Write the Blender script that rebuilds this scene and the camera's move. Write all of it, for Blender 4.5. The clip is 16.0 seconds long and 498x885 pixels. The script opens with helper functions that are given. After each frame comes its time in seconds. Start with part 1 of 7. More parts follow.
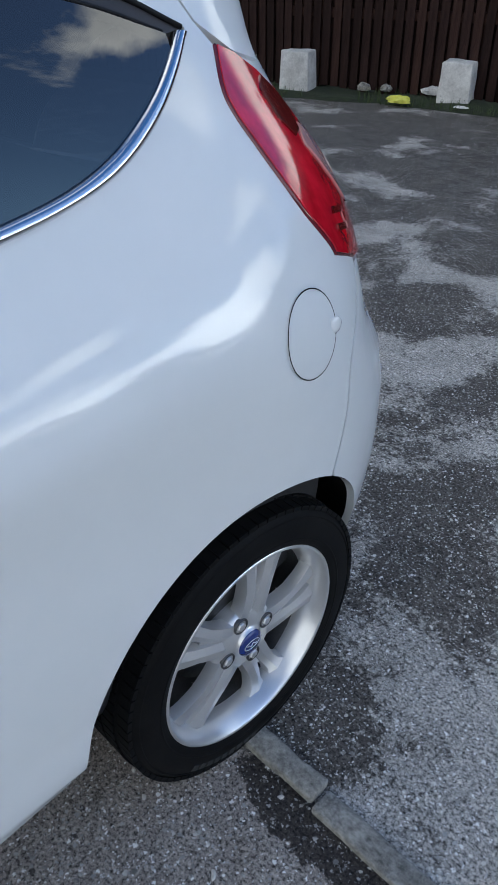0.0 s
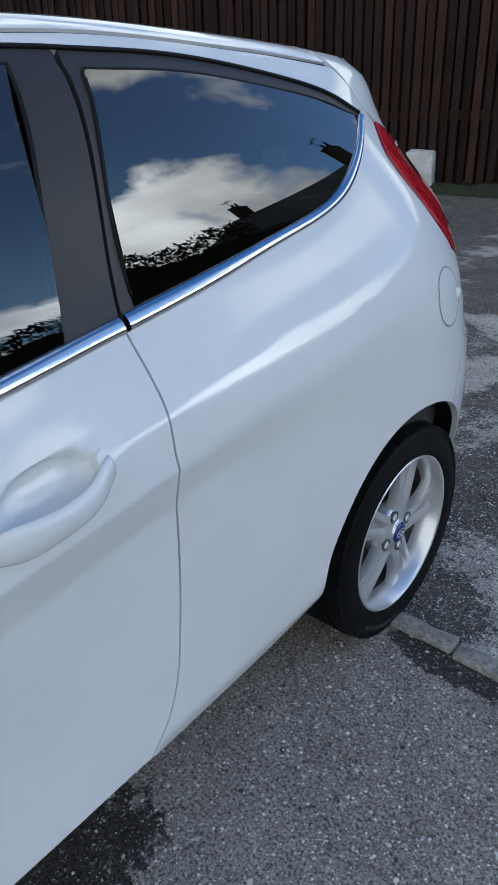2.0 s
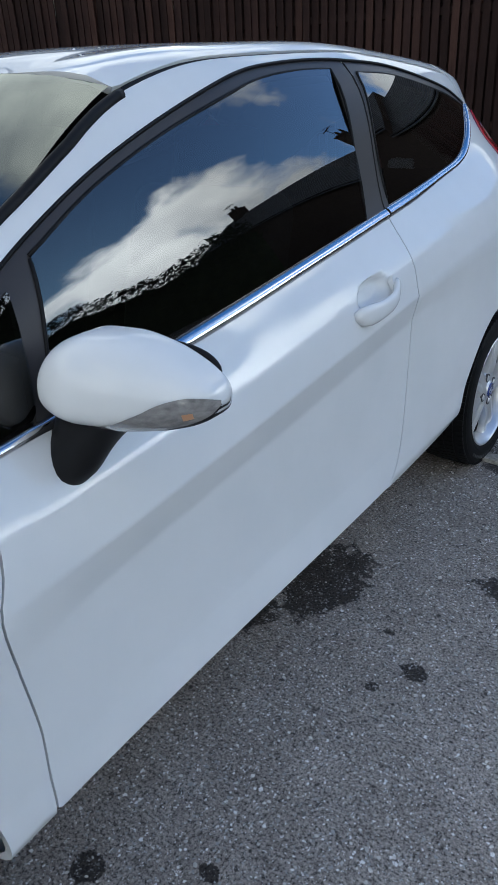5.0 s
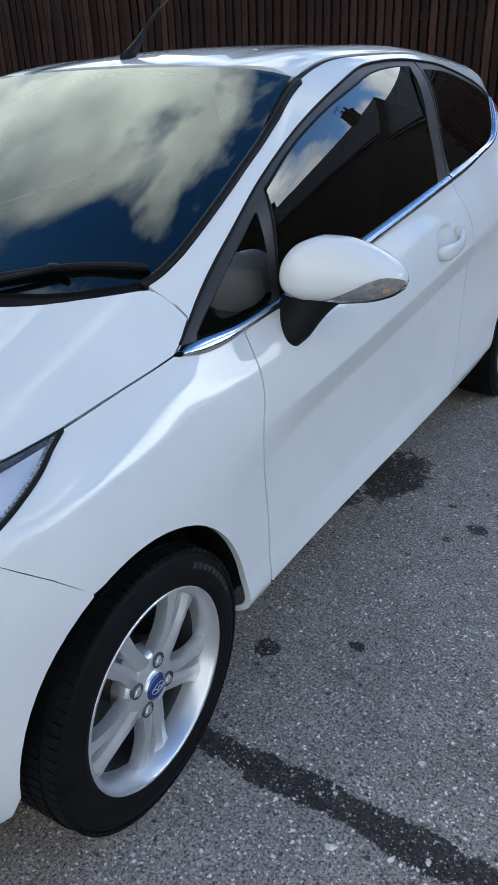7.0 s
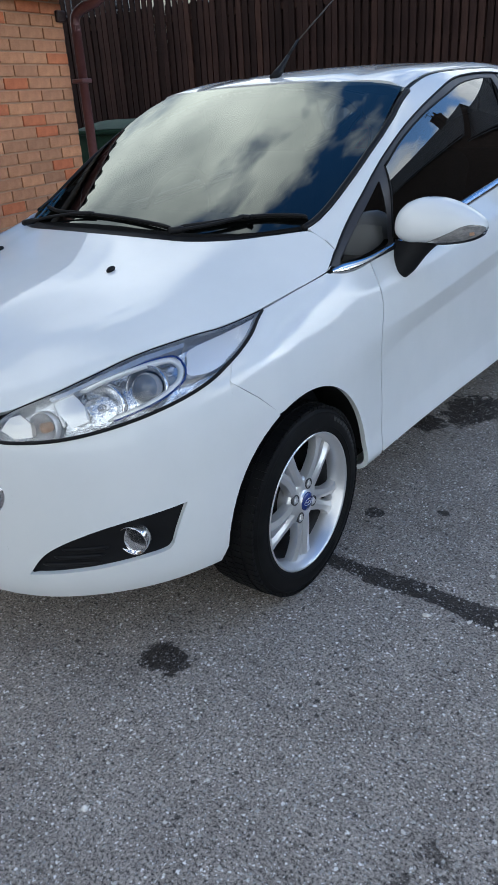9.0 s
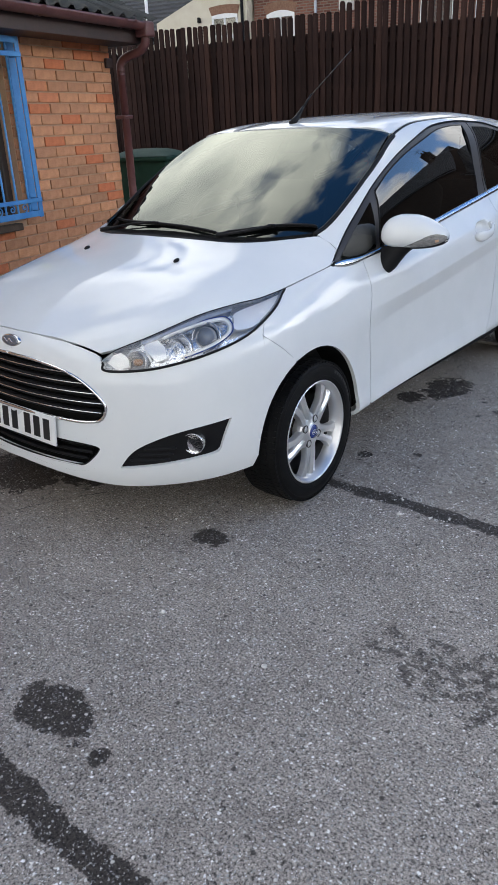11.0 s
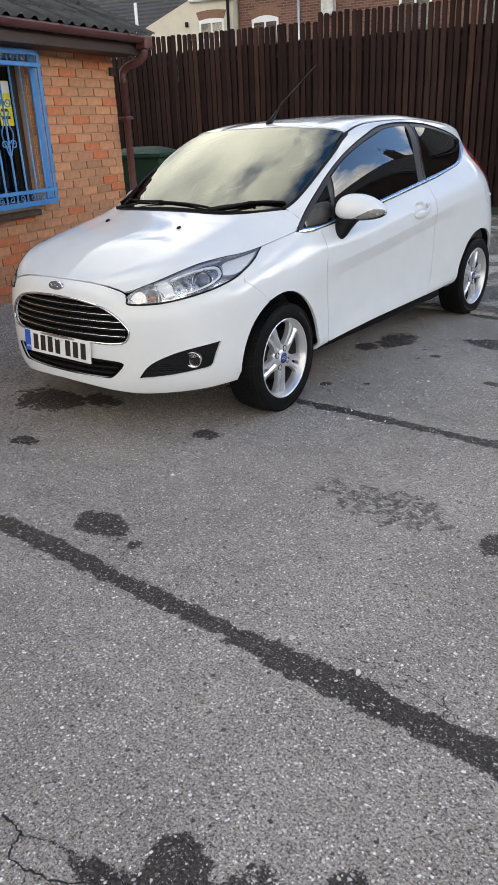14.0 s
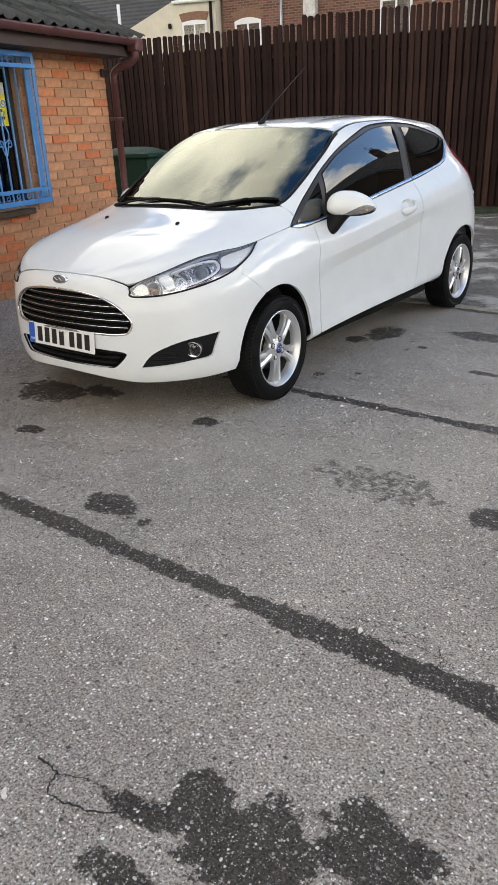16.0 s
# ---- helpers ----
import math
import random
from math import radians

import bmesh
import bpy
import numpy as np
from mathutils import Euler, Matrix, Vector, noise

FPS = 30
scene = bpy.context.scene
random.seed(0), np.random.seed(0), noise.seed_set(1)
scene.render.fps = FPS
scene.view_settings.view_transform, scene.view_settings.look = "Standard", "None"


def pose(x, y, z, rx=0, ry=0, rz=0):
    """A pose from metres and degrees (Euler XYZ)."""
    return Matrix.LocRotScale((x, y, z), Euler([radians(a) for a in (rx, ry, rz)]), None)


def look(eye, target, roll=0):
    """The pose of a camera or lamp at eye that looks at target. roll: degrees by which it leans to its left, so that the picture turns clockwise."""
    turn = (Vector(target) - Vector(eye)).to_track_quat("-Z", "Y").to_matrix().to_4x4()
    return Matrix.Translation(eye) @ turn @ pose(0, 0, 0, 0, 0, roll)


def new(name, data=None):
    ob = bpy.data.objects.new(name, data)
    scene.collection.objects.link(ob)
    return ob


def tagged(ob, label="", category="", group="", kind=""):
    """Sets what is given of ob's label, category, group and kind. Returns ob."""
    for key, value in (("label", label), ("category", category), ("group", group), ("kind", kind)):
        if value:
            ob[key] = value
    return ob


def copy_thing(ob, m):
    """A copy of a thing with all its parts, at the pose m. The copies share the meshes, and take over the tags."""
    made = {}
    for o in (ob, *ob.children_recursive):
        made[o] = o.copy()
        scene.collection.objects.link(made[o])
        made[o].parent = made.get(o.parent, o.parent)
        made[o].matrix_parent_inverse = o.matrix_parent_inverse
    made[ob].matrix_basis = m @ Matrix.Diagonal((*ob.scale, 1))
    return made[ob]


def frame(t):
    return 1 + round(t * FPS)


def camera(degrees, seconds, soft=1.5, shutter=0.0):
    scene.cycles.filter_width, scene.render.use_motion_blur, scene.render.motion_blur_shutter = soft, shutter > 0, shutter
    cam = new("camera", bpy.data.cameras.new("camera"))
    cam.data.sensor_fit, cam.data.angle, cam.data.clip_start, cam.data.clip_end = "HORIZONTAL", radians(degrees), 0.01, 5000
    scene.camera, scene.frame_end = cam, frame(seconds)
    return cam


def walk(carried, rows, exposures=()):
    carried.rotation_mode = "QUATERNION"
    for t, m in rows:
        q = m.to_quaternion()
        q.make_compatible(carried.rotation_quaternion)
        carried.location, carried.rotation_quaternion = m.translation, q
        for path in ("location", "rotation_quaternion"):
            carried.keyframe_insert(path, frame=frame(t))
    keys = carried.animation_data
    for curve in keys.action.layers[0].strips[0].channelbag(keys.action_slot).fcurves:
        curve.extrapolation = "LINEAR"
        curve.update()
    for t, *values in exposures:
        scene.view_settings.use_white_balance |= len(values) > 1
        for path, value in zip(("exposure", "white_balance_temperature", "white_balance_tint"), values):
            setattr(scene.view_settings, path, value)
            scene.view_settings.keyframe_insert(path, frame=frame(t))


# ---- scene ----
cam = camera(37.9, 16.0, 1.1)
PATH = [
    (0, (1.445, 1.864, 1.354), (0.286, 3.024, 0.209), -0.3),
    (0.5, (1.554, 1.675, 1.357), (0.368, 2.882, 0.29), -1.1),
    (1, (1.584, 1.464, 1.38), (0.33, 2.66, 0.382), -1.9),
    (1.5, (1.535, 1.255, 1.369), (0.303, 2.515, 0.424), -2.9),
    (2, (1.546, 1.107, 1.377), (0.377, 2.425, 0.431), -2.1),
    (2.5, (1.612, 0.935, 1.355), (0.464, 2.262, 0.396), -2.7),
    (3, (1.61, 0.77, 1.371), (0.474, 2.109, 0.415), -3.4),
    (3.5, (1.568, 0.555, 1.372), (0.441, 1.916, 0.434), -3.5),
    (4, (1.568, 0.381, 1.384), (0.452, 1.759, 0.458), -3.3),
    (4.2, (1.589, 0.301, 1.381), (0.477, 1.687, 0.463), -3.2),
    (6.3, (1.624, -0.514, 1.357), (0.6, 0.946, 0.452), -2.2),
    (6.5, (1.624, -0.585, 1.366), (0.613, 0.883, 0.458), -2.1),
    (7, (1.593, -0.771, 1.371), (0.591, 0.704, 0.466), -2.2),
    (7.5, (1.593, -0.946, 1.374), (0.571, 0.517, 0.471), -2.7),
    (8, (1.702, -1.084, 1.376), (0.633, 0.352, 0.483), -3.2),
    (8.5, (1.81, -1.241, 1.365), (0.69, 0.164, 0.488), -3.5),
    (9, (1.887, -1.497, 1.361), (0.719, -0.12, 0.503), -3.7),
    (9.2, (1.937, -1.576, 1.379), (0.752, -0.209, 0.526), -3.8),
    (11.3, (2.462, -2.282, 1.418), (1.274, -0.883, 0.625), -2.6),
    (11.5, (2.539, -2.331, 1.411), (1.353, -0.928, 0.62), -2.6),
    (12, (2.663, -2.48, 1.411), (1.483, -1.068, 0.629), -2.5),
    (12.5, (2.718, -2.662, 1.407), (1.543, -1.242, 0.631), -2.4),
    (13, (2.808, -2.753, 1.415), (1.635, -1.334, 0.634), -2.5),
    (13.5, (2.946, -2.856, 1.414), (1.776, -1.439, 0.625), -2.5),
    (14, (3.002, -2.967, 1.413), (1.837, -1.551, 0.615), -2.6),
    (14.5, (2.999, -3.097, 1.403), (1.842, -1.677, 0.6), -2.7),
    (15, (3.039, -3.143, 1.408), (1.891, -1.716, 0.603), -2.7),
    (15.5, (3.057, -3.144, 1.408), (1.92, -1.707, 0.607), -2.7),
    (16, (3.052, -3.146, 1.408), (1.92, -1.703, 0.611), -2.6),
]
walk(cam, [(t, look(eye, target, roll)) for t, eye, target, roll in PATH],
     [(0.0, -0.16, 5780, 9), (4.0, -0.3, 5700, 8), (7.0, -0.1, 5700, 8), (9.0, -0.12, 5680, 8), (10.2, 0.04, 6150, 12), (12.0, 0.12, 6200, 12), (14.0, 0.28, 6650, 12), (16.0, 0.36, 7000, 11)])

# ---- light: a bright day with broken cloud, the sun low behind thin cloud ----
SUN_AZ, SUN_EL = radians(56.0), radians(17.0)
world = bpy.data.worlds.new("sky")
scene.world = world
world.use_nodes = True
wn, wl = world.node_tree.nodes, world.node_tree.links
wn.clear()
w_out, w_bg = wn.new("ShaderNodeOutputWorld"), wn.new("ShaderNodeBackground")
sky = wn.new("ShaderNodeTexSky")
sky.sky_type, sky.sun_disc = "NISHITA", False
sky.sun_elevation, sky.sun_rotation = SUN_EL, SUN_AZ
sky.air_density, sky.dust_density, sky.ozone_density = 1.0, 0.2, 2.5
w_co, w_map = wn.new("ShaderNodeTexCoord"), wn.new("ShaderNodeMapping")
w_map.inputs["Scale"].default_value = (1.0, 1.0, 1.5)
w_noise, w_ramp, w_mix = wn.new("ShaderNodeTexNoise"), wn.new("ShaderNodeValToRGB"), wn.new("ShaderNodeMix")
w_noise.inputs["Scale"].default_value, w_noise.inputs["Detail"].default_value = 3.0, 7.0
w_noise.inputs["Roughness"].default_value, w_noise.inputs["Distortion"].default_value = 0.52, 0.3
w_ramp.color_ramp.elements[0].position, w_ramp.color_ramp.elements[1].position = 0.46, 0.54
w_mix.data_type = "RGBA"
w_shade, w_cloud = wn.new("ShaderNodeTexNoise"), wn.new("ShaderNodeValToRGB")
w_shade.inputs["Scale"].default_value, w_shade.inputs["Detail"].default_value = 3.4, 5.0
w_cloud.color_ramp.elements[0].position, w_cloud.color_ramp.elements[1].position = 0.36, 0.66
w_cloud.color_ramp.elements[0].color = (8.0, 8.2, 8.3, 1)
w_cloud.color_ramp.elements[1].color = (25.0, 24.4, 22.0, 1)
wl.new(w_co.outputs["Generated"], w_map.inputs["Vector"])
wl.new(w_map.outputs["Vector"], w_noise.inputs["Vector"])
wl.new(w_map.outputs["Vector"], w_shade.inputs["Vector"])
# the cloud reaches higher over the far side of the yard than over the lane
w_axes, w_top, w_north, w_least, w_most, w_under, w_bias, w_cover = wn.new("ShaderNodeSeparateXYZ"), *(wn.new("ShaderNodeMath") for _ in range(7))
w_top.operation, w_top.inputs[1].default_value, w_top.inputs[2].default_value = "MULTIPLY_ADD", -0.38, 0.83
w_north.operation, w_north.inputs[1].default_value = "MULTIPLY_ADD", -0.9
w_least.operation, w_least.inputs[1].default_value = "MAXIMUM", 0.41
w_most.operation, w_most.inputs[1].default_value = "MINIMUM", 0.80
w_under.operation, w_bias.operation = "SUBTRACT", "MULTIPLY_ADD"
w_bias.inputs[1].default_value, w_bias.inputs[2].default_value = 0.45, 0.0
wl.new(w_co.outputs["Generated"], w_axes.inputs["Vector"])
wl.new(w_axes.outputs["X"], w_top.inputs[0])
wl.new(w_axes.outputs["Y"], w_north.inputs[0])
wl.new(w_top.outputs[0], w_north.inputs[2])
wl.new(w_north.outputs[0], w_least.inputs[0])
wl.new(w_least.outputs[0], w_most.inputs[0])
wl.new(w_most.outputs[0], w_under.inputs[0])
wl.new(w_axes.outputs["Z"], w_under.inputs[1])
wl.new(w_under.outputs[0], w_bias.inputs[0])
wl.new(w_noise.outputs["Fac"], w_cover.inputs[0])
wl.new(w_bias.outputs[0], w_cover.inputs[1])
wl.new(w_cover.outputs[0], w_ramp.inputs["Fac"])
wl.new(w_shade.outputs["Fac"], w_cloud.inputs["Fac"])
wl.new(w_ramp.outputs["Color"], w_mix.inputs["Factor"])
w_blue = wn.new("ShaderNodeVectorMath")
w_blue.operation, w_blue.inputs[1].default_value = "MULTIPLY", (0.85, 1.45, 2.0)
wl.new(sky.outputs["Color"], w_blue.inputs[0])
wl.new(w_blue.outputs["Vector"], w_mix.inputs["A"])
# clouds are brighter towards the veiled sun
w_dot, w_pow, w_gain, w_lit = wn.new("ShaderNodeVectorMath"), wn.new("ShaderNodeMath"), wn.new("ShaderNodeMath"), wn.new("ShaderNodeVectorMath")
w_dot.operation, w_pow.operation, w_gain.operation, w_lit.operation = "DOT_PRODUCT", "POWER", "MULTIPLY_ADD", "SCALE"
w_dot.inputs[1].default_value = (math.sin(SUN_AZ) * math.cos(SUN_EL), math.cos(SUN_AZ) * math.cos(SUN_EL), math.sin(SUN_EL))
w_clip = wn.new("ShaderNodeMath")
w_clip.operation = "MAXIMUM"
w_clip.inputs[1].default_value, w_pow.inputs[1].default_value = 0.0, 24.0
w_gain.inputs[1].default_value, w_gain.inputs[2].default_value = 4.4, 1.0
wl.new(w_co.outputs["Generated"], w_dot.inputs[0])
wl.new(w_dot.outputs["Value"], w_clip.inputs[0])
wl.new(w_clip.outputs[0], w_pow.inputs[0])
wl.new(w_pow.outputs[0], w_gain.inputs[0])
wl.new(w_cloud.outputs["Color"], w_lit.inputs[0])
wl.new(w_gain.outputs[0], w_lit.inputs["Scale"])
wl.new(w_lit.outputs["Vector"], w_mix.inputs["B"])
wl.new(w_mix.outputs["Result"], w_bg.inputs["Color"])
wl.new(w_bg.outputs["Background"], w_out.inputs["Surface"])
w_bg.inputs["Strength"].default_value = 0.11
sun = new("sun", bpy.data.lights.new("sun", "SUN"))
sun.data.energy, sun.data.angle, sun.data.color = 0.3, radians(90), (1.0, 0.94, 0.84)
sun.matrix_basis = look((0, 0, 0), (-math.sin(SUN_AZ) * math.cos(SUN_EL), -math.cos(SUN_AZ) * math.cos(SUN_EL), -math.sin(SUN_EL)))

# ---- materials ----
def material(name, base=(0.5, 0.5, 0.5), rough=0.5, metal=0.0, coat=0.0, spec=0.5):
    m = bpy.data.materials.new(name)
    m.use_nodes = True
    p = m.node_tree.nodes["Principled BSDF"]
    p.inputs["Base Color"].default_value = (*base, 1)
    p.inputs["Roughness"].default_value, p.inputs["Metallic"].default_value = rough, metal
    p.inputs["Coat Weight"].default_value, p.inputs["Specular IOR Level"].default_value = coat, spec
    p.inputs["Coat Roughness"].default_value = 0.03
    return m


def noise_node(m, scale, detail=6.0, rough=0.6, coord="Object", stretch=(1, 1, 1)):
    n, l = m.node_tree.nodes, m.node_tree.links
    co, mp, tx = n.new("ShaderNodeTexCoord"), n.new("ShaderNodeMapping"), n.new("ShaderNodeTexNoise")
    mp.inputs["Scale"].default_value = stretch
    tx.inputs["Scale"].default_value, tx.inputs["Detail"].default_value, tx.inputs["Roughness"].default_value = scale, detail, rough
    l.new(co.outputs[coord], mp.inputs["Vector"])
    l.new(mp.outputs["Vector"], tx.inputs["Vector"])
    return tx.outputs["Fac"]


def ramp_node(m, fac, stops):
    r = m.node_tree.nodes.new("ShaderNodeValToRGB")
    while len(r.color_ramp.elements) < len(stops):
        r.color_ramp.elements.new(0.5)
    for e, (pos, col) in zip(r.color_ramp.elements, stops):
        e.position, e.color = pos, (*col, 1) if len(col) == 3 else col
    m.node_tree.links.new(fac, r.inputs["Fac"])
    return r.outputs["Color"]


def mix_node(m, fac, a, b, mode="MIX"):
    x = m.node_tree.nodes.new("ShaderNodeMix")
    x.data_type, x.blend_type = "RGBA", mode
    for sock, v in (("Factor", fac), ("A", a), ("B", b)):
        if isinstance(v, (int, float)):
            x.inputs[sock].default_value = v
        elif isinstance(v, tuple):
            x.inputs[sock].default_value = (*v, 1)
        else:
            m.node_tree.links.new(v, x.inputs[sock])
    return x.outputs["Result"]


def math_node(m, op, a, b):
    x = m.node_tree.nodes.new("ShaderNodeMath")
    x.operation = op
    for sock, v in zip(x.inputs, (a, b)):
        if isinstance(v, (int, float)):
            sock.default_value = v
        else:
            m.node_tree.links.new(v, sock)
    return x.outputs[0]


def plug(m, name, socket):
    m.node_tree.links.new(socket, m.node_tree.nodes["Principled BSDF"].inputs[name])


def bump(m, height, strength=0.3, dist=0.01):
    b = m.node_tree.nodes.new("ShaderNodeBump")
    b.inputs["Strength"].default_value, b.inputs["Distance"].default_value = strength, dist
    m.node_tree.links.new(height, b.inputs["Height"])
    plug(m, "Normal", b.outputs["Normal"])


def mottled(name, a, b, scale, rough=0.6, metal=0.0, strength=0.2, dist=0.004, fine=60.0, stretch=(1, 1, 1), coat=0.0):
    """A surface between two tones at two scales, with a fine relief."""
    m = material(name, a, rough, metal, coat)
    big, small = noise_node(m, scale, 5, 0.6, stretch=stretch), noise_node(m, fine, 4, 0.6, stretch=stretch)
    mixed = math_node(m, "ADD", math_node(m, "MULTIPLY", big, 0.65), math_node(m, "MULTIPLY", small, 0.35))
    plug(m, "Base Color", ramp_node(m, mixed, [(0.36, a), (0.64, b)]))
    bump(m, small, strength, dist)
    return m


PAINT = material("white_paint", (0.80, 0.81, 0.82), 0.5, 0.0, 1.0, spec=0.0)
PAINT.node_tree.nodes["Principled BSDF"].inputs["Coat Roughness"].default_value = 0.012
plug(PAINT, "Base Color", ramp_node(PAINT, noise_node(PAINT, 5, 4), [(0.3, (0.68, 0.70, 0.705)), (0.7, (0.72, 0.735, 0.74))]))
GAP = material("seam_dark", (0.006, 0.006, 0.006), 0.9, spec=0.2)
TRIM = mottled("black_trim", (0.008, 0.008, 0.009), (0.014, 0.014, 0.015), 8, 0.5, fine=900, strength=0.08, dist=0.0005)
PILLAR = material("satin_pillar_trim", (0.046, 0.044, 0.046), 0.38, 0.0, 0.0)
RUBBER = mottled("tyre_rubber", (0.004, 0.004, 0.0045), (0.009, 0.009, 0.009), 14, 0.6, fine=240, strength=0.1, dist=0.001)
ALLOY = mottled("silver_alloy", (0.66, 0.66, 0.665), (0.74, 0.74, 0.745), 9, 0.30, 0.7, fine=500, strength=0.03, dist=0.0005)
CHROME = material("chrome", (0.74, 0.74, 0.75), 0.17, 1.0)
WORN_RUBBER = mottled("worn_rubber", (0.016, 0.016, 0.016), (0.032, 0.032, 0.032), 30, 0.7, fine=300)
for dull, gloss in ((TRIM, 0.3), (RUBBER, 0.28)):
    dull.node_tree.nodes["Principled BSDF"].inputs["Specular IOR Level"].default_value = gloss
STEEL = mottled("brake_steel", (0.03, 0.028, 0.026), (0.09, 0.08, 0.07), 30, 0.5, 0.8)
BLUE = material("blue_enamel", (0.012, 0.03, 0.17), 0.25, 0.0, 0.8)
BIN_GREEN = mottled("green_bin_plastic", (0.012, 0.035, 0.022), (0.022, 0.055, 0.036), 6, 0.6)


def thin_glass(name, tint, gain=1.0, gloss=(1, 1, 1)):
    """A thin sheet of tinted glass: clear gloss over a tinted see-through layer."""
    m = bpy.data.materials.new(name)
    m.use_nodes = True
    n, l = m.node_tree.nodes, m.node_tree.links
    n.clear()
    out, mix, tr, gl, fr = (n.new("ShaderNode" + k) for k in ("OutputMaterial", "MixShader", "BsdfTransparent", "BsdfGlossy", "Fresnel"))
    tr.inputs["Color"].default_value, gl.inputs["Roughness"].default_value = (*tint, 1), 0.0
    gl.inputs["Color"].default_value = (*gloss, 1)
    fr.inputs["IOR"].default_value = 1.5
    k = n.new("ShaderNodeMath")
    k.operation, k.use_clamp = "MULTIPLY", True
    k.inputs[1].default_value = gain
    l.new(fr.outputs["Fac"], k.inputs[0])
    l.new(k.outputs[0], mix.inputs["Fac"])
    l.new(tr.outputs["BSDF"], mix.inputs[1])
    l.new(gl.outputs["BSDF"], mix.inputs[2])
    l.new(mix.outputs["Shader"], out.inputs["Surface"])
    return m


GLASS = thin_glass("tinted_glass", (0.13, 0.15, 0.155), 1.65)
SCREEN = thin_glass("windscreen_glass", (0.13, 0.15, 0.15), 1.55, (0.96, 1.0, 0.90))
GLASS_DARK = thin_glass("privacy_glass", (0.03, 0.035, 0.04), 1.65)
LENS = thin_glass("clear_lens", (0.97, 0.98, 0.99), 1.3)

# dust, plus the shade inside rim and bolt recesses, as one dark colour
ALLOY_SHADED = mottled("dusty_shaded_alloy", (0.05, 0.05, 0.052), (0.09, 0.09, 0.095), 12, 0.4, 0.5, fine=300)
for m_, v_ in ((RUBBER, 0.12), (TRIM, 0.12), (PILLAR, 0.18), (BIN_GREEN, 0.15)):
    m_.node_tree.nodes["Principled BSDF"].inputs["Specular IOR Level"].default_value = v_

# ---- building helpers ----
def pchip(xs, ys):
    """A smooth curve through points that never overshoots them; ys may have several columns."""
    xs, ys = np.asarray(xs, float), np.asarray(ys, float)
    h, d = np.diff(xs), np.diff(ys, axis=0)
    d = d / h.reshape(-1, *[1] * (ys.ndim - 1))
    m = np.zeros_like(ys)
    m[0], m[-1] = d[0], d[-1]
    for i in range(1, len(xs) - 1):
        a, b = d[i - 1], d[i]
        w1, w2 = 2 * h[i] + h[i - 1], h[i] + 2 * h[i - 1]
        with np.errstate(divide="ignore", invalid="ignore"):
            m[i] = np.where(a * b > 0, (w1 + w2) / (w1 / a + w2 / b), 0)

    def f(x):
        x = np.clip(np.asarray(x, float), xs[0], xs[-1])
        i = np.clip(np.searchsorted(xs, x) - 1, 0, len(xs) - 2)
        sh = x.shape + (1,) * (ys.ndim - 1)
        t, hh = ((x - xs[i]) / h[i]).reshape(sh), h[i].reshape(sh)
        return ((2 * t**3 - 3 * t**2 + 1) * ys[i] + (t**3 - 2 * t**2 + t) * hh * m[i] + (3 * t**2 - 2 * t**3) * ys[i + 1] + (t**3 - t**2) * hh * m[i + 1])

    return f


def smooth(points, n=40, closed=False):
    """A smooth line through points of any dimension."""
    p = np.asarray(points, float)
    if closed:
        p = np.vstack([p[-2:], p, p[:3]])
    s = np.r_[0, np.cumsum(np.sqrt((np.diff(p, axis=0) ** 2).sum(1)) ** 0.5)]
    d = np.gradient(p, s, axis=0)
    lo, hi = (s[2], s[-3]) if closed else (s[0], s[-1])
    q = np.linspace(lo, hi, n, endpoint=not closed)
    i = np.clip(np.searchsorted(s, q, side="right") - 1, 0, len(s) - 2)
    h = (s[i + 1] - s[i])[:, None]
    t = ((q - s[i])[:, None]) / h
    return (2 * t**3 - 3 * t**2 + 1) * p[i] + (t**3 - 2 * t**2 + t) * h * d[i] + (3 * t**2 - 2 * t**3) * p[i + 1] + (t**3 - t**2) * h * d[i + 1]


def mesh_of(bm, name, material_, shade=True):
    me = bpy.data.meshes.new(name)
    bm.normal_update()
    bm.to_mesh(me)
    bm.free()
    me.materials.append(material_)
    if shade:
        me.shade_smooth()
    if "true_normal" in me.attributes:
        even_normals(me)
    return me


def even_normals(me):
    """Shades a sheet by the exact normals of its surface; folded edges keep their own."""
    n = np.zeros(len(me.vertices) * 3)
    me.attributes["true_normal"].data.foreach_get("vector", n)
    n = n.reshape(-1, 3)
    own = np.zeros(len(me.vertices) * 3)
    me.vertices.foreach_get("normal", own)
    n = np.where((n * n).sum(1)[:, None] < 0.25, own.reshape(-1, 3), n)
    loops, out = np.zeros(len(me.loops), int), np.zeros((len(me.loops), 3))
    me.loops.foreach_get("vertex_index", loops)
    out[:] = n[loops]
    for p in me.polygons:
        if n[list(p.vertices)].mean(0) @ np.array(p.normal) < 0.55:
            out[p.loop_start : p.loop_start + p.loop_total] = p.normal
    me.attributes.remove(me.attributes["true_normal"])
    me.attributes.new("custom_normal", "FLOAT_VECTOR", "CORNER").data.foreach_set("vector", out.ravel())


def part(name, bm, material_, parent=None, label="", shade=True):
    """One mesh object, under a thing or under a part."""
    ob = new(name, bm if isinstance(bm, bpy.types.Mesh) else mesh_of(bm, name, material_, shade))
    ob.parent = parent
    if label:
        tagged(ob, label)
    return ob


def thing(name, label, category, group="", at=(0, 0, 0), rz=0.0):
    ob = new(name)
    ob.empty_display_size = 0.2
    ob.matrix_basis = pose(*at, 0, 0, rz)
    return tagged(ob, label, category, group)


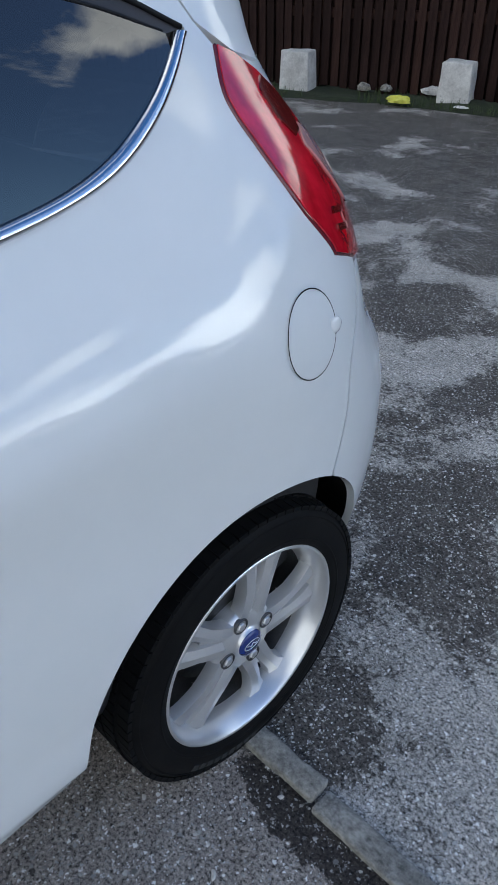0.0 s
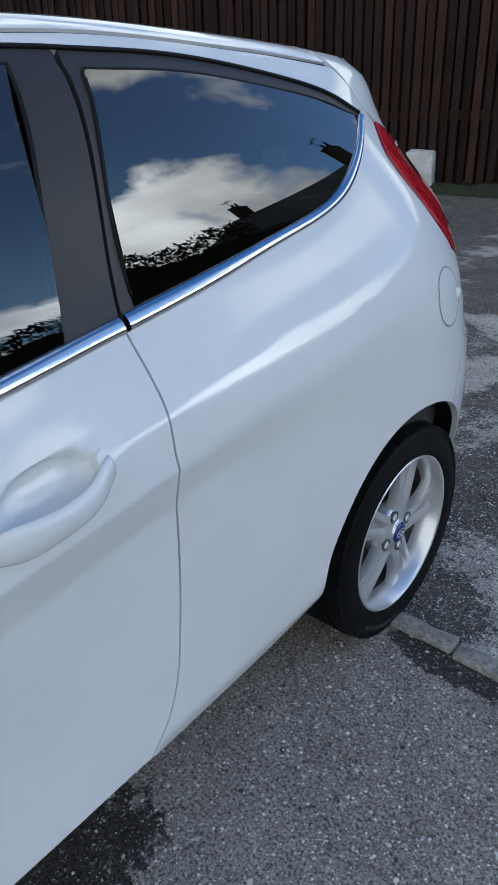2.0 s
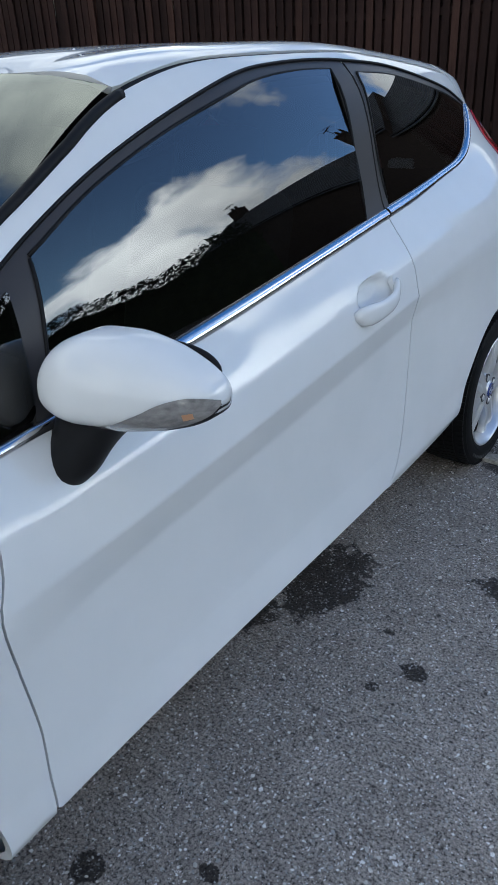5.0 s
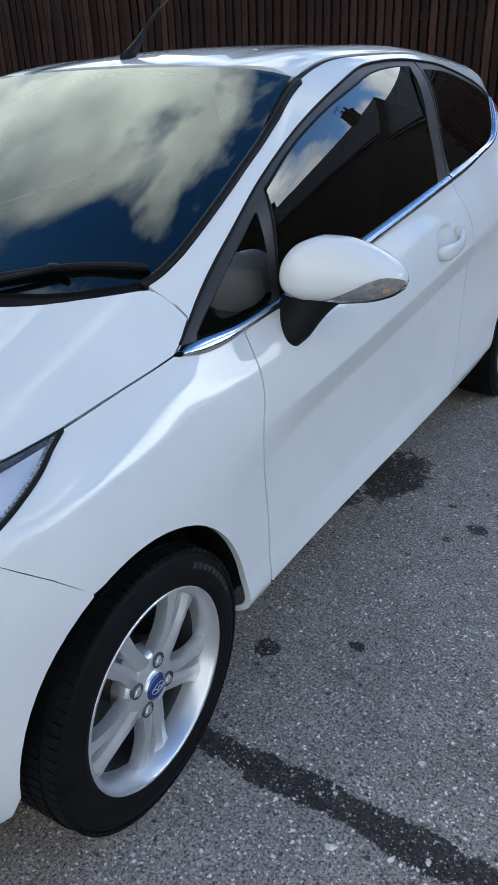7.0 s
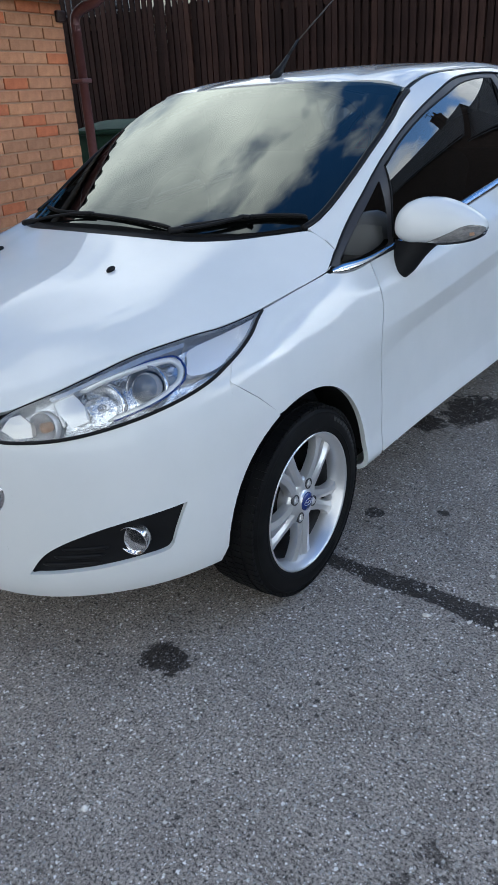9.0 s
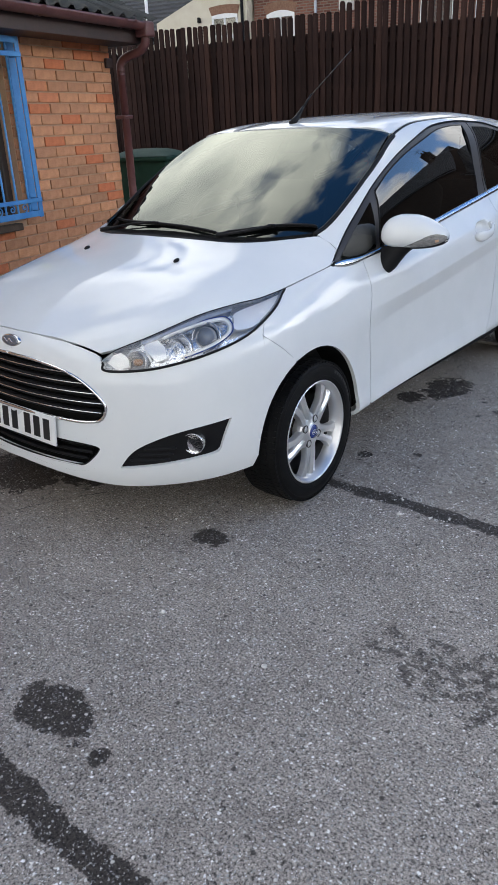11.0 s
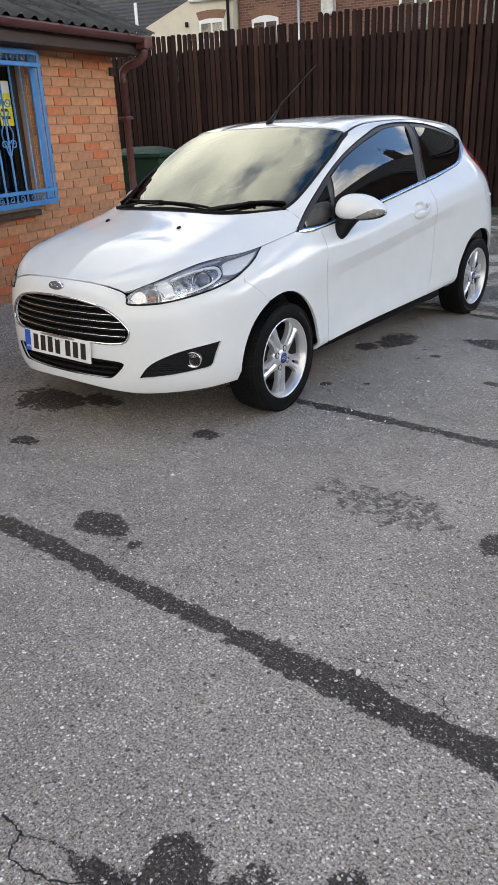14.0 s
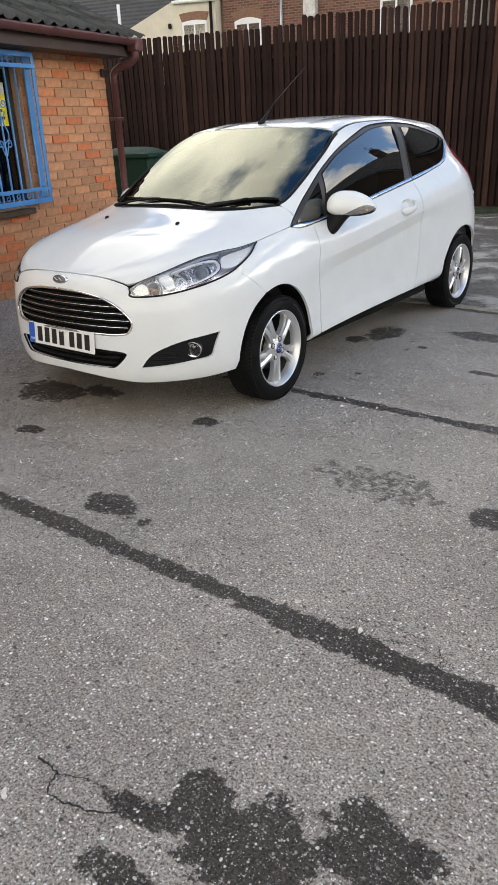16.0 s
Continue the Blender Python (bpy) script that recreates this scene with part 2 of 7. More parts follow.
def box(bm, lo, hi, bevel=0.0, seg=1, m=None):
    """A block between two corners, its edges rounded."""
    lo, hi = np.minimum(lo, hi), np.maximum(lo, hi)
    made = bmesh.ops.create_cube(bm, size=1.0, matrix=Matrix.LocRotScale(Vector((lo + hi) / 2), None, Vector(hi - lo)))["verts"]
    if bevel:
        edges = list({e for v in made for e in v.link_edges})
        r = bmesh.ops.bevel(bm, geom=edges, offset=bevel, segments=seg, profile=0.5, affect="EDGES")
        made = list({v for f in r["faces"] for v in f.verts} | {v for v in made if v.is_valid})
    if m is not None:
        bmesh.ops.transform(bm, matrix=m, verts=made)
    return bm


def block(lo, hi, bevel=0.0, seg=1, m=None):
    return box(bmesh.new(), lo, hi, bevel, seg, m)


def grid_faces(bm, pts, wrap=False):
    """A sheet from an array of points [rows, columns, 3]."""
    r, c = pts.shape[:2]
    vs = [[bm.verts.new(pts[i, j]) for j in range(c)] for i in range(r)]
    for i in range(r - 1):
        for j in range(c if wrap else c - 1):
            bm.faces.new((vs[i][j], vs[i][(j + 1) % c], vs[i + 1][(j + 1) % c], vs[i + 1][j]))
    return vs


def lathe(bm, profile, steps=48, axis="x", caps=False):
    """A turned solid: profile of (along, radius)."""
    a = np.linspace(0, 2 * np.pi, steps, endpoint=False)
    p = np.zeros((len(profile), steps, 3))
    for i, (d, r) in enumerate(profile):
        p[i, :, 0], p[i, :, 1], p[i, :, 2] = d, r * np.cos(a), r * np.sin(a)
    if axis == "z":
        p = p[..., [1, 2, 0]]
    elif axis == "y":
        p = p[..., [2, 0, 1]]
    vs = grid_faces(bm, p, True)
    if caps:
        bm.faces.new(vs[0][::-1])
        bm.faces.new(vs[-1])
    return bm


def tube(bm, path, radius, steps=10, caps=True):
    """A round bar along a line; radius may taper."""
    p = np.asarray(path, float)
    rad = np.full(len(p), radius) if np.isscalar(radius) else np.asarray(radius, float)
    d = np.gradient(p, axis=0)
    d /= np.linalg.norm(d, axis=1)[:, None]
    up = np.array((0.0, 0.0, 1.0)) if abs(d[0][2]) < 0.9 else np.array((1.0, 0.0, 0.0))
    ring = np.zeros((len(p), steps, 3))
    a = np.linspace(0, 2 * np.pi, steps, endpoint=False)
    for i in range(len(p)):
        u = np.cross(d[i], up)
        u /= np.linalg.norm(u)
        v = np.cross(u, d[i])
        up = v
        ring[i] = p[i] + rad[i] * (np.cos(a)[:, None] * u + np.sin(a)[:, None] * v)
    vs = grid_faces(bm, ring, True)
    if caps:
        bm.faces.new(vs[0])
        bm.faces.new(vs[-1][::-1])
    return bm


def outward(bm):
    bmesh.ops.recalc_face_normals(bm, faces=bm.faces[:])
    return bm

# ---- the car's skin: lines along its length, joined by a smooth profile at every station ----
# Front axle at y = 0, nose towards -y, the side that is seen at +x.
STATIONS = (-0.80, -0.70, -0.40, 0.0, 0.25, 0.60, 0.97, 1.30, 1.82, 2.30, 2.60, 2.80, 3.10)
LINES = [  # x and z at every station, from the sill to the middle of the roof
    ((0.79, 0.79, 0.79, 0.79, 0.775, 0.765, 0.76, 0.76, 0.765, 0.785, 0.79, 0.79, 0.78), (0.22, 0.22, 0.2, 0.19, 0.235, 0.262, 0.278, 0.284, 0.286, 0.27, 0.27, 0.27, 0.28)),
    ((0.82, 0.82, 0.82, 0.825, 0.838, 0.841, 0.846, 0.849, 0.842, 0.825, 0.82, 0.82, 0.81), (0.27, 0.27, 0.26, 0.25, 0.27, 0.290, 0.304, 0.310, 0.314, 0.32, 0.33, 0.33, 0.34)),
    ((0.84, 0.84, 0.84, 0.845, 0.840, 0.829, 0.828, 0.829, 0.837, 0.85, 0.85, 0.845, 0.83), (0.37, 0.37, 0.36, 0.36, 0.365, 0.385, 0.40, 0.41, 0.43, 0.45, 0.45, 0.45, 0.45)),
    ((0.845, 0.845, 0.845, 0.848, 0.84, 0.826, 0.825, 0.826, 0.829, 0.848, 0.858, 0.85, 0.83), (0.52, 0.52, 0.52, 0.54, 0.57, 0.64, 0.675, 0.71, 0.765, 0.735, 0.64, 0.64, 0.62)),
    ((0.835, 0.835, 0.835, 0.84, 0.84, 0.844, 0.846, 0.846, 0.846, 0.849, 0.84, 0.83, 0.8), (0.62, 0.64, 0.67, 0.69, 0.695, 0.715, 0.75, 0.785, 0.84, 0.885, 0.9, 0.9, 0.86)),
    ((0.8, 0.8, 0.8, 0.8, 0.812, 0.827, 0.829, 0.829, 0.827, 0.818, 0.78, 0.78, 0.76), (0.68, 0.71, 0.76, 0.8, 0.8, 0.785, 0.818, 0.852, 0.905, 0.955, 1.02, 1.02, 0.98)),
    ((0.74, 0.74, 0.74, 0.755, 0.768, 0.766, 0.762, 0.756, 0.738, 0.705, 0.66, 0.66, 0.64), (0.705, 0.74, 0.81, 0.855, 0.885, 0.905, 0.945, 0.98, 1.035, 1.095, 1.16, 1.15, 1.06)),
    ((0.69, 0.69, 0.69, 0.715, 0.738, 0.708, 0.64, 0.6, 0.575, 0.575, 0.585, 0.6, 0.58), (0.715, 0.755, 0.84, 0.888, 0.925, 1.1, 1.285, 1.36, 1.375, 1.325, 1.265, 1.22, 1.14)),
    ((0.62, 0.62, 0.62, 0.665, 0.7, 0.672, 0.59, 0.545, 0.525, 0.52, 0.53, 0.55, 0.53), (0.72, 0.765, 0.86, 0.915, 0.955, 1.145, 1.352, 1.405, 1.415, 1.38, 1.342, 1.315, 1.22)),
    ((0.32, 0.32, 0.32, 0.34, 0.36, 0.35, 0.31, 0.29, 0.28, 0.28, 0.28, 0.28, 0.28), (0.725, 0.775, 0.895, 0.977, 1.060, 1.257, 1.404, 1.438, 1.45, 1.424, 1.395, 1.37, 1.26)),
    ((0.0, 0.0, 0.0, 0.0, 0.0, 0.0, 0.0, 0.0, 0.0, 0.0, 0.0, 0.0, 0.0), (0.725, 0.78, 0.905, 0.995, 1.09, 1.275, 1.415, 1.45, 1.46, 1.434, 1.405, 1.38, 1.27)),
]
FINE = np.linspace(-0.80, 3.30, 821)
FAIR = pchip(STATIONS, np.stack([np.array(l).T for l in LINES], 1))(FINE)
BELL = np.exp(-0.5 * (np.arange(-30, 31) / 10.0) ** 2)
FAIR = np.stack([[np.convolve(np.pad(FAIR[:, k, a], 30, mode="edge"), BELL / BELL.sum(), "valid") for a in (0, 1)] for k in range(len(LINES))])
FAIR = np.moveaxis(FAIR, -1, 0)


def LINE_AT(y):
    """The eleven lines at a station, faired along the length."""
    f = (np.clip(y, FINE[0], FINE[-1]) - FINE[0]) / (FINE[1] - FINE[0])
    i = np.clip(f.astype(int), 0, len(FINE) - 2)
    t = (f - i)[..., None, None]
    return FAIR[i] * (1 - t) + FAIR[i + 1] * t


NOSE = pchip((0.15, 0.20, 0.26, 0.34, 0.50, 0.62, 0.70, 0.76, 1.5), (0.68, 0.755, 0.80, 0.805, 0.80, 0.79, 0.775, 0.757, 0.757))
TAIL = pchip((0.2, 0.3, 0.6, 0.70, 0.78, 0.92, 1.05, 1.2, 1.4), (0.72, 0.79, 0.81, 0.77, 0.69, 0.64, 0.59, 0.55, 0.50))
PROFILE = np.linspace(0, 10, 121)


def ends(y, z):
    """How far the plan draws in towards nose and tail."""
    a, b = np.clip(-y / NOSE(z), 0, 1), np.clip((y - 2.45) / TAIL(z), 0, 1)
    return (1 - a**2.45) ** (1 / 2.45) * (1 - b**2.6) ** (1 / 2.6)


def skin(y, s):
    """The point of the skin at station y and profile place s (0 sill, 10 middle), on the +x side; s past 10 goes over to the other side."""
    y, s = np.broadcast_arrays(np.asarray(y, float), np.asarray(s, float))
    side, s = np.where(s > 10, -1.0, 1.0), np.where(s > 10, 20 - s, s)
    k = LINE_AT(y)
    i = np.clip(s.astype(int), 0, 9)
    t = (s - i)[..., None]
    get = lambda j: np.take_along_axis(k, np.clip(j, 0, 10)[..., None, None].repeat(2, -1), -2)[..., 0, :]  # noqa: E731
    p0, p1, p2, p3 = get(i - 1), get(i), get(i + 1), get(i + 2)
    mirror = (i == 9)[..., None]
    p3 = np.where(mirror, get(i) * (-1, 1), p3)
    d1, d2 = np.sqrt(((p2 - p1) ** 2).sum(-1, keepdims=True)) + 1e-9, None
    l0, l2 = np.sqrt(((p1 - p0) ** 2).sum(-1, keepdims=True)) + 1e-9, np.sqrt(((p3 - p2) ** 2).sum(-1, keepdims=True)) + 1e-9
    m1 = np.where((i == 0)[..., None], p2 - p1, ((p1 - p0) / l0 * d1 + (p2 - p1) / d1 * l0) / (l0 + d1) * d1)
    m2 = ((p2 - p1) / d1 * l2 + (p3 - p2) / l2 * d1) / (l2 + d1) * d1
    # the swage along the side has two firm edges, which fade towards nose and tail
    firm = np.clip((y - 0.25) / 0.35, 0, 1) * np.clip((2.62 - y) / 0.3, 0, 1)
    low = np.clip((y - 0.30) / 0.2, 0, 1) * np.clip((2.1 - y) / 0.2, 0, 1)
    c1, c2 = (firm * np.where(j == 4, 0.92, np.where(j == 3, 0.75, 0.0)) + low * np.where(j == 1, 0.9, np.where(j == 2, 0.5, 0.0)) for j in (i, i + 1))
    m1, m2 = m1 + (p2 - p1 - m1) * c1[..., None], m2 + (p2 - p1 - m2) * c2[..., None]
    q = (2 * t**3 - 3 * t**2 + 1) * p1 + (t**3 - 2 * t**2 + t) * m1 + (3 * t**2 - 2 * t**3) * p2 + (t**3 - t**2) * m2
    return np.stack([side * q[..., 0] * ends(y, q[..., 1]), y, q[..., 1]], -1)


def by_z(y, z):
    """The profile place at station y and height z, on the side."""
    c = skin(np.full(len(PROFILE), y), PROFILE)
    return float(np.interp(z, np.maximum.accumulate(c[:, 2]), PROFILE))


def by_x(y, x):
    """The profile place at station y and distance x from the middle, on the upper side."""
    c = skin(np.full(len(PROFILE), y), PROFILE)[50:]
    v = float(np.interp(-abs(x), np.maximum.accumulate(-c[:, 0]), PROFILE[50:]))
    return v if x >= 0 else 20 - v


def side_line(points, n=30, closed=False):
    """A smooth line on the side, from (y, z) to (y, s)."""
    p = smooth(points, n, closed) if len(points) > 2 else np.linspace(points[0], points[-1], n)
    return [(a, by_z(a, b)) for a, b in p]


def panel(outline, step=0.035, sstep=0.25, lift=0.0, fold=0.016, surface=None, mirror=False, both=False, more=(), split=False):
    """A sheet of the skin inside one or more outlines of (y, s), its edges folded inwards."""
    bm = bmesh.new()
    for line in (outline, *more):
        pts = []
        for p in line:
            if not pts or abs(p[0] - pts[-1][0]) + abs(p[1] - pts[-1][1]) > 1e-4:
                pts.append(p)
        if abs(pts[0][0] - pts[-1][0]) + abs(pts[0][1] - pts[-1][1]) < 1e-4:
            pts.pop()
        bm.faces.new([bm.verts.new((a, b, 0)) for a, b in pts])
    if split:
        bmesh.ops.remove_doubles(bm, verts=bm.verts[:], dist=2e-5)
        bmesh.ops.triangulate(bm, faces=bm.faces[:])
    lo, hi = np.min([v.co[:2] for v in bm.verts], 0), np.max([v.co[:2] for v in bm.verts], 0)
    for axis, st in ((0, step), (1, sstep)):
        for v in np.arange(math.ceil(lo[axis] / st + 1e-6) * st, hi[axis] - 1e-6, st):
            co, no = [0, 0, 0], [0, 0, 0]
            co[axis], no[axis] = v, 1
            bmesh.ops.bisect_plane(bm, geom=bm.verts[:] + bm.edges[:] + bm.faces[:], plane_co=co, plane_no=no, dist=1e-6)
    bmesh.ops.remove_doubles(bm, verts=bm.verts[:], dist=2e-5)
    bmesh.ops.triangulate(bm, faces=[f for f in bm.faces if len(f.verts) > 4])
    return finish(bm, surface or skin, lift, fold, mirror, both)


def nose_table():
    """Plan curves of the nose by height, as distance from the axle's middle at each angle."""
    ys, zs = np.linspace(-0.82, 0.12, 189), np.linspace(0.17, 0.84, 68)
    p = skin(ys[:, None], np.linspace(0, 10, 201)[None])
    ang, far = np.radians(np.linspace(0, 96, 97)), []
    for z in zs:
        x = np.array([np.interp(z, np.maximum.accumulate(c[:, 2]), c[:, 0], right=0.0) if z <= c[:, 2].max() else 0.0 for c in p])
        first = max(int(np.argmax(x > 0.0)) - 1, 0)
        x, y = np.r_[0.0, x[first + 1 :]], np.r_[ys[first], ys[first + 1 :]]
        th = np.arctan2(x, -y)
        far.append(np.interp(ang, np.maximum.accumulate(th), np.hypot(x, y)))
    far = np.array(far)
    bell = np.exp(-0.5 * (np.arange(-6, 7) / 2.2) ** 2)
    bell /= bell.sum()
    far = np.stack([np.convolve(np.pad(c, 6, mode="edge"), bell, "valid") for c in far.T], 1)
    far = np.stack([np.convolve(np.pad(c, 6, mode="reflect"), bell, "valid") for c in far])
    return zs, ang, far


NZ, NA, NF = nose_table()


def nose(deg, z):
    """The point of the nose at an angle round the axle's middle and a height."""
    deg, z = np.broadcast_arrays(np.asarray(deg, float), np.asarray(z, float))
    a = np.radians(np.abs(deg))
    fz, fa = np.clip((z - NZ[0]) / (NZ[1] - NZ[0]), 0, len(NZ) - 1.001), np.clip(a / (NA[1] - NA[0]), 0, len(NA) - 1.001)
    i, j = fz.astype(int), fa.astype(int)
    u, v = fz - i, fa - j
    r = NF[i, j] * (1 - u) * (1 - v) + NF[i + 1, j] * u * (1 - v) + NF[i, j + 1] * (1 - u) * v + NF[i + 1, j + 1] * u * v
    return np.stack([np.sign(deg) * r * np.sin(a), -r * np.cos(a), z], -1)


def nose_place(x, z):
    """The angle at which the nose has the width x at height z."""
    d = np.linspace(0, 90, 361)
    return float(np.interp(x, np.maximum.accumulate(nose(d, np.full(361, z))[:, 0]), d))


def nose_line(points, n=24):
    p = smooth(points, n) if len(points) > 2 else np.linspace(points[0], points[-1], n)
    return [(nose_place(a, b), b) for a, b in p]


def finish(bm, surface, lift, fold, mirror, both):
    """Lays a flat sheet of places onto the surface, with its exact normals and folded edges."""
    layer = bm.verts.layers.float_vector.new("true_normal")
    vs = bm.verts[:]
    ab = np.array([v.co[:2] for v in vs])
    e = 2e-3
    p = surface(ab[:, 0], ab[:, 1])
    du, dv = surface(ab[:, 0] + e, ab[:, 1]) - surface(ab[:, 0] - e, ab[:, 1]), surface(ab[:, 0], ab[:, 1] + e) - surface(ab[:, 0], ab[:, 1] - e)
    nr = np.cross(dv, du)
    nr /= np.linalg.norm(nr, axis=1)[:, None] + 1e-12
    out = (p - (0, 1.2, 0.55))
    nr *= np.where((nr * out).sum(1) < 0, -1, 1)[:, None]
    flat = {v for i, v in enumerate(vs) if both and abs(ab[i, 0]) < 1e-4}
    edge = [x for x in bm.edges if len(x.link_faces) == 1 and not (x.verts[0] in flat and x.verts[1] in flat)]
    rim = {v for x in edge for v in x.verts}
    inward = {v: Vector(p[i] + nr[i] * (lift - fold)) for i, v in enumerate(vs) if v in rim}
    for i, v in enumerate(vs):
        v.co = p[i] + nr[i] * lift
        v[layer] = Vector(nr[i])
    if fold:
        under = {v: bm.verts.new(co) for v, co in inward.items()}
        for v, u in under.items():
            u[layer] = v[layer]
        for x in edge:
            a, b = x.verts
            try:
                bm.faces.new((a, b, under[b], under[a]))
            except ValueError:
                pass
    # faces look outwards
    bm.normal_update()
    c = Vector((0, 1.2, 0.55))
    best = max(bm.faces, key=lambda q: q.calc_area())
    bmesh.ops.recalc_face_normals(bm, faces=bm.faces[:])
    bm.normal_update()
    if best.normal.dot(best.calc_center_median() - c) < 0:
        bmesh.ops.reverse_faces(bm, faces=bm.faces[:])
    if fold:
        for x in edge:
            x.smooth = False
    if both:
        kept = bm.verts[:] + bm.edges[:] + bm.faces[:]
        twin = bmesh.ops.duplicate(bm, geom=kept)["geom"]
        for v in twin:
            if isinstance(v, bmesh.types.BMVert):
                v.co.x = -v.co.x
                v[layer] = v[layer] * Vector((-1, 1, 1))
        bmesh.ops.reverse_faces(bm, faces=[f for f in twin if isinstance(f, bmesh.types.BMFace)])
        bmesh.ops.remove_doubles(bm, verts=[v for v in bm.verts if abs(v.co.x) < 1e-4], dist=2e-4)
    if mirror:
        for v in bm.verts:
            v.co.x = -v.co.x
            v[layer] = v[layer] * Vector((-1, 1, 1))
        bmesh.ops.reverse_faces(bm, faces=bm.faces[:])
    return bm


def glass(name, outline, material_, label, over, flip=False, lift=-0.001, facing=None, steeper=0.0):
    """A pane: the outline on the skin, moved onto one even, gently bowed sheet. over: 0 for a side pane, 2 for the windscreen. facing: for a flat pane."""
    bm = panel(outline, lift=lift, fold=0.0)
    q = np.array([v.co[:] for v in bm.verts])
    a, b = (q[:, 1] - q[:, 1].mean(), q[:, 2] - q[:, 2].mean()) if over == 0 else (q[:, 0], q[:, 1] - q[:, 1].mean())
    powers = ((0, 0), (1, 0), (0, 1), (2, 0), (1, 1), (0, 2), (3, 0), (2, 1)) if over == 0 else ((0, 0), (0, 1), (2, 0), (0, 2), (2, 1), (4, 0), (0, 3), (2, 2), (4, 1), (6, 0))
    k = np.linalg.lstsq(np.stack([a**i * b**j for i, j in powers], 1), q[:, over], rcond=None)[0]
    h = sum(c * a**i * b**j for c, (i, j) in zip(k, powers))
    ha = sum(c * i * a ** max(i - 1, 0) * b**j for c, (i, j) in zip(k, powers))
    hb = sum(c * j * a**i * b ** max(j - 1, 0) for c, (i, j) in zip(k, powers))
    if over == 2:
        flat = np.linalg.lstsq(np.stack([a * 0 + 1, b, a * a, b * b], 1), q[:, 2], rcond=None)[0]
        ha, hb = 0.6 * flat[2] * a, flat[1] + 2 * flat[3] * b
    q[:, over] = h
    nr = np.stack([np.ones_like(h), -ha, -hb], 1) if over == 0 else np.stack([-ha, -hb, np.ones_like(h)], 1)
    nr[:, 2] -= steeper
    if facing is not None:
        nr = np.tile(np.array(facing, float), (len(h), 1))
    nr /= np.linalg.norm(nr, axis=1)[:, None]
    for v, c in zip(bm.verts, q):
        v.co = c
    if flip:
        nr[:, 0] *= -1
        for v in bm.verts:
            v.co.x *= -1
        bmesh.ops.reverse_faces(bm, faces=bm.faces[:])
    layer = bm.verts.layers.float_vector["true_normal"]
    for v, c in zip(bm.verts, nr):
        v[layer] = c
    me = mesh_of(bm, name, material_)
    ob = part(name, me, material_, car, label)
    ob.visible_shadow = False
    return ob

# ---- the car ----
car = thing("car", "white three-door hatchback car parked on the tarmac", "car")

# lines that the panels share, as (y, z) on the side
CHROME_LOW = [(0.234, 0.898), (0.284, 0.887), (0.372, 0.884), (0.438, 0.890), (0.60, 0.902), (0.993, 0.938), (1.334, 0.976), (1.75, 1.021), (1.92, 1.040), (2.12, 1.068), (2.296, 1.092), (2.388, 1.114), (2.45, 1.140), (2.505, 1.172), (2.558, 1.211), (2.605, 1.25)]
CHROME_TOP = [(0.242, 0.9025), (0.275, 0.911), (0.43, 0.908), (0.59, 0.919), (1.01, 0.964), (1.64, 1.034), (1.78, 1.049), (1.98, 1.070), (2.12, 1.086), (2.316, 1.112), (2.40, 1.137), (2.46, 1.166), (2.505, 1.193), (2.545, 1.222), (2.585, 1.254)]
FRAME_TOP = [(0.234, 0.902), (0.293, 0.938), (0.49, 1.061), (0.664, 1.163), (0.857, 1.248), (1.15, 1.335), (1.36, 1.378), (1.55, 1.393), (1.75, 1.397), (1.85, 1.393), (2.08, 1.378), (2.33, 1.338), (2.50, 1.297), (2.605, 1.25)]
GLASS_TOP = [(0.660, 1.141), (0.817, 1.213), (1.073, 1.293), (1.36, 1.355), (1.47, 1.368), (1.607, 1.375), (1.737, 1.374)]
DOOR_REAR = [(1.752, 1.023), (1.753, 0.975), (1.750, 0.913), (1.741, 0.857), (1.743, 0.754), (1.739, 0.65), (1.725, 0.535), (1.704, 0.431), (1.672, 0.366), (1.62, 0.316)]
WING_REAR = [(0.438, 0.890), (0.430, 0.823), (0.414, 0.755), (0.392, 0.70), (0.402, 0.60), (0.413, 0.50), (0.416, 0.45), (0.410, 0.354), (0.406, 0.29)]


def cut(line, a, b, n=30):
    """The stretch of a smooth line between two stations."""
    p = smooth(line, 240)
    p = p[(p[:, 0] >= min(a, b) - 1e-9) & (p[:, 0] <= max(a, b) + 1e-9)]
    f = lambda v: float(np.interp(v, p[:, 0], p[:, 1]))  # noqa: E731
    return [(v, by_z(v, f(v))) for v in np.linspace(a, b, n)]


def arch(cy, ry, rz, a, b, n=36, cz=0.29):
    """A stretch of a wheel arch, by angles from the rear, over the top."""
    return [(cy + ry * math.cos(t), by_z(cy + ry * math.cos(t), cz + rz * math.sin(t))) for t in np.radians(np.linspace(a, b, n))]


def shifted(line, d):
    """The line moved along the car, for the gap between two panels."""
    return [(a + d, b) for a, b in line]


FRONT_ARCH, REAR_ARCH = (-0.012, 0.325, 0.352), (2.475, 0.356, 0.357)
HEAD_UP = [(-0.05, 6.40), (-0.18, 6.42), (-0.275, 6.60), (-0.40, 6.70), (-0.50, 6.50), (-0.61, 5.95), (-0.655, 5.62), (-0.70, 4.95)]
HEAD_LOW = [(-0.70, 4.85), (-0.688, 4.42), (-0.628, 4.36), (-0.53, 4.45), (-0.375, 4.68), (-0.283, 4.90), (-0.151, 5.54), (-0.055, 6.36)]
TAIL_OUT = [(2.655, 6.72), (2.628, 6.10), (2.640, 5.67), (2.664, 5.13), (2.715, 4.55)]
BUMPER_REAR = [(2.666, 0.600), (2.700, 0.684), (2.722, 0.782), (2.765, 0.850), (2.800, 0.905)]

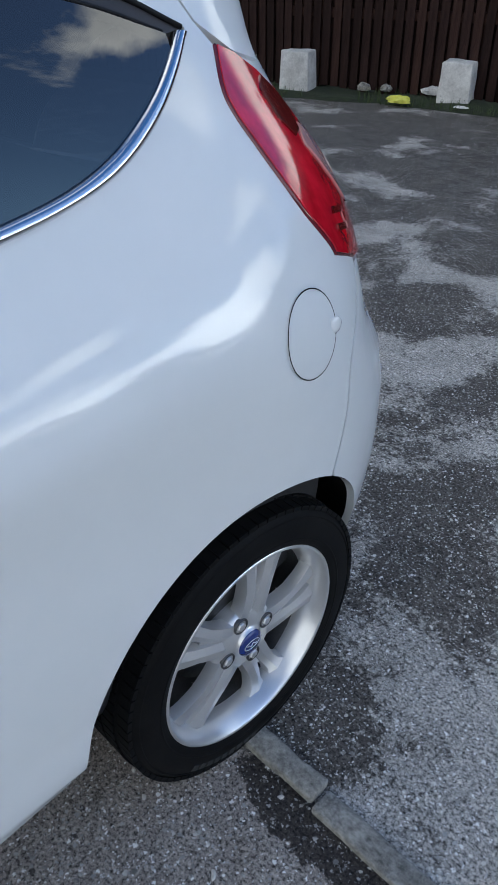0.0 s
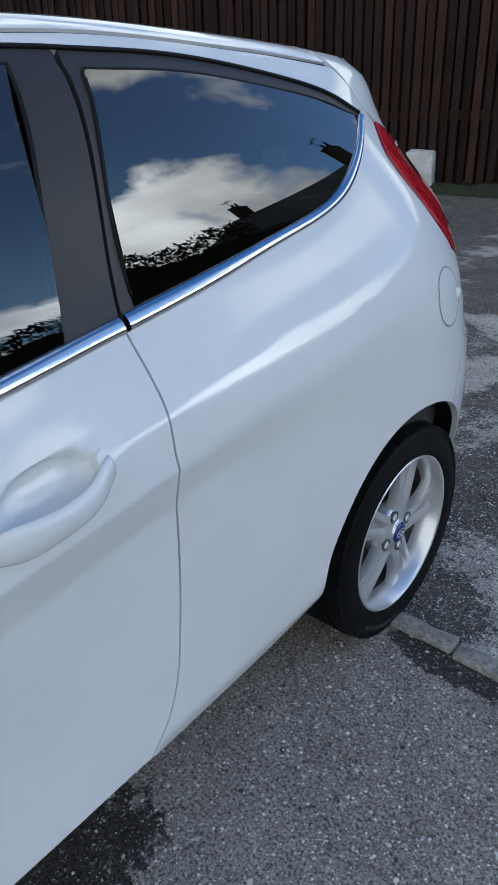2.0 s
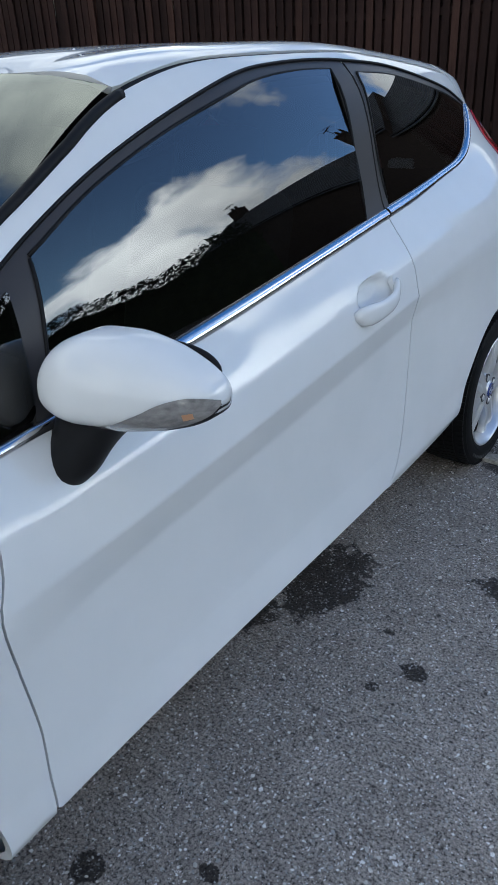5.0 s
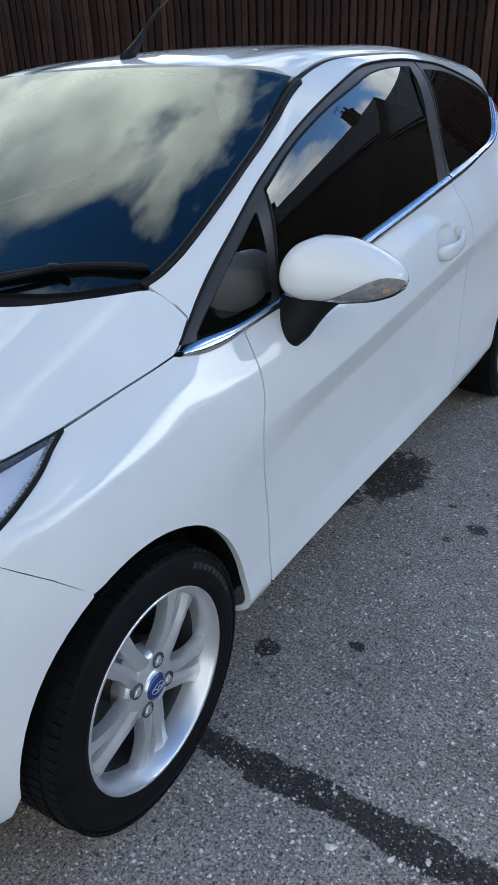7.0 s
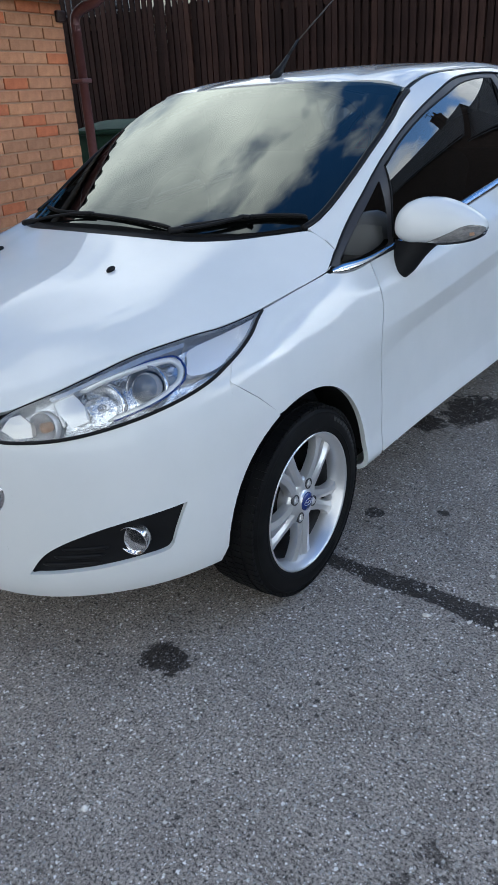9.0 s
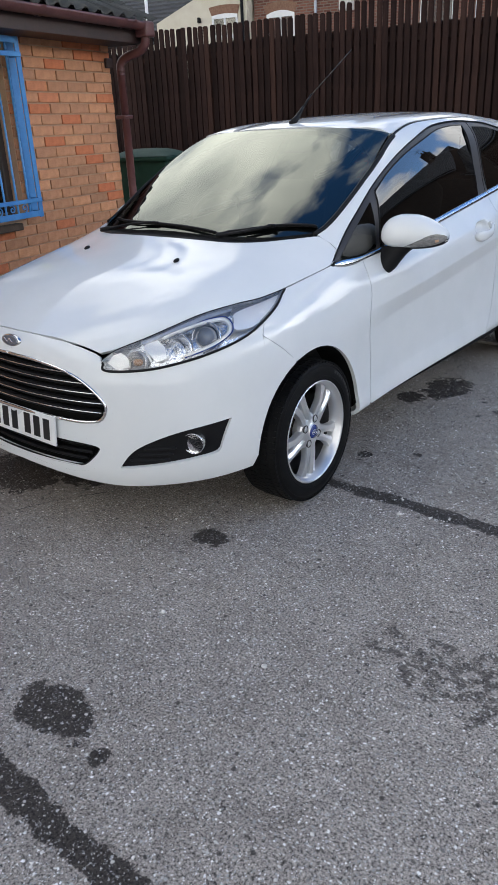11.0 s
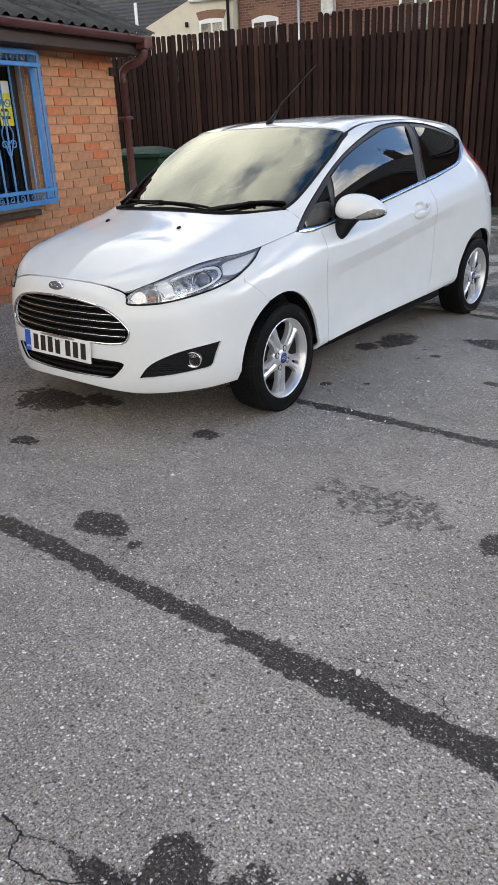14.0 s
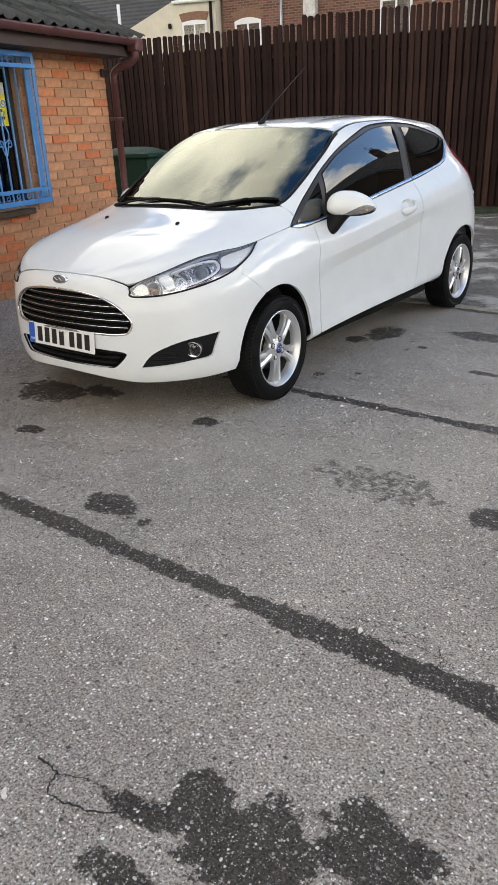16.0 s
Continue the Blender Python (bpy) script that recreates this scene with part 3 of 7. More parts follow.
def strip(low, top, flip):
    """A rounded bright moulding between two lines of the side."""
    a, b = skin(*np.array(low).T), skin(*np.array(top).T)
    rows = []
    for q, out in ((0.0, -0.008), (0.0, 0.001), (0.06, 0.0045), (0.25, 0.0075), (0.5, 0.0085), (0.75, 0.0065), (0.94, 0.003), (1.0, -0.001), (1.0, -0.009)):
        rows.append(a * (1 - q) + b * q + np.array((out, 0, out * 0.3)))
    bm = bmesh.new()
    p = np.stack(rows, 1)
    grid_faces(bm, p * (-1, 1, 1) if flip else p)
    return outward(bm)


# front wing
wing_line = ([tuple(p) for p in smooth(HEAD_LOW, 60)][38:] + [(0.093, 6.44), (0.225, 6.46)] + cut(CHROME_LOW, 0.236, 0.435, 10) + side_line(WING_REAR, 26)
             + [(0.406, 0.0), (0.305, 0.0)] + arch(*FRONT_ARCH, 0, 108) + side_line([(-0.132, 0.622), (-0.197, 0.686), (-0.262, 0.742)], 8))
door_line = (cut(CHROME_LOW, 0.446, 1.744, 40) + side_line(shifted(DOOR_REAR, -0.0042), 30) + side_line([(1.60, 0.3085), (1.45, 0.3050), (1.0, 0.299), (0.45, 0.272)], 24)
             + shifted(side_line(WING_REAR, 26)[::-1], 0.0045))
top_gap = [(2.628, 7.0), (2.60, 7.56), (2.565, 7.94)]
quarter_line = (side_line(DOOR_REAR, 30) + side_line([(1.612, 0.3055), (1.45, 0.3015)], 5) + [(1.45, 0.0), (2.10, 0.0)] + arch(*REAR_ARCH, 187, 58) + side_line(BUMPER_REAR, 14)
                + [(2.80, 4.22), (2.715, 4.50)] + [tuple(p) for p in smooth(TAIL_OUT[::-1], 30)] + top_gap + [(y, 7.94) for y in np.linspace(2.5, 1.0, 30)]
                + [(0.985, 7.925), (0.89, 7.935), (0.75, 8.0), (0.65, 8.05), (0.54, 8.08), (0.46, 8.105), (0.40, 8.125), (0.34, 8.15), (0.296, 8.18), (0.306, 7.9), (0.307, 7.2), (0.262, 6.72), (0.243, 6.55)] + cut(FRAME_TOP, 0.246, 2.604, 60) + cut(CHROME_LOW, 2.60, 1.756, 50))
for flip in (False, True):
    part("front_wing", panel(wing_line, mirror=flip), PAINT, car)
    bm = panel(door_line, 0.0125, 0.08, mirror=flip)
    for v in bm.verts:
        r = math.hypot((v.co.y - 1.532) / 0.086, (v.co.z - 0.886 - 0.10 * (v.co.y - 1.53)) / 0.036)
        if r < 1.0:
            v[bm.verts.layers.float_vector["true_normal"]] = (0, 0, 0)
        v.co.x += (1 if flip else -1) * 0.030 * min(1.0, max(0.0, 1 - r * r) * 1.7) ** 1.3
    door = part("door", bm, PAINT, car)
    # pull handle over the scoop
    k = -1 if flip else 1
    line = smooth([(1.418, 0.858, 0.001), (1.440, 0.857, 0.013), (1.480, 0.857, 0.022), (1.530, 0.860, 0.025), (1.575, 0.868, 0.023), (1.602, 0.880, 0.017), (1.622, 0.888, 0.010)], 30)
    fat = np.interp(line[:, 0], (1.418, 1.432, 1.46, 1.52, 1.58, 1.60, 1.622), (0.008, 0.022, 0.0265, 0.0225, 0.0205, 0.021, 0.018))
    ring = []
    for (y, z, o), f in zip(line, fat):
        x = float(skin(y, by_z(y, z))[0]) + o
        ring.append([(k * (x + 0.011 * math.cos(q)), y, z + f * math.sin(q)) for q in np.linspace(0, 2 * math.pi, 14, endpoint=False)])
    bm = bmesh.new()
    vs = grid_faces(bm, np.array(ring), True)
    bm.faces.new(vs[0])
    bm.faces.new(vs[-1][::-1])
    handle = part("handle", outward(bm), PAINT, door, "white pull handle")
    cap = smooth([(1.612, 0.868), (1.63, 0.866), (1.655, 0.880), (1.658, 0.893), (1.640, 0.904), (1.615, 0.908), (1.606, 0.897), (1.607, 0.880)], 30, True)
    part("lock_cover", panel([(a, by_z(a, b)) for a, b in cap], 0.02, 0.08, lift=0.011, fold=0.014, mirror=flip), PAINT, handle)
    part("rear_quarter", panel(quarter_line, mirror=flip), PAINT, car)
    part("sill", panel([(y, 0.0) for y in np.linspace(0.41, 1.45, 30)] + [(1.4485, by_z(1.4485, 0.2995))] + side_line([(1.44, 0.2995), (1.0, 0.2935), (0.412, 0.2660)], 20), lift=-0.002, mirror=flip), PAINT, car)
    # window surround, glass and bright strip
    frame_line = (cut(FRAME_TOP, 0.249, 1.826, 50) + side_line([(1.826, 1.39), (1.79, 1.215), (1.748, 1.03)], 12) + cut(CHROME_TOP, 1.744, 1.655, 5) + side_line([(1.649, 1.036), (1.697, 1.226), (1.737, 1.371)], 10)
                  + side_line(GLASS_TOP, 30)[::-1] + side_line([(0.659, 1.137), (0.608, 0.93)], 6) + cut(CHROME_TOP, 0.604, 0.570, 3) + side_line([(0.575, 0.932), (0.601, 1.10)], 5) + side_line([(0.598, 1.104), (0.45, 1.014), (0.305, 0.922)], 14) + cut(CHROME_TOP, 0.30, 0.285, 3))
    part("window_frame", panel(frame_line, lift=-0.004, mirror=flip), PILLAR, car, "satin grey door window surround")
    rear_frame = (side_line([(1.756, 1.035), (1.797, 1.215), (1.836, 1.388)], 12) + cut(FRAME_TOP, 1.838, 2.598, 30) + side_line([(2.562, 1.250), (2.46, 1.284), (2.309, 1.315), (2.067, 1.352), (1.856, 1.364)], 24)
                  + side_line([(1.852, 1.360), (1.81, 1.215), (1.786, 1.06)], 10) + cut(CHROME_TOP, 1.785, 1.762, 3))
    part("quarter_window_frame", panel(rear_frame, lift=-0.004, mirror=flip), PILLAR, car, "satin grey rear window surround")
    g_line = side_line(GLASS_TOP, 30) + side_line([(1.737, 1.371), (1.697, 1.226), (1.649, 1.036)], 10) + cut(CHROME_TOP, 1.645, 0.606, 30) + side_line([(0.608, 0.93), (0.659, 1.137)], 6)
    glass("door_glass", g_line, GLASS, "tinted side window glass", 0, flip)
    q_line = side_line([(1.856, 1.364), (2.067, 1.352), (2.309, 1.315), (2.46, 1.284), (2.562, 1.250)], 24) + cut(CHROME_TOP, 2.56, 1.785, 30) + side_line([(1.786, 1.06), (1.81, 1.215), (1.852, 1.360)], 10)
    glass("quarter_glass", q_line, GLASS_DARK, "dark tinted rear side window", 0, flip, steeper=0.072)
    t_line = side_line([(0.305, 0.922), (0.45, 1.014), (0.598, 1.104)], 14) + side_line([(0.601, 1.10), (0.575, 0.932)], 5) + side_line([(0.565, 0.922), (0.43, 0.914), (0.31, 0.916)], 8)
    glass("quarter_light", t_line, GLASS, "small triangular front window", 0, flip, facing=(0.965, -0.02, 0.24))
    # black rubber round the frames and along the edges of the glass
    for seal_line, lift, r in ((cut(FRAME_TOP, 0.252, 2.60, 80), -0.003, 0.0042), (side_line(GLASS_TOP, 30) + side_line([(1.735, 1.369), (1.697, 1.226), (1.651, 1.04)], 10), -0.0035, 0.0036), (side_line([(0.609, 0.935), (0.659, 1.137)], 8), -0.0035, 0.0036),
                                (side_line([(1.788, 1.065), (1.81, 1.215), (1.853, 1.359)], 10) + side_line([(1.858, 1.3635), (2.067, 1.352), (2.309, 1.315), (2.46, 1.284), (2.558, 1.251)], 24), -0.0035, 0.0036)):
        p = skin(*np.array(seal_line).T) + (lift, 0, 0)
        bm = bmesh.new()
        tube(bm, p * (-1, 1, 1) if flip else p, r, 6)
        part("window_seal", outward(bm), TRIM, car, "black rubber window seal")
    part("window_strip", strip(cut(CHROME_LOW, 0.236, 1.747, 70), cut(CHROME_TOP, 0.246, 1.747, 70), flip), CHROME, car, "chrome strip below the door window")
    part("rear_window_strip", strip(cut(CHROME_LOW, 1.757, 2.603, 70), cut(CHROME_TOP, 1.757, 2.583, 70), flip), CHROME, car, "chrome strip below the rear side window")
    # black band in the roof channel
    band = [(y, 7.955) for y in np.linspace(1.0, 2.56, 30)] + [(y, 8.03) for y in np.linspace(2.56, 0.985, 30)]
    part("roof_channel", panel(band, lift=-0.005, fold=0.004, mirror=flip), TRIM, car)
    screen_rim = [(0.292, 8.19), (0.34, 8.158), (0.40, 8.133), (0.46, 8.113), (0.54, 8.088), (0.65, 8.058), (0.75, 8.008), (0.89, 7.943), (0.988, 7.934)]
    p = skin(*(np.array(smooth(screen_rim, 60)) + (-0.001, 0.030)).T) - (0, 0, 0.004)
    part("screen_pillar_trim", outward(tube(bmesh.new(), p * (-1, 1, 1) if flip else p, 0.0105, 10)), TRIM, car)

# roof, bonnet and windscreen run from one side over to the other
screen_top = [(0.978, 8.05), (0.955, 8.4), (0.935, 8.9), (0.928, 9.5), (0.925, 10.0)]
screen_top += [(y, 20 - s) for y, s in screen_top[-2::-1]]
roof_line = screen_top + [(y, 11.965) for y in np.linspace(1.0, 2.555, 30)] + [(2.57, 11.0), (2.575, 10), (2.57, 9.0)] + [(y, 8.035) for y in np.linspace(2.555, 1.0, 30)]
part("roof", panel(roof_line), PAINT, car)
screen_low = [(0.289, 8.235), (0.248, 8.34), (0.178, 8.55), (0.115, 8.92), (0.078, 9.4), (0.066, 10.0)]
screen_low = [tuple(p) for p in smooth(screen_low, 24)]
screen_low += [(y, 20 - s) for y, s in screen_low[-2::-1]]
screen_side = [(0.34, 8.195), (0.40, 8.165), (0.46, 8.145), (0.54, 8.12), (0.65, 8.09), (0.75, 8.06), (0.89, 8.04)]
glass_line = [(y + 0.004, s) for y, s in screen_low] + [(y, 20 - s) for y, s in screen_side] + [(y - 0.008, s) for y, s in screen_top[::-1]] + screen_side[::-1]
glass("windscreen", glass_line, SCREEN, "tinted windscreen", 2, lift=-0.002)
lead = [(-0.690, 5.5), (-0.700, 6.3), (-0.712, 7.6), (-0.722, 9.0), (-0.727, 10.0)]
half = [tuple(p) for p in smooth(HEAD_UP[:7], 40)][::-1]
bonnet_half = [tuple(p) for p in smooth([(0.018, 10.0), (0.028, 9.45), (0.062, 8.92), (0.125, 8.56), (0.200, 8.36), (0.262, 8.225), (0.287, 8.165), (0.299, 8.05), (0.301, 7.9)], 28)] + [(0.302, 7.2), (0.250, 6.72), (0.226, 6.53), (0.093, 6.52), (-0.05, 6.47)] + [(y, s + 0.06) for y, s in half[::-1]] + lead
part("bonnet", panel(bonnet_half + [(y, 20 - s) for y, s in bonnet_half[::-1]], step=0.03), PAINT, car)
# black plastic scuttle between bonnet and glass
scuttle = [(y - 0.002, s) for y, s in smooth(bonnet_half[27::-1], 28)]
scuttle += [(y, 20 - s) for y, s in scuttle[-2::-1]] + screen_low[::-1]
part("scuttle", panel(scuttle, lift=-0.012, fold=0.0), TRIM, car, "black plastic scuttle below the windscreen")

# front bumper with its openings
GRILLE = [(0.0, 0.690), (0.173, 0.682), (0.32, 0.654), (0.41, 0.602), (0.452, 0.545), (0.432, 0.500), (0.38, 0.487), (0.267, 0.485), (0.0, 0.487)]
INTAKE = [(0.0, 0.413), (0.20, 0.409), (0.405, 0.396), (0.415, 0.388), (0.355, 0.322), (0.33, 0.312), (0.0, 0.312)]
FOG_UP = [(0.478, 0.318), (0.53, 0.385), (0.635, 0.443), (0.768, 0.479)]
FOG_LOW = [(0.722, 0.351), (0.66, 0.339), (0.60, 0.330), (0.53, 0.322), (0.478, 0.318)]
y_of = lambda y, z: math.degrees(math.atan2(float(skin(y, by_z(y, z))[0]), -y))  # noqa: E731
lead_n = [(math.degrees(math.atan2(p[0], -p[1])), p[2]) for p in skin(np.array([a - 0.008 for a, _ in lead[::-1]]), np.array([b for _, b in lead[::-1]]))]
low_n = [(math.degrees(math.atan2(p[0], -p[1])), p[2] - 0.003) for p in skin(*np.array(smooth(HEAD_LOW, 60)[3:42]).T)]
lead_n = [(0.0, lead_n[0][1])] + [q for q in lead_n if 0.5 < q[0] < low_n[0][0] - 1] + [(31.0, 0.720), (31.7, 0.700)]
seam = [(y_of(a, b), b) for a, b in ((-0.2635, 0.742), (-0.1985, 0.686), (-0.1335, 0.624))]
arch_n = [(math.degrees(math.atan2(0.842, 0.012 + 0.325 * math.cos(math.radians(180 - t)))), 0.29 + 0.352 * math.sin(math.radians(t))) for t in range(112, 182, 6)]
fog_top, fog_low = nose_line(FOG_UP, 20), nose_line([(0.768, 0.479), (0.746, 0.378)], 8) + nose_line([(0.7455, 0.374), (0.738, 0.358), (0.725, 0.352)], 5) + nose_line(FOG_LOW, 14)
upper = (lead_n + low_n + seam + arch_n[: int(len(arch_n) * 0.6) + 1] + fog_top[::-1] + nose_line([(0.478, 0.318), (0.335, 0.312)], 7)[1:] + nose_line(INTAKE[:6], 30)[::-1]
         + nose_line(GRILLE, 40)[::-1])
lower = arch_n[int(len(arch_n) * 0.6):] + nose_line([(0.778, 0.258), (0.72, 0.247), (0.60, 0.24), (0.457, 0.237), (0.356, 0.246), (0.2, 0.262), (0.0, 0.272)], 30) + nose_line([(0.0, 0.312), (0.16, 0.312), (0.335, 0.312)], 12) + nose_line([(0.478, 0.318), (0.335, 0.312)], 7)[:0:-1] + fog_low[::-1]
part("front_bumper", panel(upper, 2.03, 0.0213, surface=nose, both=True, more=[lower], fold=0.016, split=True), PAINT, car)


def inset(line, depth, dx=1.0, dz=0.02):
    """A dark sheet behind an opening of the nose."""
    return panel(nose_line(line, 40), dx, dz, lift=-depth, fold=-depth, surface=nose, both=abs(line[0][0]) < 1e-6)


part("grille_backing", inset([(0.0, 0.71), (0.18, 0.70), (0.34, 0.67), (0.44, 0.61), (0.475, 0.545), (0.45, 0.48), (0.38, 0.465), (0.2, 0.465), (0.0, 0.465)], 0.045), GAP, car)
part("intake_backing", inset([(0.0, 0.43), (0.43, 0.41), (0.44, 0.39), (0.37, 0.30), (0.0, 0.295)], 0.045), GAP, car)


def bar_on_nose(z, x, thick, deep, lift, drop=0.0):
    """A bar that follows the nose at one height out to x."""
    d = np.linspace(-nose_place(x, z), nose_place(x, z), 41)
    zz = z - drop * (d / d[-1]) ** 2
    p = nose(d, zz)
    n = p * (1, 1, 0) / np.linalg.norm(p[:, :2], axis=1)[:, None]
    ring = [p + n * (lift + a) + np.array((0, 0, b)) for a, b in ((0, -thick / 2), (deep * 0.7, -thick / 2), (deep, 0), (deep * 0.7, thick / 2), (0, thick / 2))]
    bm = bmesh.new()
    vs = grid_faces(bm, np.stack(ring, 1), True)
    bm.faces.new(vs[0])
    bm.faces.new(vs[-1][::-1])
    return outward(bm)


for z, x in ((0.651, 0.325), (0.618, 0.380), (0.585, 0.416), (0.551, 0.438), (0.517, 0.430)):
    slat = part("grille_slat", bar_on_nose(z, x, 0.020, 0.022, -0.035), TRIM, car)
    part("slat_edge", bar_on_nose(z + 0.004, x, 0.0045, 0.006, -0.014), CHROME, slat, "thin chrome edge")
for z, x in ((0.392, 0.395), (0.362, 0.375), (0.334, 0.35)):
    part("intake_slat", bar_on_nose(z, x, 0.012, 0.02, -0.035), TRIM, car)


def nose_tube(line, radius, lift, n=70):
    p = np.array(nose_line(line, n))
    a = nose(p[:, 0], p[:, 1])
    a = a + a * (1, 1, 0) / np.linalg.norm(a[:, :2], axis=1)[:, None] * lift
    full = np.vstack([a, (a * (-1, 1, 1))[::-1]]) if abs(line[0][0]) < 1e-6 else a
    return outward(tube(bmesh.new(), full, radius, 8))


def grown(line, k):
    """An outline spread out from its middle, to reach behind an opening's edge."""
    c = np.mean(line, 0)
    return [tuple(c + (np.array(p) - c) * k) for p in line]


part("grille_surround", nose_tube(GRILLE, 0.006, -0.001), CHROME, car, "chrome rim around the grille")
part("intake_rim", nose_tube(INTAKE, 0.005, -0.005), TRIM, car)
for k in (1, -1):
    fog = part("fog_panel", panel(grown(fog_top[::-1] + fog_low[::-1], 1.06), 2.03, 0.0213, lift=-0.0145, fold=0.0, surface=nose, mirror=k < 0, split=True), TRIM, car, "black fog lamp surround")
    for q, (z, xa, xb) in enumerate(((0.345, 0.51, 0.63), (0.366, 0.54, 0.64), (0.388, 0.56, 0.65))):
        p = nose(np.linspace(nose_place(xa, z), nose_place(xb, z), 12), z)
        p = p + p * (1, 1, 0) / np.linalg.norm(p[:, :2], axis=1)[:, None] * -0.014
        part("rib", outward(tube(bmesh.new(), p * (k, 1, 1), np.r_[0.002, np.full(10, 0.006), 0.002], 8)), TRIM, fog)
    c = nose(nose_place(0.688, 0.402), 0.402)
    aim = Vector((0.35, -0.93, 0.0)).normalized()
    m = Matrix.Translation(Vector(c) * 1.0) @ Vector((0, 0, 1)).rotation_difference(aim).to_matrix().to_4x4()
    m = (Matrix.Diagonal((-1, 1, 1, 1)) @ m) if k < 0 else m
    bm = lathe(bmesh.new(), [(-0.03, 0.0395), (-0.004, 0.0395), (-0.001, 0.0385), (-0.004, 0.0365), (-0.02, 0.034)], 32, "z")
    bmesh.ops.transform(bm, matrix=m, verts=bm.verts[:])
    lamp = part("fog_lamp", outward(bm), CHROME, car, "round fog lamp with a chrome ring")
    bm = lathe(bmesh.new(), [(-0.025, 0.0), (-0.02, 0.02), (-0.012, 0.036)], 24, "z")
    bmesh.ops.transform(bm, matrix=m, verts=bm.verts[:])
    part("reflector", bm, TRIM, lamp)
    bm = lathe(bmesh.new(), [(-0.002, 0.0), (-0.004, 0.022), (-0.009, 0.036)], 24, "z")
    bmesh.ops.transform(bm, matrix=m, verts=bm.verts[:])
    part("lens", bm, LENS, lamp)

# rear bumper, tailgate and spoiler
tail_low = [(2.80, 4.15), (2.87, 4.05), (3.0, 3.9), (3.2, 3.9)]
rear_bumper = side_line(shifted(BUMPER_REAR, 0.006), 14) + [(2.81, 4.1), (2.88, 4.0), (3.0, 3.9), (3.22, 3.9), (3.22, 0.0), (2.80, 0.0)] + arch(*REAR_ARCH, -8, 56)
tail_line = [tuple(p) for p in smooth(TAIL_OUT, 30)] + [(2.72, 4.45), (2.80, 4.20), (2.872, 4.08), (2.862, 4.6), (2.842, 5.2), (2.796, 5.82), (2.735, 6.40), (2.69, 6.64)]
spoiler = [(2.634, 7.0), (2.606, 7.56), (2.575, 8.05), (2.582, 9.0), (2.585, 10)]
spoiler += [(y, 20 - s) for y, s in spoiler[-2::-1]]
spoiler += [(2.70, 13.30), (2.775, 13.38), (2.81, 12.6), (2.845, 11.8), (2.865, 11.0), (2.87, 10), (2.865, 9.0), (2.845, 8.2), (2.81, 7.4), (2.775, 6.62), (2.70, 6.70)]
part("spoiler", panel(spoiler, fold=0.03), PAINT, car, "white roof spoiler above the tailgate")
gate = [(2.700, 6.62), (2.745, 6.38), (2.806, 5.82), (2.852, 5.2), (2.872, 4.6), (2.885, 4.05), (3.0, 3.95), (3.0, 16.05), (2.885, 15.95), (2.872, 15.4), (2.852, 14.8), (2.806, 14.18), (2.745, 13.62), (2.700, 13.38)]
part("tailgate", panel(gate, lift=-0.006), PAINT, car)
TAIL_RED = material("red_lens", (0.62, 0.008, 0.010), 0.08, 0.0, 0.6)
plug(TAIL_RED, "Base Color", ramp_node(TAIL_RED, noise_node(TAIL_RED, 22, 3, stretch=(1, 1, 0.4)), [(0.35, (0.40, 0.003, 0.012)), (0.65, (0.68, 0.008, 0.026))]))
MAROON = material("maroon_lens", (0.11, 0.004, 0.012), 0.12, 0, 0.8)
for flip in (False, True):
    part("rear_bumper", panel(rear_bumper, mirror=flip), PAINT, car)
    lamp = part("tail_lamp", panel(tail_line, 0.02, 0.15, lift=0.006, fold=0.02, mirror=flip), TAIL_RED, car, "red tail lamp with a clear reversing lens")
    edge_ = skin(*np.array(tail_line).T)
    part("lamp_rim", outward(tube(bmesh.new(), np.vstack([edge_, edge_[:1]]) * (-1 if flip else 1, 1, 1), 0.0042, 8, False)), MAROON, lamp, "dark red rim of the lens")
    clear = [(2.765, 5.48), (2.795, 5.18), (2.830, 4.9), (2.855, 4.7), (2.838, 5.15), (2.805, 5.62), (2.782, 5.68)]
    part("clear_lens", panel(clear, 0.02, 0.15, lift=0.0085, fold=0.003, mirror=flip), material("milky_lens", (0.62, 0.36, 0.34), 0.1, 0, 1.0), lamp, "pale clear lens strip")
    dark = [(2.712, 6.10), (2.735, 6.30), (2.785, 5.82), (2.775, 5.62), (2.748, 5.58), (2.722, 5.80)]
    part("dark_lens", panel(dark, 0.02, 0.15, lift=0.0085, fold=0.003, mirror=flip), material("deep_red_lens", (0.10, 0.002, 0.003), 0.1, 0, 1.0), lamp, "deep red lens field")
    for z0 in (4.55, 4.75):
        bar = [(2.745, z0 + 0.07), (2.80, z0 - 0.03), (2.802, z0 + 0.05), (2.747, z0 + 0.15)]
        part("lens_bar", panel(bar, 0.02, 0.15, lift=0.0085, fold=0.003, mirror=flip), material("dark_red_bar", (0.16, 0.003, 0.004), 0.15, 0, 1.0), lamp)

# fuel flap, badge, number plate
def ring_on(cy, cz, ry, rz, wide, lift, material_, name, parent, label="", a0=0, a1=360):
    t = np.radians(np.linspace(a0, a1, 60))
    pts = []
    for k in (1.0, 1.0 - wide):
        pts.append(skin(cy + ry * k * np.cos(t), np.array([by_z(cy + ry * k * math.cos(q), cz + rz * k * math.sin(q)) for q in t])))
    p = np.stack(pts, 1)
    p[..., 0] += lift
    bm = bmesh.new()
    grid_faces(bm, p)
    return part(name, outward(bm), material_, parent, label)


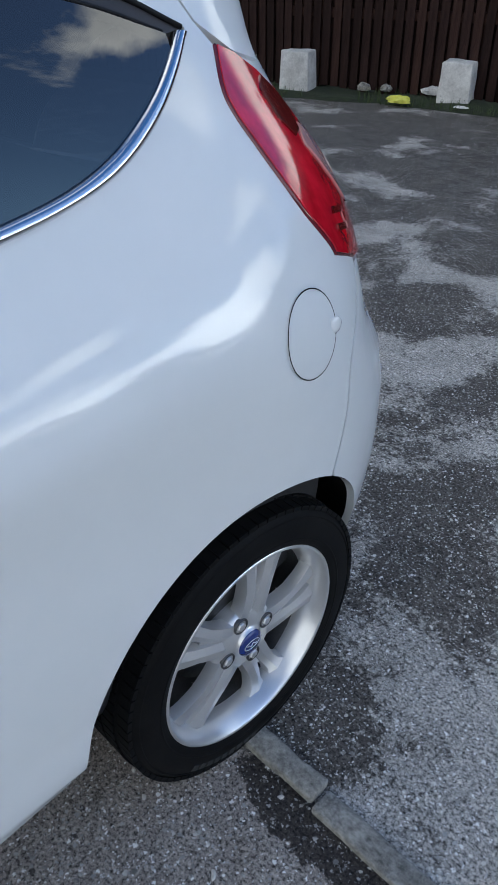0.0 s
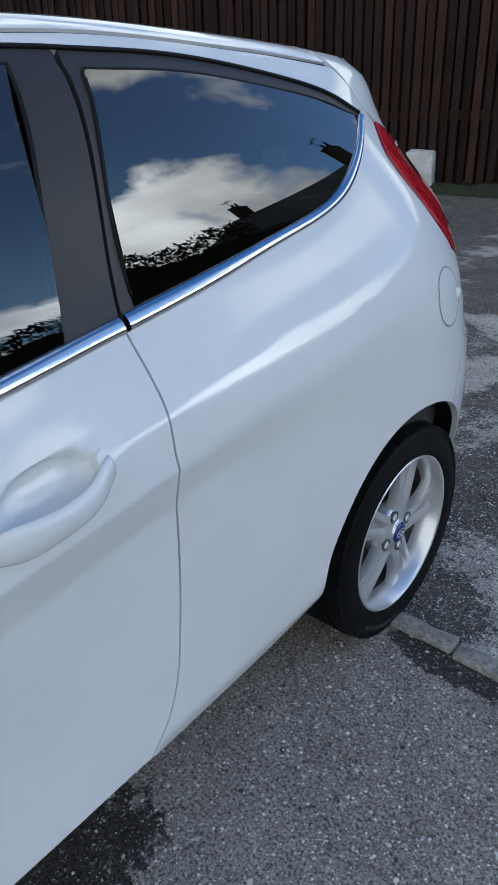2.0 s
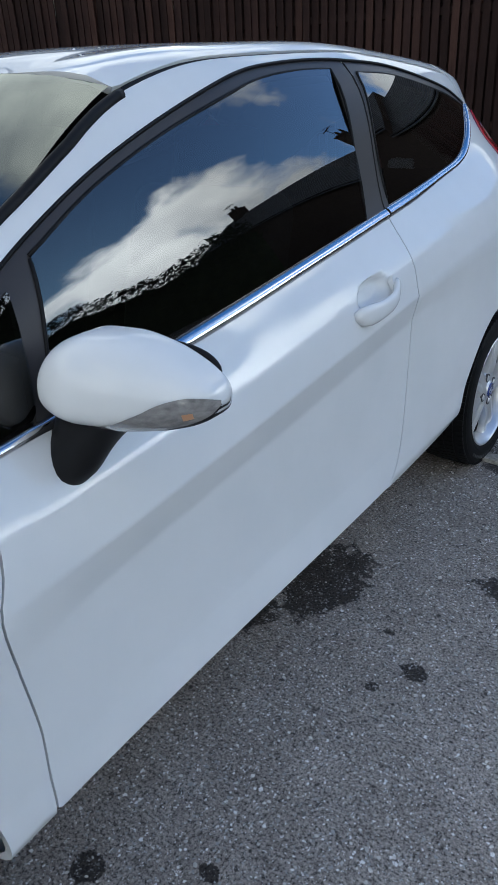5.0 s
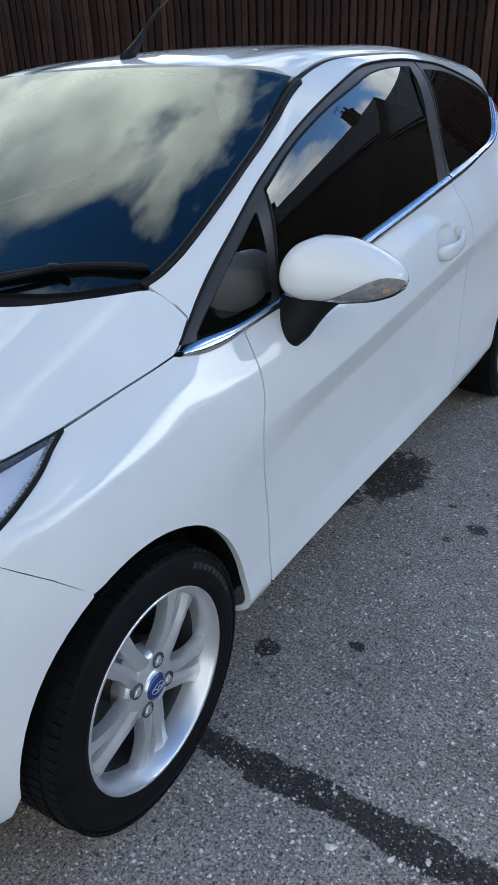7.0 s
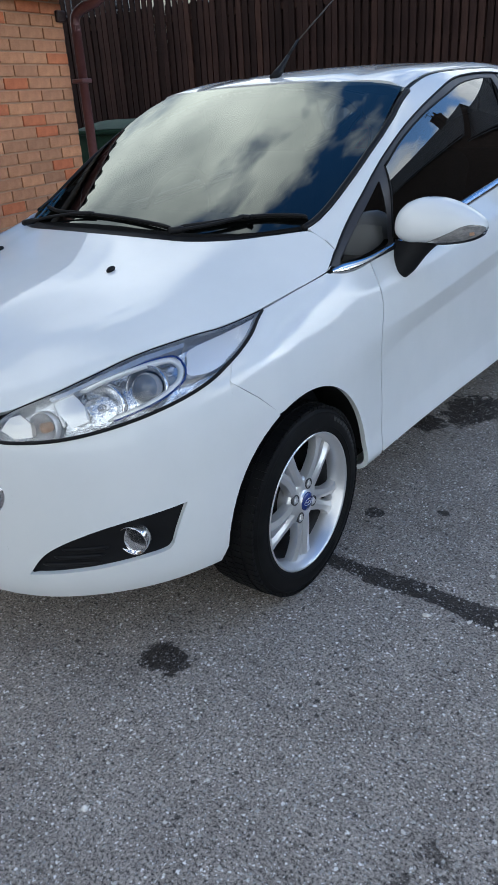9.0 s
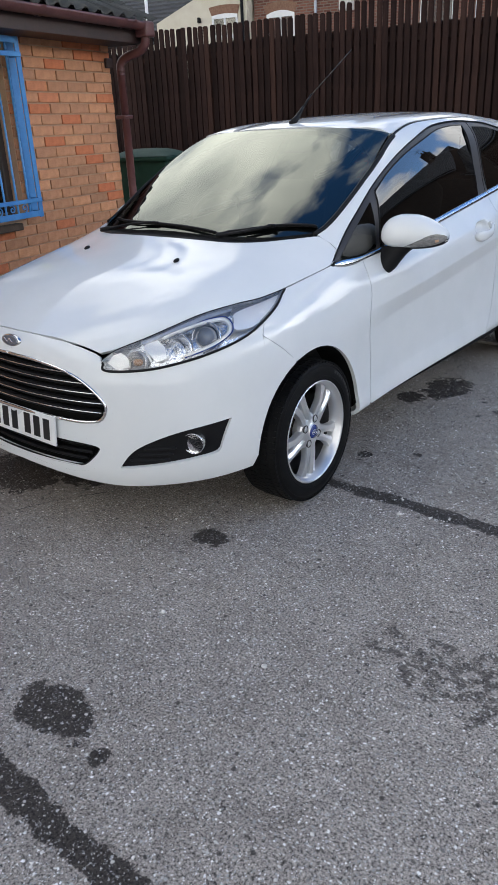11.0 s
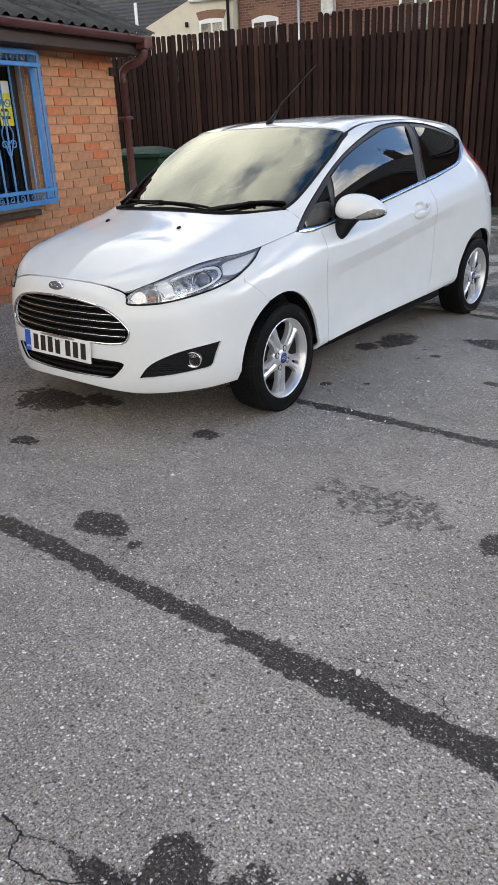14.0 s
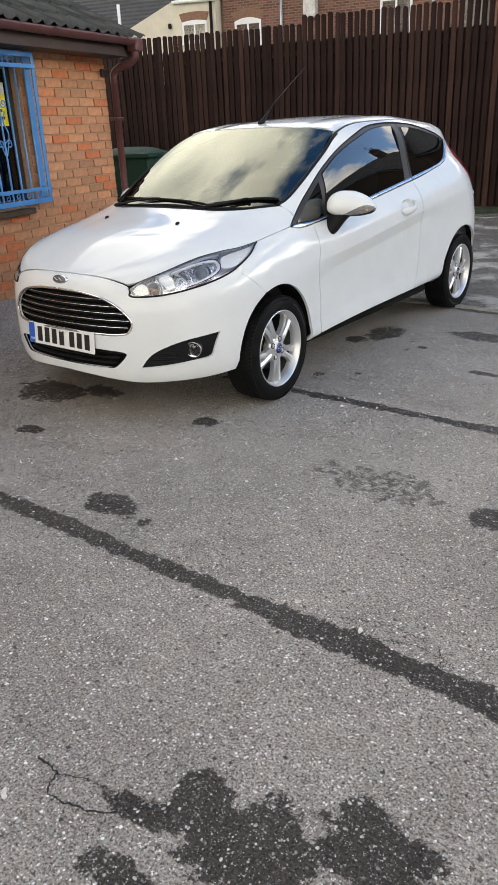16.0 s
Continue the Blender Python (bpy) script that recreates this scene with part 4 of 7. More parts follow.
flap = part("fuel_flap", panel([(2.606 + 0.062 * math.cos(t), by_z(2.606 + 0.062 * math.cos(t), 0.877 + 0.062 * math.sin(t))) for t in np.linspace(0, 2 * math.pi, 48, endpoint=False)], 0.02, 0.1, lift=0.001, fold=0.003), PAINT, car, "round white fuel flap")
ring_on(2.606, 0.877, 0.0645, 0.0645, 0.028, 0.0022, GAP, "flap_gap", flap)
c = skin(2.668, by_z(2.668, 0.868))
bm = bmesh.new()
bmesh.ops.create_uvsphere(bm, u_segments=16, v_segments=10, radius=0.016, matrix=Matrix.Translation(Vector(c)) @ Matrix.Diagonal((0.35, 1.0, 0.9, 1)))
part("finger_dimple", bm, PAINT, flap)


def oval(center, aim, rx, rz, deep, material_, name, parent, label="", up=(0, 0, 1)):
    """A small domed oval that looks along aim."""
    aim = Vector(aim).normalized()
    xa = Vector(up).cross(aim).normalized()
    m = Matrix((xa, aim.cross(xa), aim)).transposed().to_4x4()
    bm = lathe(bmesh.new(), [(0.0, 1.0), (deep * 0.6, 0.97), (deep, 0.86), (deep * 1.15, 0.4), (deep * 1.2, 0.001)], 40, "z")
    for v in bm.verts:
        v.co.x *= rx
        v.co.y *= rz
    bmesh.ops.transform(bm, matrix=Matrix.Translation(Vector(center)) @ m, verts=bm.verts[:])
    return part(name, outward(bm), material_, parent, label)


badge_at = nose(0.0, 0.733)
badge = oval(badge_at + np.array((0, 0.002, 0)), (0, -1, 0.35), 0.058, 0.023, 0.008, CHROME, "badge", car, "oval badge with a chrome rim")
oval(badge_at + np.array((0, -0.006, 0.002)), (0, -1, 0.35), 0.050, 0.018, 0.004, material("badge_field", (0.20, 0.22, 0.26), 0.2, 0.6), "badge_field", badge)
tube_line = [badge_at + np.array((x, -0.0125, 0.004 + 0.006 * math.sin(x * 190))) for x in np.linspace(-0.03, 0.03, 21)]
part("badge_mark", outward(tube(bmesh.new(), tube_line, 0.0022, 6)), CHROME, badge)

PLATE = mottled("plate_white", (0.74, 0.75, 0.74), (0.80, 0.80, 0.79), 12, 0.35)
plate_m = Matrix.Translation((-0.008, -0.803, 0.437)) @ pose(0, 0, 0, 84, 0, 0)
bm = block((-0.26, -0.0555, -0.004), (0.26, 0.0555, 0.004), 0.003, 2)
bmesh.ops.transform(bm, matrix=plate_m, verts=bm.verts[:])
plate = part("number_plate", bm, PLATE, car, "white number plate with a blue band", shade=False)
bm = block((-0.2585, -0.054, 0.004), (-0.212, 0.054, 0.0052))
bmesh.ops.transform(bm, matrix=plate_m, verts=bm.verts[:])
part("plate_band", bm, material("plate_blue", (0.01, 0.10, 0.50), 0.35), plate, "blue country band", shade=False)
ink = material("plate_black", (0.012, 0.012, 0.012), 0.4)
x = -0.192
for k, wide in enumerate((0.05, 0.05, 0.05, 0.05, 0.0, 0.05, 0.05, 0.05)):
    if wide:
        bm = block((x + 0.006, -0.0395, 0.004), (x + wide - 0.006, 0.0395, 0.0050))
        bmesh.ops.transform(bm, matrix=plate_m, verts=bm.verts[:])
        part("plate_bar", bm, ink, plate, shade=False)
        x += wide + 0.009
    else:
        x += 0.022
for k in (-0.243, -0.233, -0.223):
    bm = block((k, -0.036, 0.0052), (k + 0.006, -0.026, 0.0058))
    bmesh.ops.transform(bm, matrix=plate_m, verts=bm.verts[:])
    part("band_bar", bm, PLATE, plate, shade=False)

# headlamps
SILVER = material("lamp_reflector", (0.72, 0.73, 0.76), 0.14, 1.0)
LAMP_GREY = mottled("lamp_grey", (0.55, 0.56, 0.59), (0.70, 0.71, 0.74), 30, 0.25, 0.6)
LAMP_BACK = mottled("lamp_housing", (0.80, 0.82, 0.86), (0.92, 0.93, 0.95), 30, 0.13, 0.75, strength=0.5, dist=0.02, fine=15)
FROSTED = mottled("frosted_lens", (0.86, 0.85, 0.83), (0.94, 0.93, 0.91), 30, 0.25, 0.0, strength=0.3, dist=0.004, fine=160, coat=1.0)
LAMP_WHITE = material("lamp_white", (0.92, 0.92, 0.92), 0.22, 0.35)
AMBER = material("amber_bulb", (0.42, 0.24, 0.14), 0.3)
head_line = [tuple(p) for p in smooth(HEAD_UP, 40)] + [tuple(p) for p in smooth(HEAD_LOW, 44)]


def on_lamp(y, s, lift):
    """A place under the lamp's lens."""
    p, a, b = skin(y, s), skin(y + 0.01, s), skin(y, s + 0.05)
    n = np.cross(b - p, a - p)
    n /= np.linalg.norm(n)
    if n[0] < 0:
        n = -n
    return p + n * lift, n


for flip in (False, True):
    k = -1 if flip else 1
    lamp = part("headlamp", panel(head_line, 0.03, 0.15, lift=-0.060, fold=-0.058, mirror=flip), LAMP_BACK, car, "swept-back clear headlamp")
    part("lens", panel(head_line, 0.02, 0.1, lift=0.001, fold=0.0, mirror=flip), LENS, lamp, "clear lens").visible_shadow = False
    low = skin(*np.array([tuple(p) for p in smooth(HEAD_LOW, 70)]).T)
    part("lens_seal", outward(tube(bmesh.new(), low * (k, 1, 1), 0.0045, 8)), TRIM, lamp, "black seal along the lower edge")
    up = skin(*np.array([tuple(p) for p in smooth(HEAD_UP, 70)]).T)
    part("upper_seal", outward(tube(bmesh.new(), up * (k, 1, 1), 0.0016, 8)), TRIM, lamp)
    # pale strip towards the tip, ribbed at its lower edge
    tip = [(-0.075, 6.25), (-0.18, 6.20), (-0.275, 6.15), (-0.325, 5.7), (-0.335, 5.15), (-0.29, 5.05), (-0.16, 5.62)]
    part("day_lamp", panel([tuple(p) for p in smooth(tip, 40, True)], 0.03, 0.12, lift=-0.010, fold=0.02, mirror=flip), LAMP_WHITE, lamp, "white daytime lamp strip")
    block_ = [(-0.598, 5.72), (-0.562, 5.98), (-0.560, 5.3), (-0.572, 4.72), (-0.602, 4.62), (-0.606, 5.2)]
    part("lamp_block", panel(block_, 0.03, 0.12, lift=-0.016, fold=0.03, mirror=flip), LAMP_WHITE, lamp, "white block between the lamp chambers")
    pale = [(-0.694, 4.80), (-0.672, 5.30), (-0.655, 5.42), (-0.652, 4.95), (-0.660, 4.52), (-0.684, 4.50)]
    part("indicator_lens", panel(pale, 0.03, 0.12, lift=-0.010, fold=0.02, mirror=flip), FROSTED, lamp, "pale frosted indicator lens")
    lid = [(-0.30, 6.46), (-0.40, 6.60), (-0.50, 6.40), (-0.60, 5.92), (-0.60, 5.74), (-0.50, 6.16), (-0.40, 6.34), (-0.31, 6.28)]
    part("upper_bezel", panel(lid, 0.03, 0.12, lift=-0.006, fold=0.03, mirror=flip), LAMP_GREY, lamp, "grey bezel along the upper edge")
    ribs = bmesh.new()
    lowp = np.array([tuple(p) for p in smooth(HEAD_LOW, 70)])[44:68]
    for a, b in lowp:
        q, n = on_lamp(a, b + 0.10, -0.008)
        box(ribs, q - 0.0035, q + 0.0035)
    for v in ribs.verts:
        v.co.x *= k
    part("ribs", outward(ribs), LAMP_GREY, lamp, shade=False)
    # projector and reflector bowls
    for (y, s, r, back, mat_, name) in ((-0.425, 5.52, 0.050, -0.050, SILVER, "projector_bowl"), (-0.530, 5.20, 0.055, -0.055, SILVER, "reflector_bowl"), (-0.640, 4.80, 0.036, -0.042, LAMP_GREY, "indicator_bowl")):
        q, n = on_lamp(y, s, back)
        aim = (Vector(n) * 0.5 + Vector((0.12, -0.86, 0.10))).normalized()
        m = Matrix.Translation(Vector(q)) @ Vector((0, 0, 1)).rotation_difference(aim).to_matrix().to_4x4()
        bm = lathe(bmesh.new(), [(-0.02, 0.001), (-0.016, r * 0.4), (0.0, r * 0.8), (0.016, r), (0.018, r * 1.06), (0.0, r * 1.1)], 28, "z")
        bmesh.ops.transform(bm, matrix=m, verts=bm.verts[:])
        for v in bm.verts:
            v.co.x *= k
        bowl = part(name, outward(bm), mat_, lamp)
        if name == "projector_bowl":
            bm = lathe(bmesh.new(), [(0.0, 0.036), (0.020, 0.036), (0.024, 0.032)], 28, "z")
            bmesh.ops.transform(bm, matrix=m, verts=bm.verts[:])
            for v in bm.verts:
                v.co.x *= k
            part("projector_ring", outward(bm), LAMP_GREY, bowl)
            bm = lathe(bmesh.new(), [(0.022, 0.032), (0.032, 0.026), (0.038, 0.014), (0.040, 0.001)], 28, "z")
            bmesh.ops.transform(bm, matrix=m, verts=bm.verts[:])
            for v in bm.verts:
                v.co.x *= k
            part("projector_lens", outward(bm), material("projector_glass", (0.16, 0.18, 0.22), 0.03, 0.0, 1.0), bowl)
        elif name == "indicator_bowl":
            bm = lathe(bmesh.new(), [(-0.01, 0.012), (0.015, 0.012), (0.022, 0.001)], 16, "z")
            bmesh.ops.transform(bm, matrix=m, verts=bm.verts[:])
            for v in bm.verts:
                v.co.x *= k
            part("indicator_bulb", outward(bm), AMBER, bowl)
        else:
            bm = lathe(bmesh.new(), [(-0.01, 0.010), (0.02, 0.009), (0.026, 0.001)], 16, "z")
            bmesh.ops.transform(bm, matrix=m, verts=bm.verts[:])
            for v in bm.verts:
                v.co.x *= k
            part("bulb_shield", outward(bm), SILVER, bowl)
    # dividers between the chambers
    for (y0, s0), (y1, s1), r in (((-0.60, 5.70), (-0.612, 4.70), 0.004),):
        pts = np.array([on_lamp(a, b, -0.026)[0] for a, b in zip(np.linspace(y0, y1, 12), np.linspace(s0, s1, 12))])
        part("divider", outward(tube(bmesh.new(), pts * (k, 1, 1), r, 8)), SILVER if r > 0.008 else LAMP_WHITE, lamp)
    rim = smooth([(-0.55, 5.95), (-0.49, 6.18), (-0.42, 6.22), (-0.365, 6.10), (-0.345, 5.8), (-0.355, 5.4), (-0.385, 5.05), (-0.44, 4.82), (-0.54, 4.62)], 50)
    pts = np.array([on_lamp(a, b, -0.018)[0] for a, b in rim])
    guide = part("light_guide", outward(tube(bmesh.new(), pts * (k, 1, 1), np.r_[0.002, np.full(48, 0.008), 0.002], 8)), LAMP_WHITE, lamp, "bright curved light guide")
    pts = np.array([on_lamp(a + 0.010, b + (0.10 if b > 5.6 else -0.03), -0.012)[0] for a, b in rim])
    part("guide_edge", outward(tube(bmesh.new(), pts * (k, 1, 1), 0.0028, 6)), BLUE, guide, "dark blue edge of the guide")

# washers, wipers, aerial
for x, y in ((0.293, -0.165), (-0.300, -0.125)):
    q = skin(y, by_x(y, x))
    bm = bmesh.new()
    bmesh.ops.create_uvsphere(bm, u_segments=14, v_segments=8, radius=1.0, matrix=Matrix.Translation(Vector(q) + Vector((0, 0, 0.004))) @ pose(0, 0, 0, 14, 0, 0) @ Matrix.Diagonal((0.009, 0.016, 0.008, 1)))
    part("washer_jet", bm, TRIM, car, "small black washer jet")


def on_screen(x, y, lift):
    p = skin(y, by_x(y, x))
    return p + np.array((0, -0.45, 0.9)) * lift


for pts, arm in ((((0.625, 0.325), (0.56, 0.285), (0.48, 0.235), (0.40, 0.175), (0.31, 0.110)), ((0.30, 0.075), (0.37, 0.125), (0.44, 0.19), (0.47, 0.225))),
                 (((0.285, 0.098), (0.10, 0.105), (-0.10, 0.118), (-0.30, 0.15), (-0.48, 0.225)), ((-0.44, 0.085), (-0.34, 0.10), (-0.20, 0.112), (-0.10, 0.115)))):
    line = np.array([on_screen(*q, 0.009) for q in smooth(pts, 30)])
    blade = part("wiper", outward(tube(bmesh.new(), line, np.r_[0.003, np.full(28, 0.0058), 0.003], 8)), TRIM, car, "black wiper blade")
    part("wiper_rubber", outward(tube(bmesh.new(), line - (0, -0.003, 0.007), 0.003, 6)), RUBBER, blade)
    line = np.array([on_screen(*q, 0.013) for q in smooth(arm, 20)])
    part("wiper_arm", outward(tube(bmesh.new(), line, np.r_[np.full(4, 0.010), np.full(12, 0.0055), np.full(4, 0.007)], 8)), TRIM, blade)
    part("wiper_joint", block(line[-1] - (0.018, 0.008, 0.005), line[-1] + (0.018, 0.008, 0.006), 0.004, 2), TRIM, blade)
foot = Vector(skin(1.045, 10.0))
bm = bmesh.new()
tube(bm, [foot + Vector((0, -0.035, -0.004)), foot + Vector((0, 0.0, 0.012)), foot + Vector((0, 0.04, 0.045)), foot + Vector((0, 0.07, 0.072))], (0.015, 0.016, 0.010, 0.007), 12)
aerial = part("aerial", outward(bm), TRIM, car, "black roof aerial leaning back")
part("aerial_mast", outward(tube(bmesh.new(), [foot + Vector((0, 0.06, 0.064)), foot + Vector((0, 0.14, 0.128))], (0.0065, 0.0045), 10)), TRIM, aerial)
part("aerial_whip", outward(tube(bmesh.new(), [foot + Vector((0, 0.13, 0.12)), (0, 1.565, 1.772)], (0.0030, 0.0022), 8)), STEEL, aerial)

# door mirrors: shell, glass, foot and side repeater
M_TOP = pchip((-1, -0.97, -0.88, -0.7, -0.4, -0.1, 0.3, 0.6, 0.85, 0.96, 1), (0, 0.30, 0.60, 0.86, 1.0, 0.99, 0.84, 0.62, 0.36, 0.17, 0))
M_LOW = pchip((-1, -0.97, -0.88, -0.7, -0.4, 0.0, 0.4, 0.7, 0.9, 0.97, 1), (0, 0.35, 0.66, 0.90, 1.0, 1.0, 0.92, 0.76, 0.50, 0.28, 0))
M_DEEP = pchip((-1, -0.96, -0.8, -0.4, 0.1, 0.5, 0.8, 0.95, 1), (0, 0.42, 0.78, 1.0, 0.98, 0.82, 0.55, 0.28, 0))


def mirror_skin(u, v, grow=0.0):
    """The mirror's shell: u from the door outwards, v round it (0 rear, 90 degrees top, 180 front)."""
    c_, s_ = np.cos(v), np.sin(v)
    deep = np.where(c_ > 0, (0.058 + grow) * np.abs(c_) ** 0.35 * M_DEEP(u) ** 0.5, (0.080 + grow) * np.abs(c_) ** 0.85 * M_DEEP(u))
    high = np.where(s_ > 0, (0.085 + grow) * M_TOP(u), (0.052 + grow) * M_LOW(u)) * np.abs(s_) ** 0.92
    return np.stack([0.893 + (0.126 + grow) * u, 0.655 + 0.042 * u + deep * np.sign(c_), 0.968 - 0.004 * u + high * np.sign(s_)], -1)


REPEATER = mottled("repeater_lens", (0.26, 0.255, 0.25), (0.55, 0.54, 0.52), 45, 0.10, 0.6, coat=1.0, stretch=(1, 1, 2))
for k in (1, -1):
    bm = bmesh.new()
    u, v = np.meshgrid(-np.cos(np.linspace(0, np.pi, 41)), np.linspace(0, 2 * np.pi, 49)[:-1], indexing="ij")
    grid_faces(bm, mirror_skin(u, v) * (k, 1, 1), True)
    bmesh.ops.remove_doubles(bm, verts=bm.verts[:], dist=2e-4)
    mirror_ = part("door_mirror", outward(bm), PAINT, car, "white door mirror with a black foot")
    bm = bmesh.new()
    ring = []
    for a in np.linspace(0, 1, 14):
        w, d = 0.050 + 0.012 * a + 0.02 * a**6, 0.042 + 0.006 * a
        cx, cy, cz = 0.760 + 0.060 * a + 0.014 * a**3, 0.585 + 0.045 * a, 0.792 + 0.138 * a
        w, d = w * (0.55 + 0.45 * min(1, a * 3)), d * (0.55 + 0.45 * min(1, a * 3))
        ring.append([(k * (cx + w * math.cos(q)), cy + d * math.sin(q), cz) for q in np.linspace(0, 2 * np.pi, 24, endpoint=False)])
    vs = grid_faces(bm, np.array(ring), True)
    bm.faces.new(vs[0][::-1])
    part("mirror_foot", outward(bm), TRIM, mirror_, "black plastic mirror foot")
    # black underside, and the long lens that tapers inwards along its upper edge
    bm = bmesh.new()
    u, v = np.meshgrid(np.linspace(-0.90, 0.985, 30), np.linspace(0, 1, 12), indexing="ij")
    start = np.radians(np.interp(u, (-0.9, -0.2, 0.985), (236, 226, 212)))
    grid_faces(bm, mirror_skin(u, start + (np.radians(352) - start) * v, 0.0012) * (k, 1, 1))
    part("mirror_underside", outward(bm), TRIM, mirror_)
    bm = bmesh.new()
    u, v = np.meshgrid(np.linspace(-0.12, 0.988, 26), np.linspace(0, 1, 9), indexing="ij")
    start = np.radians(np.interp(u, (-0.12, 0.35, 0.8, 0.988), (220, 188, 158, 150)))
    stop = np.radians(np.interp(u, (-0.12, 0.35, 0.988), (224, 226, 224)))
    grid_faces(bm, mirror_skin(u, start + (stop - start) * v, 0.0028) * (k, 1, 1))
    lens = part("side_repeater", outward(bm), REPEATER, mirror_, "clear side repeater lens")
    bm = bmesh.new()
    u, v = np.meshgrid(np.linspace(0.76, 0.84, 6), np.radians(np.linspace(190, 206, 6)), indexing="ij")
    grid_faces(bm, mirror_skin(u, v, 0.0036) * (k, 1, 1))
    part("repeater_bulb", outward(bm), AMBER, lens, "amber bulb behind the lens")
    bm = bmesh.new()
    a = np.linspace(0, 2 * np.pi, 32, endpoint=False)
    bm.faces.new([bm.verts.new((k * (0.885 + 0.082 * math.cos(q)), 0.712 + 0.040 * math.cos(q), 0.978 + 0.042 * math.sin(q))) for q in a])
    part("mirror_glass", bm, CHROME, mirror_, "mirror glass")
    a = np.linspace(0, 2 * np.pi, 41)
    rim = np.stack([k * (0.885 + 0.085 * np.cos(a)), 0.709 + 0.040 * np.cos(a), 0.978 + 0.045 * np.sin(a)], 1)
    part("mirror_rim", outward(tube(bmesh.new(), rim, 0.006, 8, False)), TRIM, mirror_, "black rim around the mirror glass")

# wheels
def make_wheel(turn, mark):
    """A wheel at the axle's end: axle along x, its outer face at +x."""
    hub_ = bmesh.new()
    prof = [(-0.09, 0.200), (-0.098, 0.217), (-0.1, 0.247), (-0.092, 0.268), (-0.078, 0.281), (-0.05, 0.2865), (0, 0.288), (0.05, 0.2865), (0.076, 0.281), (0.087, 0.268), (0.0925, 0.25), (0.0935, 0.235), (0.0915, 0.220), (0.086, 0.209), (0.07, 0.199)]
    p = smooth(prof, 44)
    lathe(hub_, [tuple(q) for q in p], 96)
    wheel = part("wheel", outward(hub_), RUBBER, None, "alloy wheel with a worn black tyre")
    # tread blocks and a raised ring on the sidewall
    bm = bmesh.new()
    for i in range(80):
        for x0, x1, off in ((-0.082, -0.054, 0.0), (-0.048, -0.018, 0.35), (-0.012, 0.012, 0.7), (0.018, 0.048, 0.35), (0.054, 0.083, 0.0)):
            a = (i + off) * 2 * math.pi / 80
            r = 0.2875 if abs(x0 + x1) < 0.11 else 0.2835
            box(bm, (x0, -0.0095, r - 0.006), (x1, 0.0095, r + 0.0026), 0.0, m=Matrix.Rotation(a, 4, "X"))
    part("tread", outward(bm), RUBBER, wheel, shade=False)
    bm = bmesh.new()
    lathe(bm, [(0.0905, 0.223), (0.0940, 0.2255), (0.0942, 0.2275), (0.0920, 0.231)], 96)
    lathe(bm, [(0.0875, 0.265), (0.0905, 0.267), (0.0875, 0.270)], 96)
    part("sidewall_ring", outward(bm), RUBBER, wheel)
    bm = bmesh.new()
    for i in range(9):
        a = mark + 0.082 * i
        box(bm, (0.0885, -0.0075, 0.2475), (0.0937, 0.0075, 0.2595), 0.001, m=Matrix.Rotation(a, 4, "X"))
    part("sidewall_mark", outward(bm), WORN_RUBBER, wheel, "row of raised marks on the tyre", shade=False)
    bm = bmesh.new()
    lathe(bm, [(0.036, 0.1925), (0.055, 0.1955), (0.072, 0.2005), (0.084, 0.2065), (0.0905, 0.2105), (0.0935, 0.2135), (0.0935, 0.2160), (0.0900, 0.2195), (0.082, 0.2205)], 96)
    face = Matrix.Translation((-0.004, 0, 0)) @ Matrix.Diagonal((1, 0.965, 0.965, 1))
    part("rim", outward(bm), ALLOY, wheel, "silver alloy rim").data.transform(face)
    # barrel colour carries the shade behind the spokes
    part("rim_barrel", outward(lathe(bmesh.new(), [(-0.085, 0.196), (-0.06, 0.188), (0.015, 0.186), (0.036, 0.1925)], 72)), ALLOY_SHADED, wheel, "dusty inner barrel of the rim, its shade put into the colour").data.transform(face)
    for i in range(5):
        mid = turn + i * 2 * math.pi / 5
        bm = bmesh.new()
        for sgn in (-1, 1):
            rr = np.linspace(0.036, 0.1975, 22)
            tt = (rr - 0.036) / 0.1615
            dev = np.arcsin(sgn * np.interp(rr, (0.036, 0.09, 0.13, 0.1975), (0.0160, 0.0172, 0.0205, 0.0325)) / rr)
            half = np.interp(rr, (0.036, 0.09, 0.13, 0.17, 0.1975), (0.0190, 0.0168, 0.0148, 0.0172, 0.0250))
            front = 0.0655 + 0.0065 * np.sin(tt * np.pi) + 0.001 * tt
            ring = []
            for r, d, h, f, q in zip(rr, dev, half, front, tt):
                th = mid + d
                er, et = np.array((0, math.cos(th), math.sin(th))), np.array((0, -math.sin(th), math.cos(th)))
                inner, outer = 0.0045 + 0.004 * q, 0.0010 + 0.003 * q
                lo, hi = (inner, outer) if sgn > 0 else (outer, inner)
                shape = [(-1.10, -0.028), (-1.0, -0.006 - lo), (-0.93, -lo), (-0.10 * sgn, 0.0), (0.93, -hi), (1.0, -0.006 - hi), (1.10, -0.028)]
                ring.append([er * r + et * h * a + np.array((f + b, 0, 0)) for a, b in shape])
            grid_faces(bm, np.array(ring))
        # valley that joins the pair from the hub to half its length
        rr = np.linspace(0.030, 0.126, 12)
        web = [[np.array((0.0655 - 0.0035 * (1 - abs(a)) - 0.006 * ((r - 0.03) / 0.096) ** 3, r * math.cos(mid + a * 0.017 / r), r * math.sin(mid + a * 0.017 / r))) for a in np.linspace(-1, 1, 7)] for r in rr]
        web.append([q - np.array((0.03, 0, 0)) for q in web[-1]])
        grid_faces(bm, np.array(web))
        me = mesh_of(outward(bm), "spoke", ALLOY)
        me.transform(face)
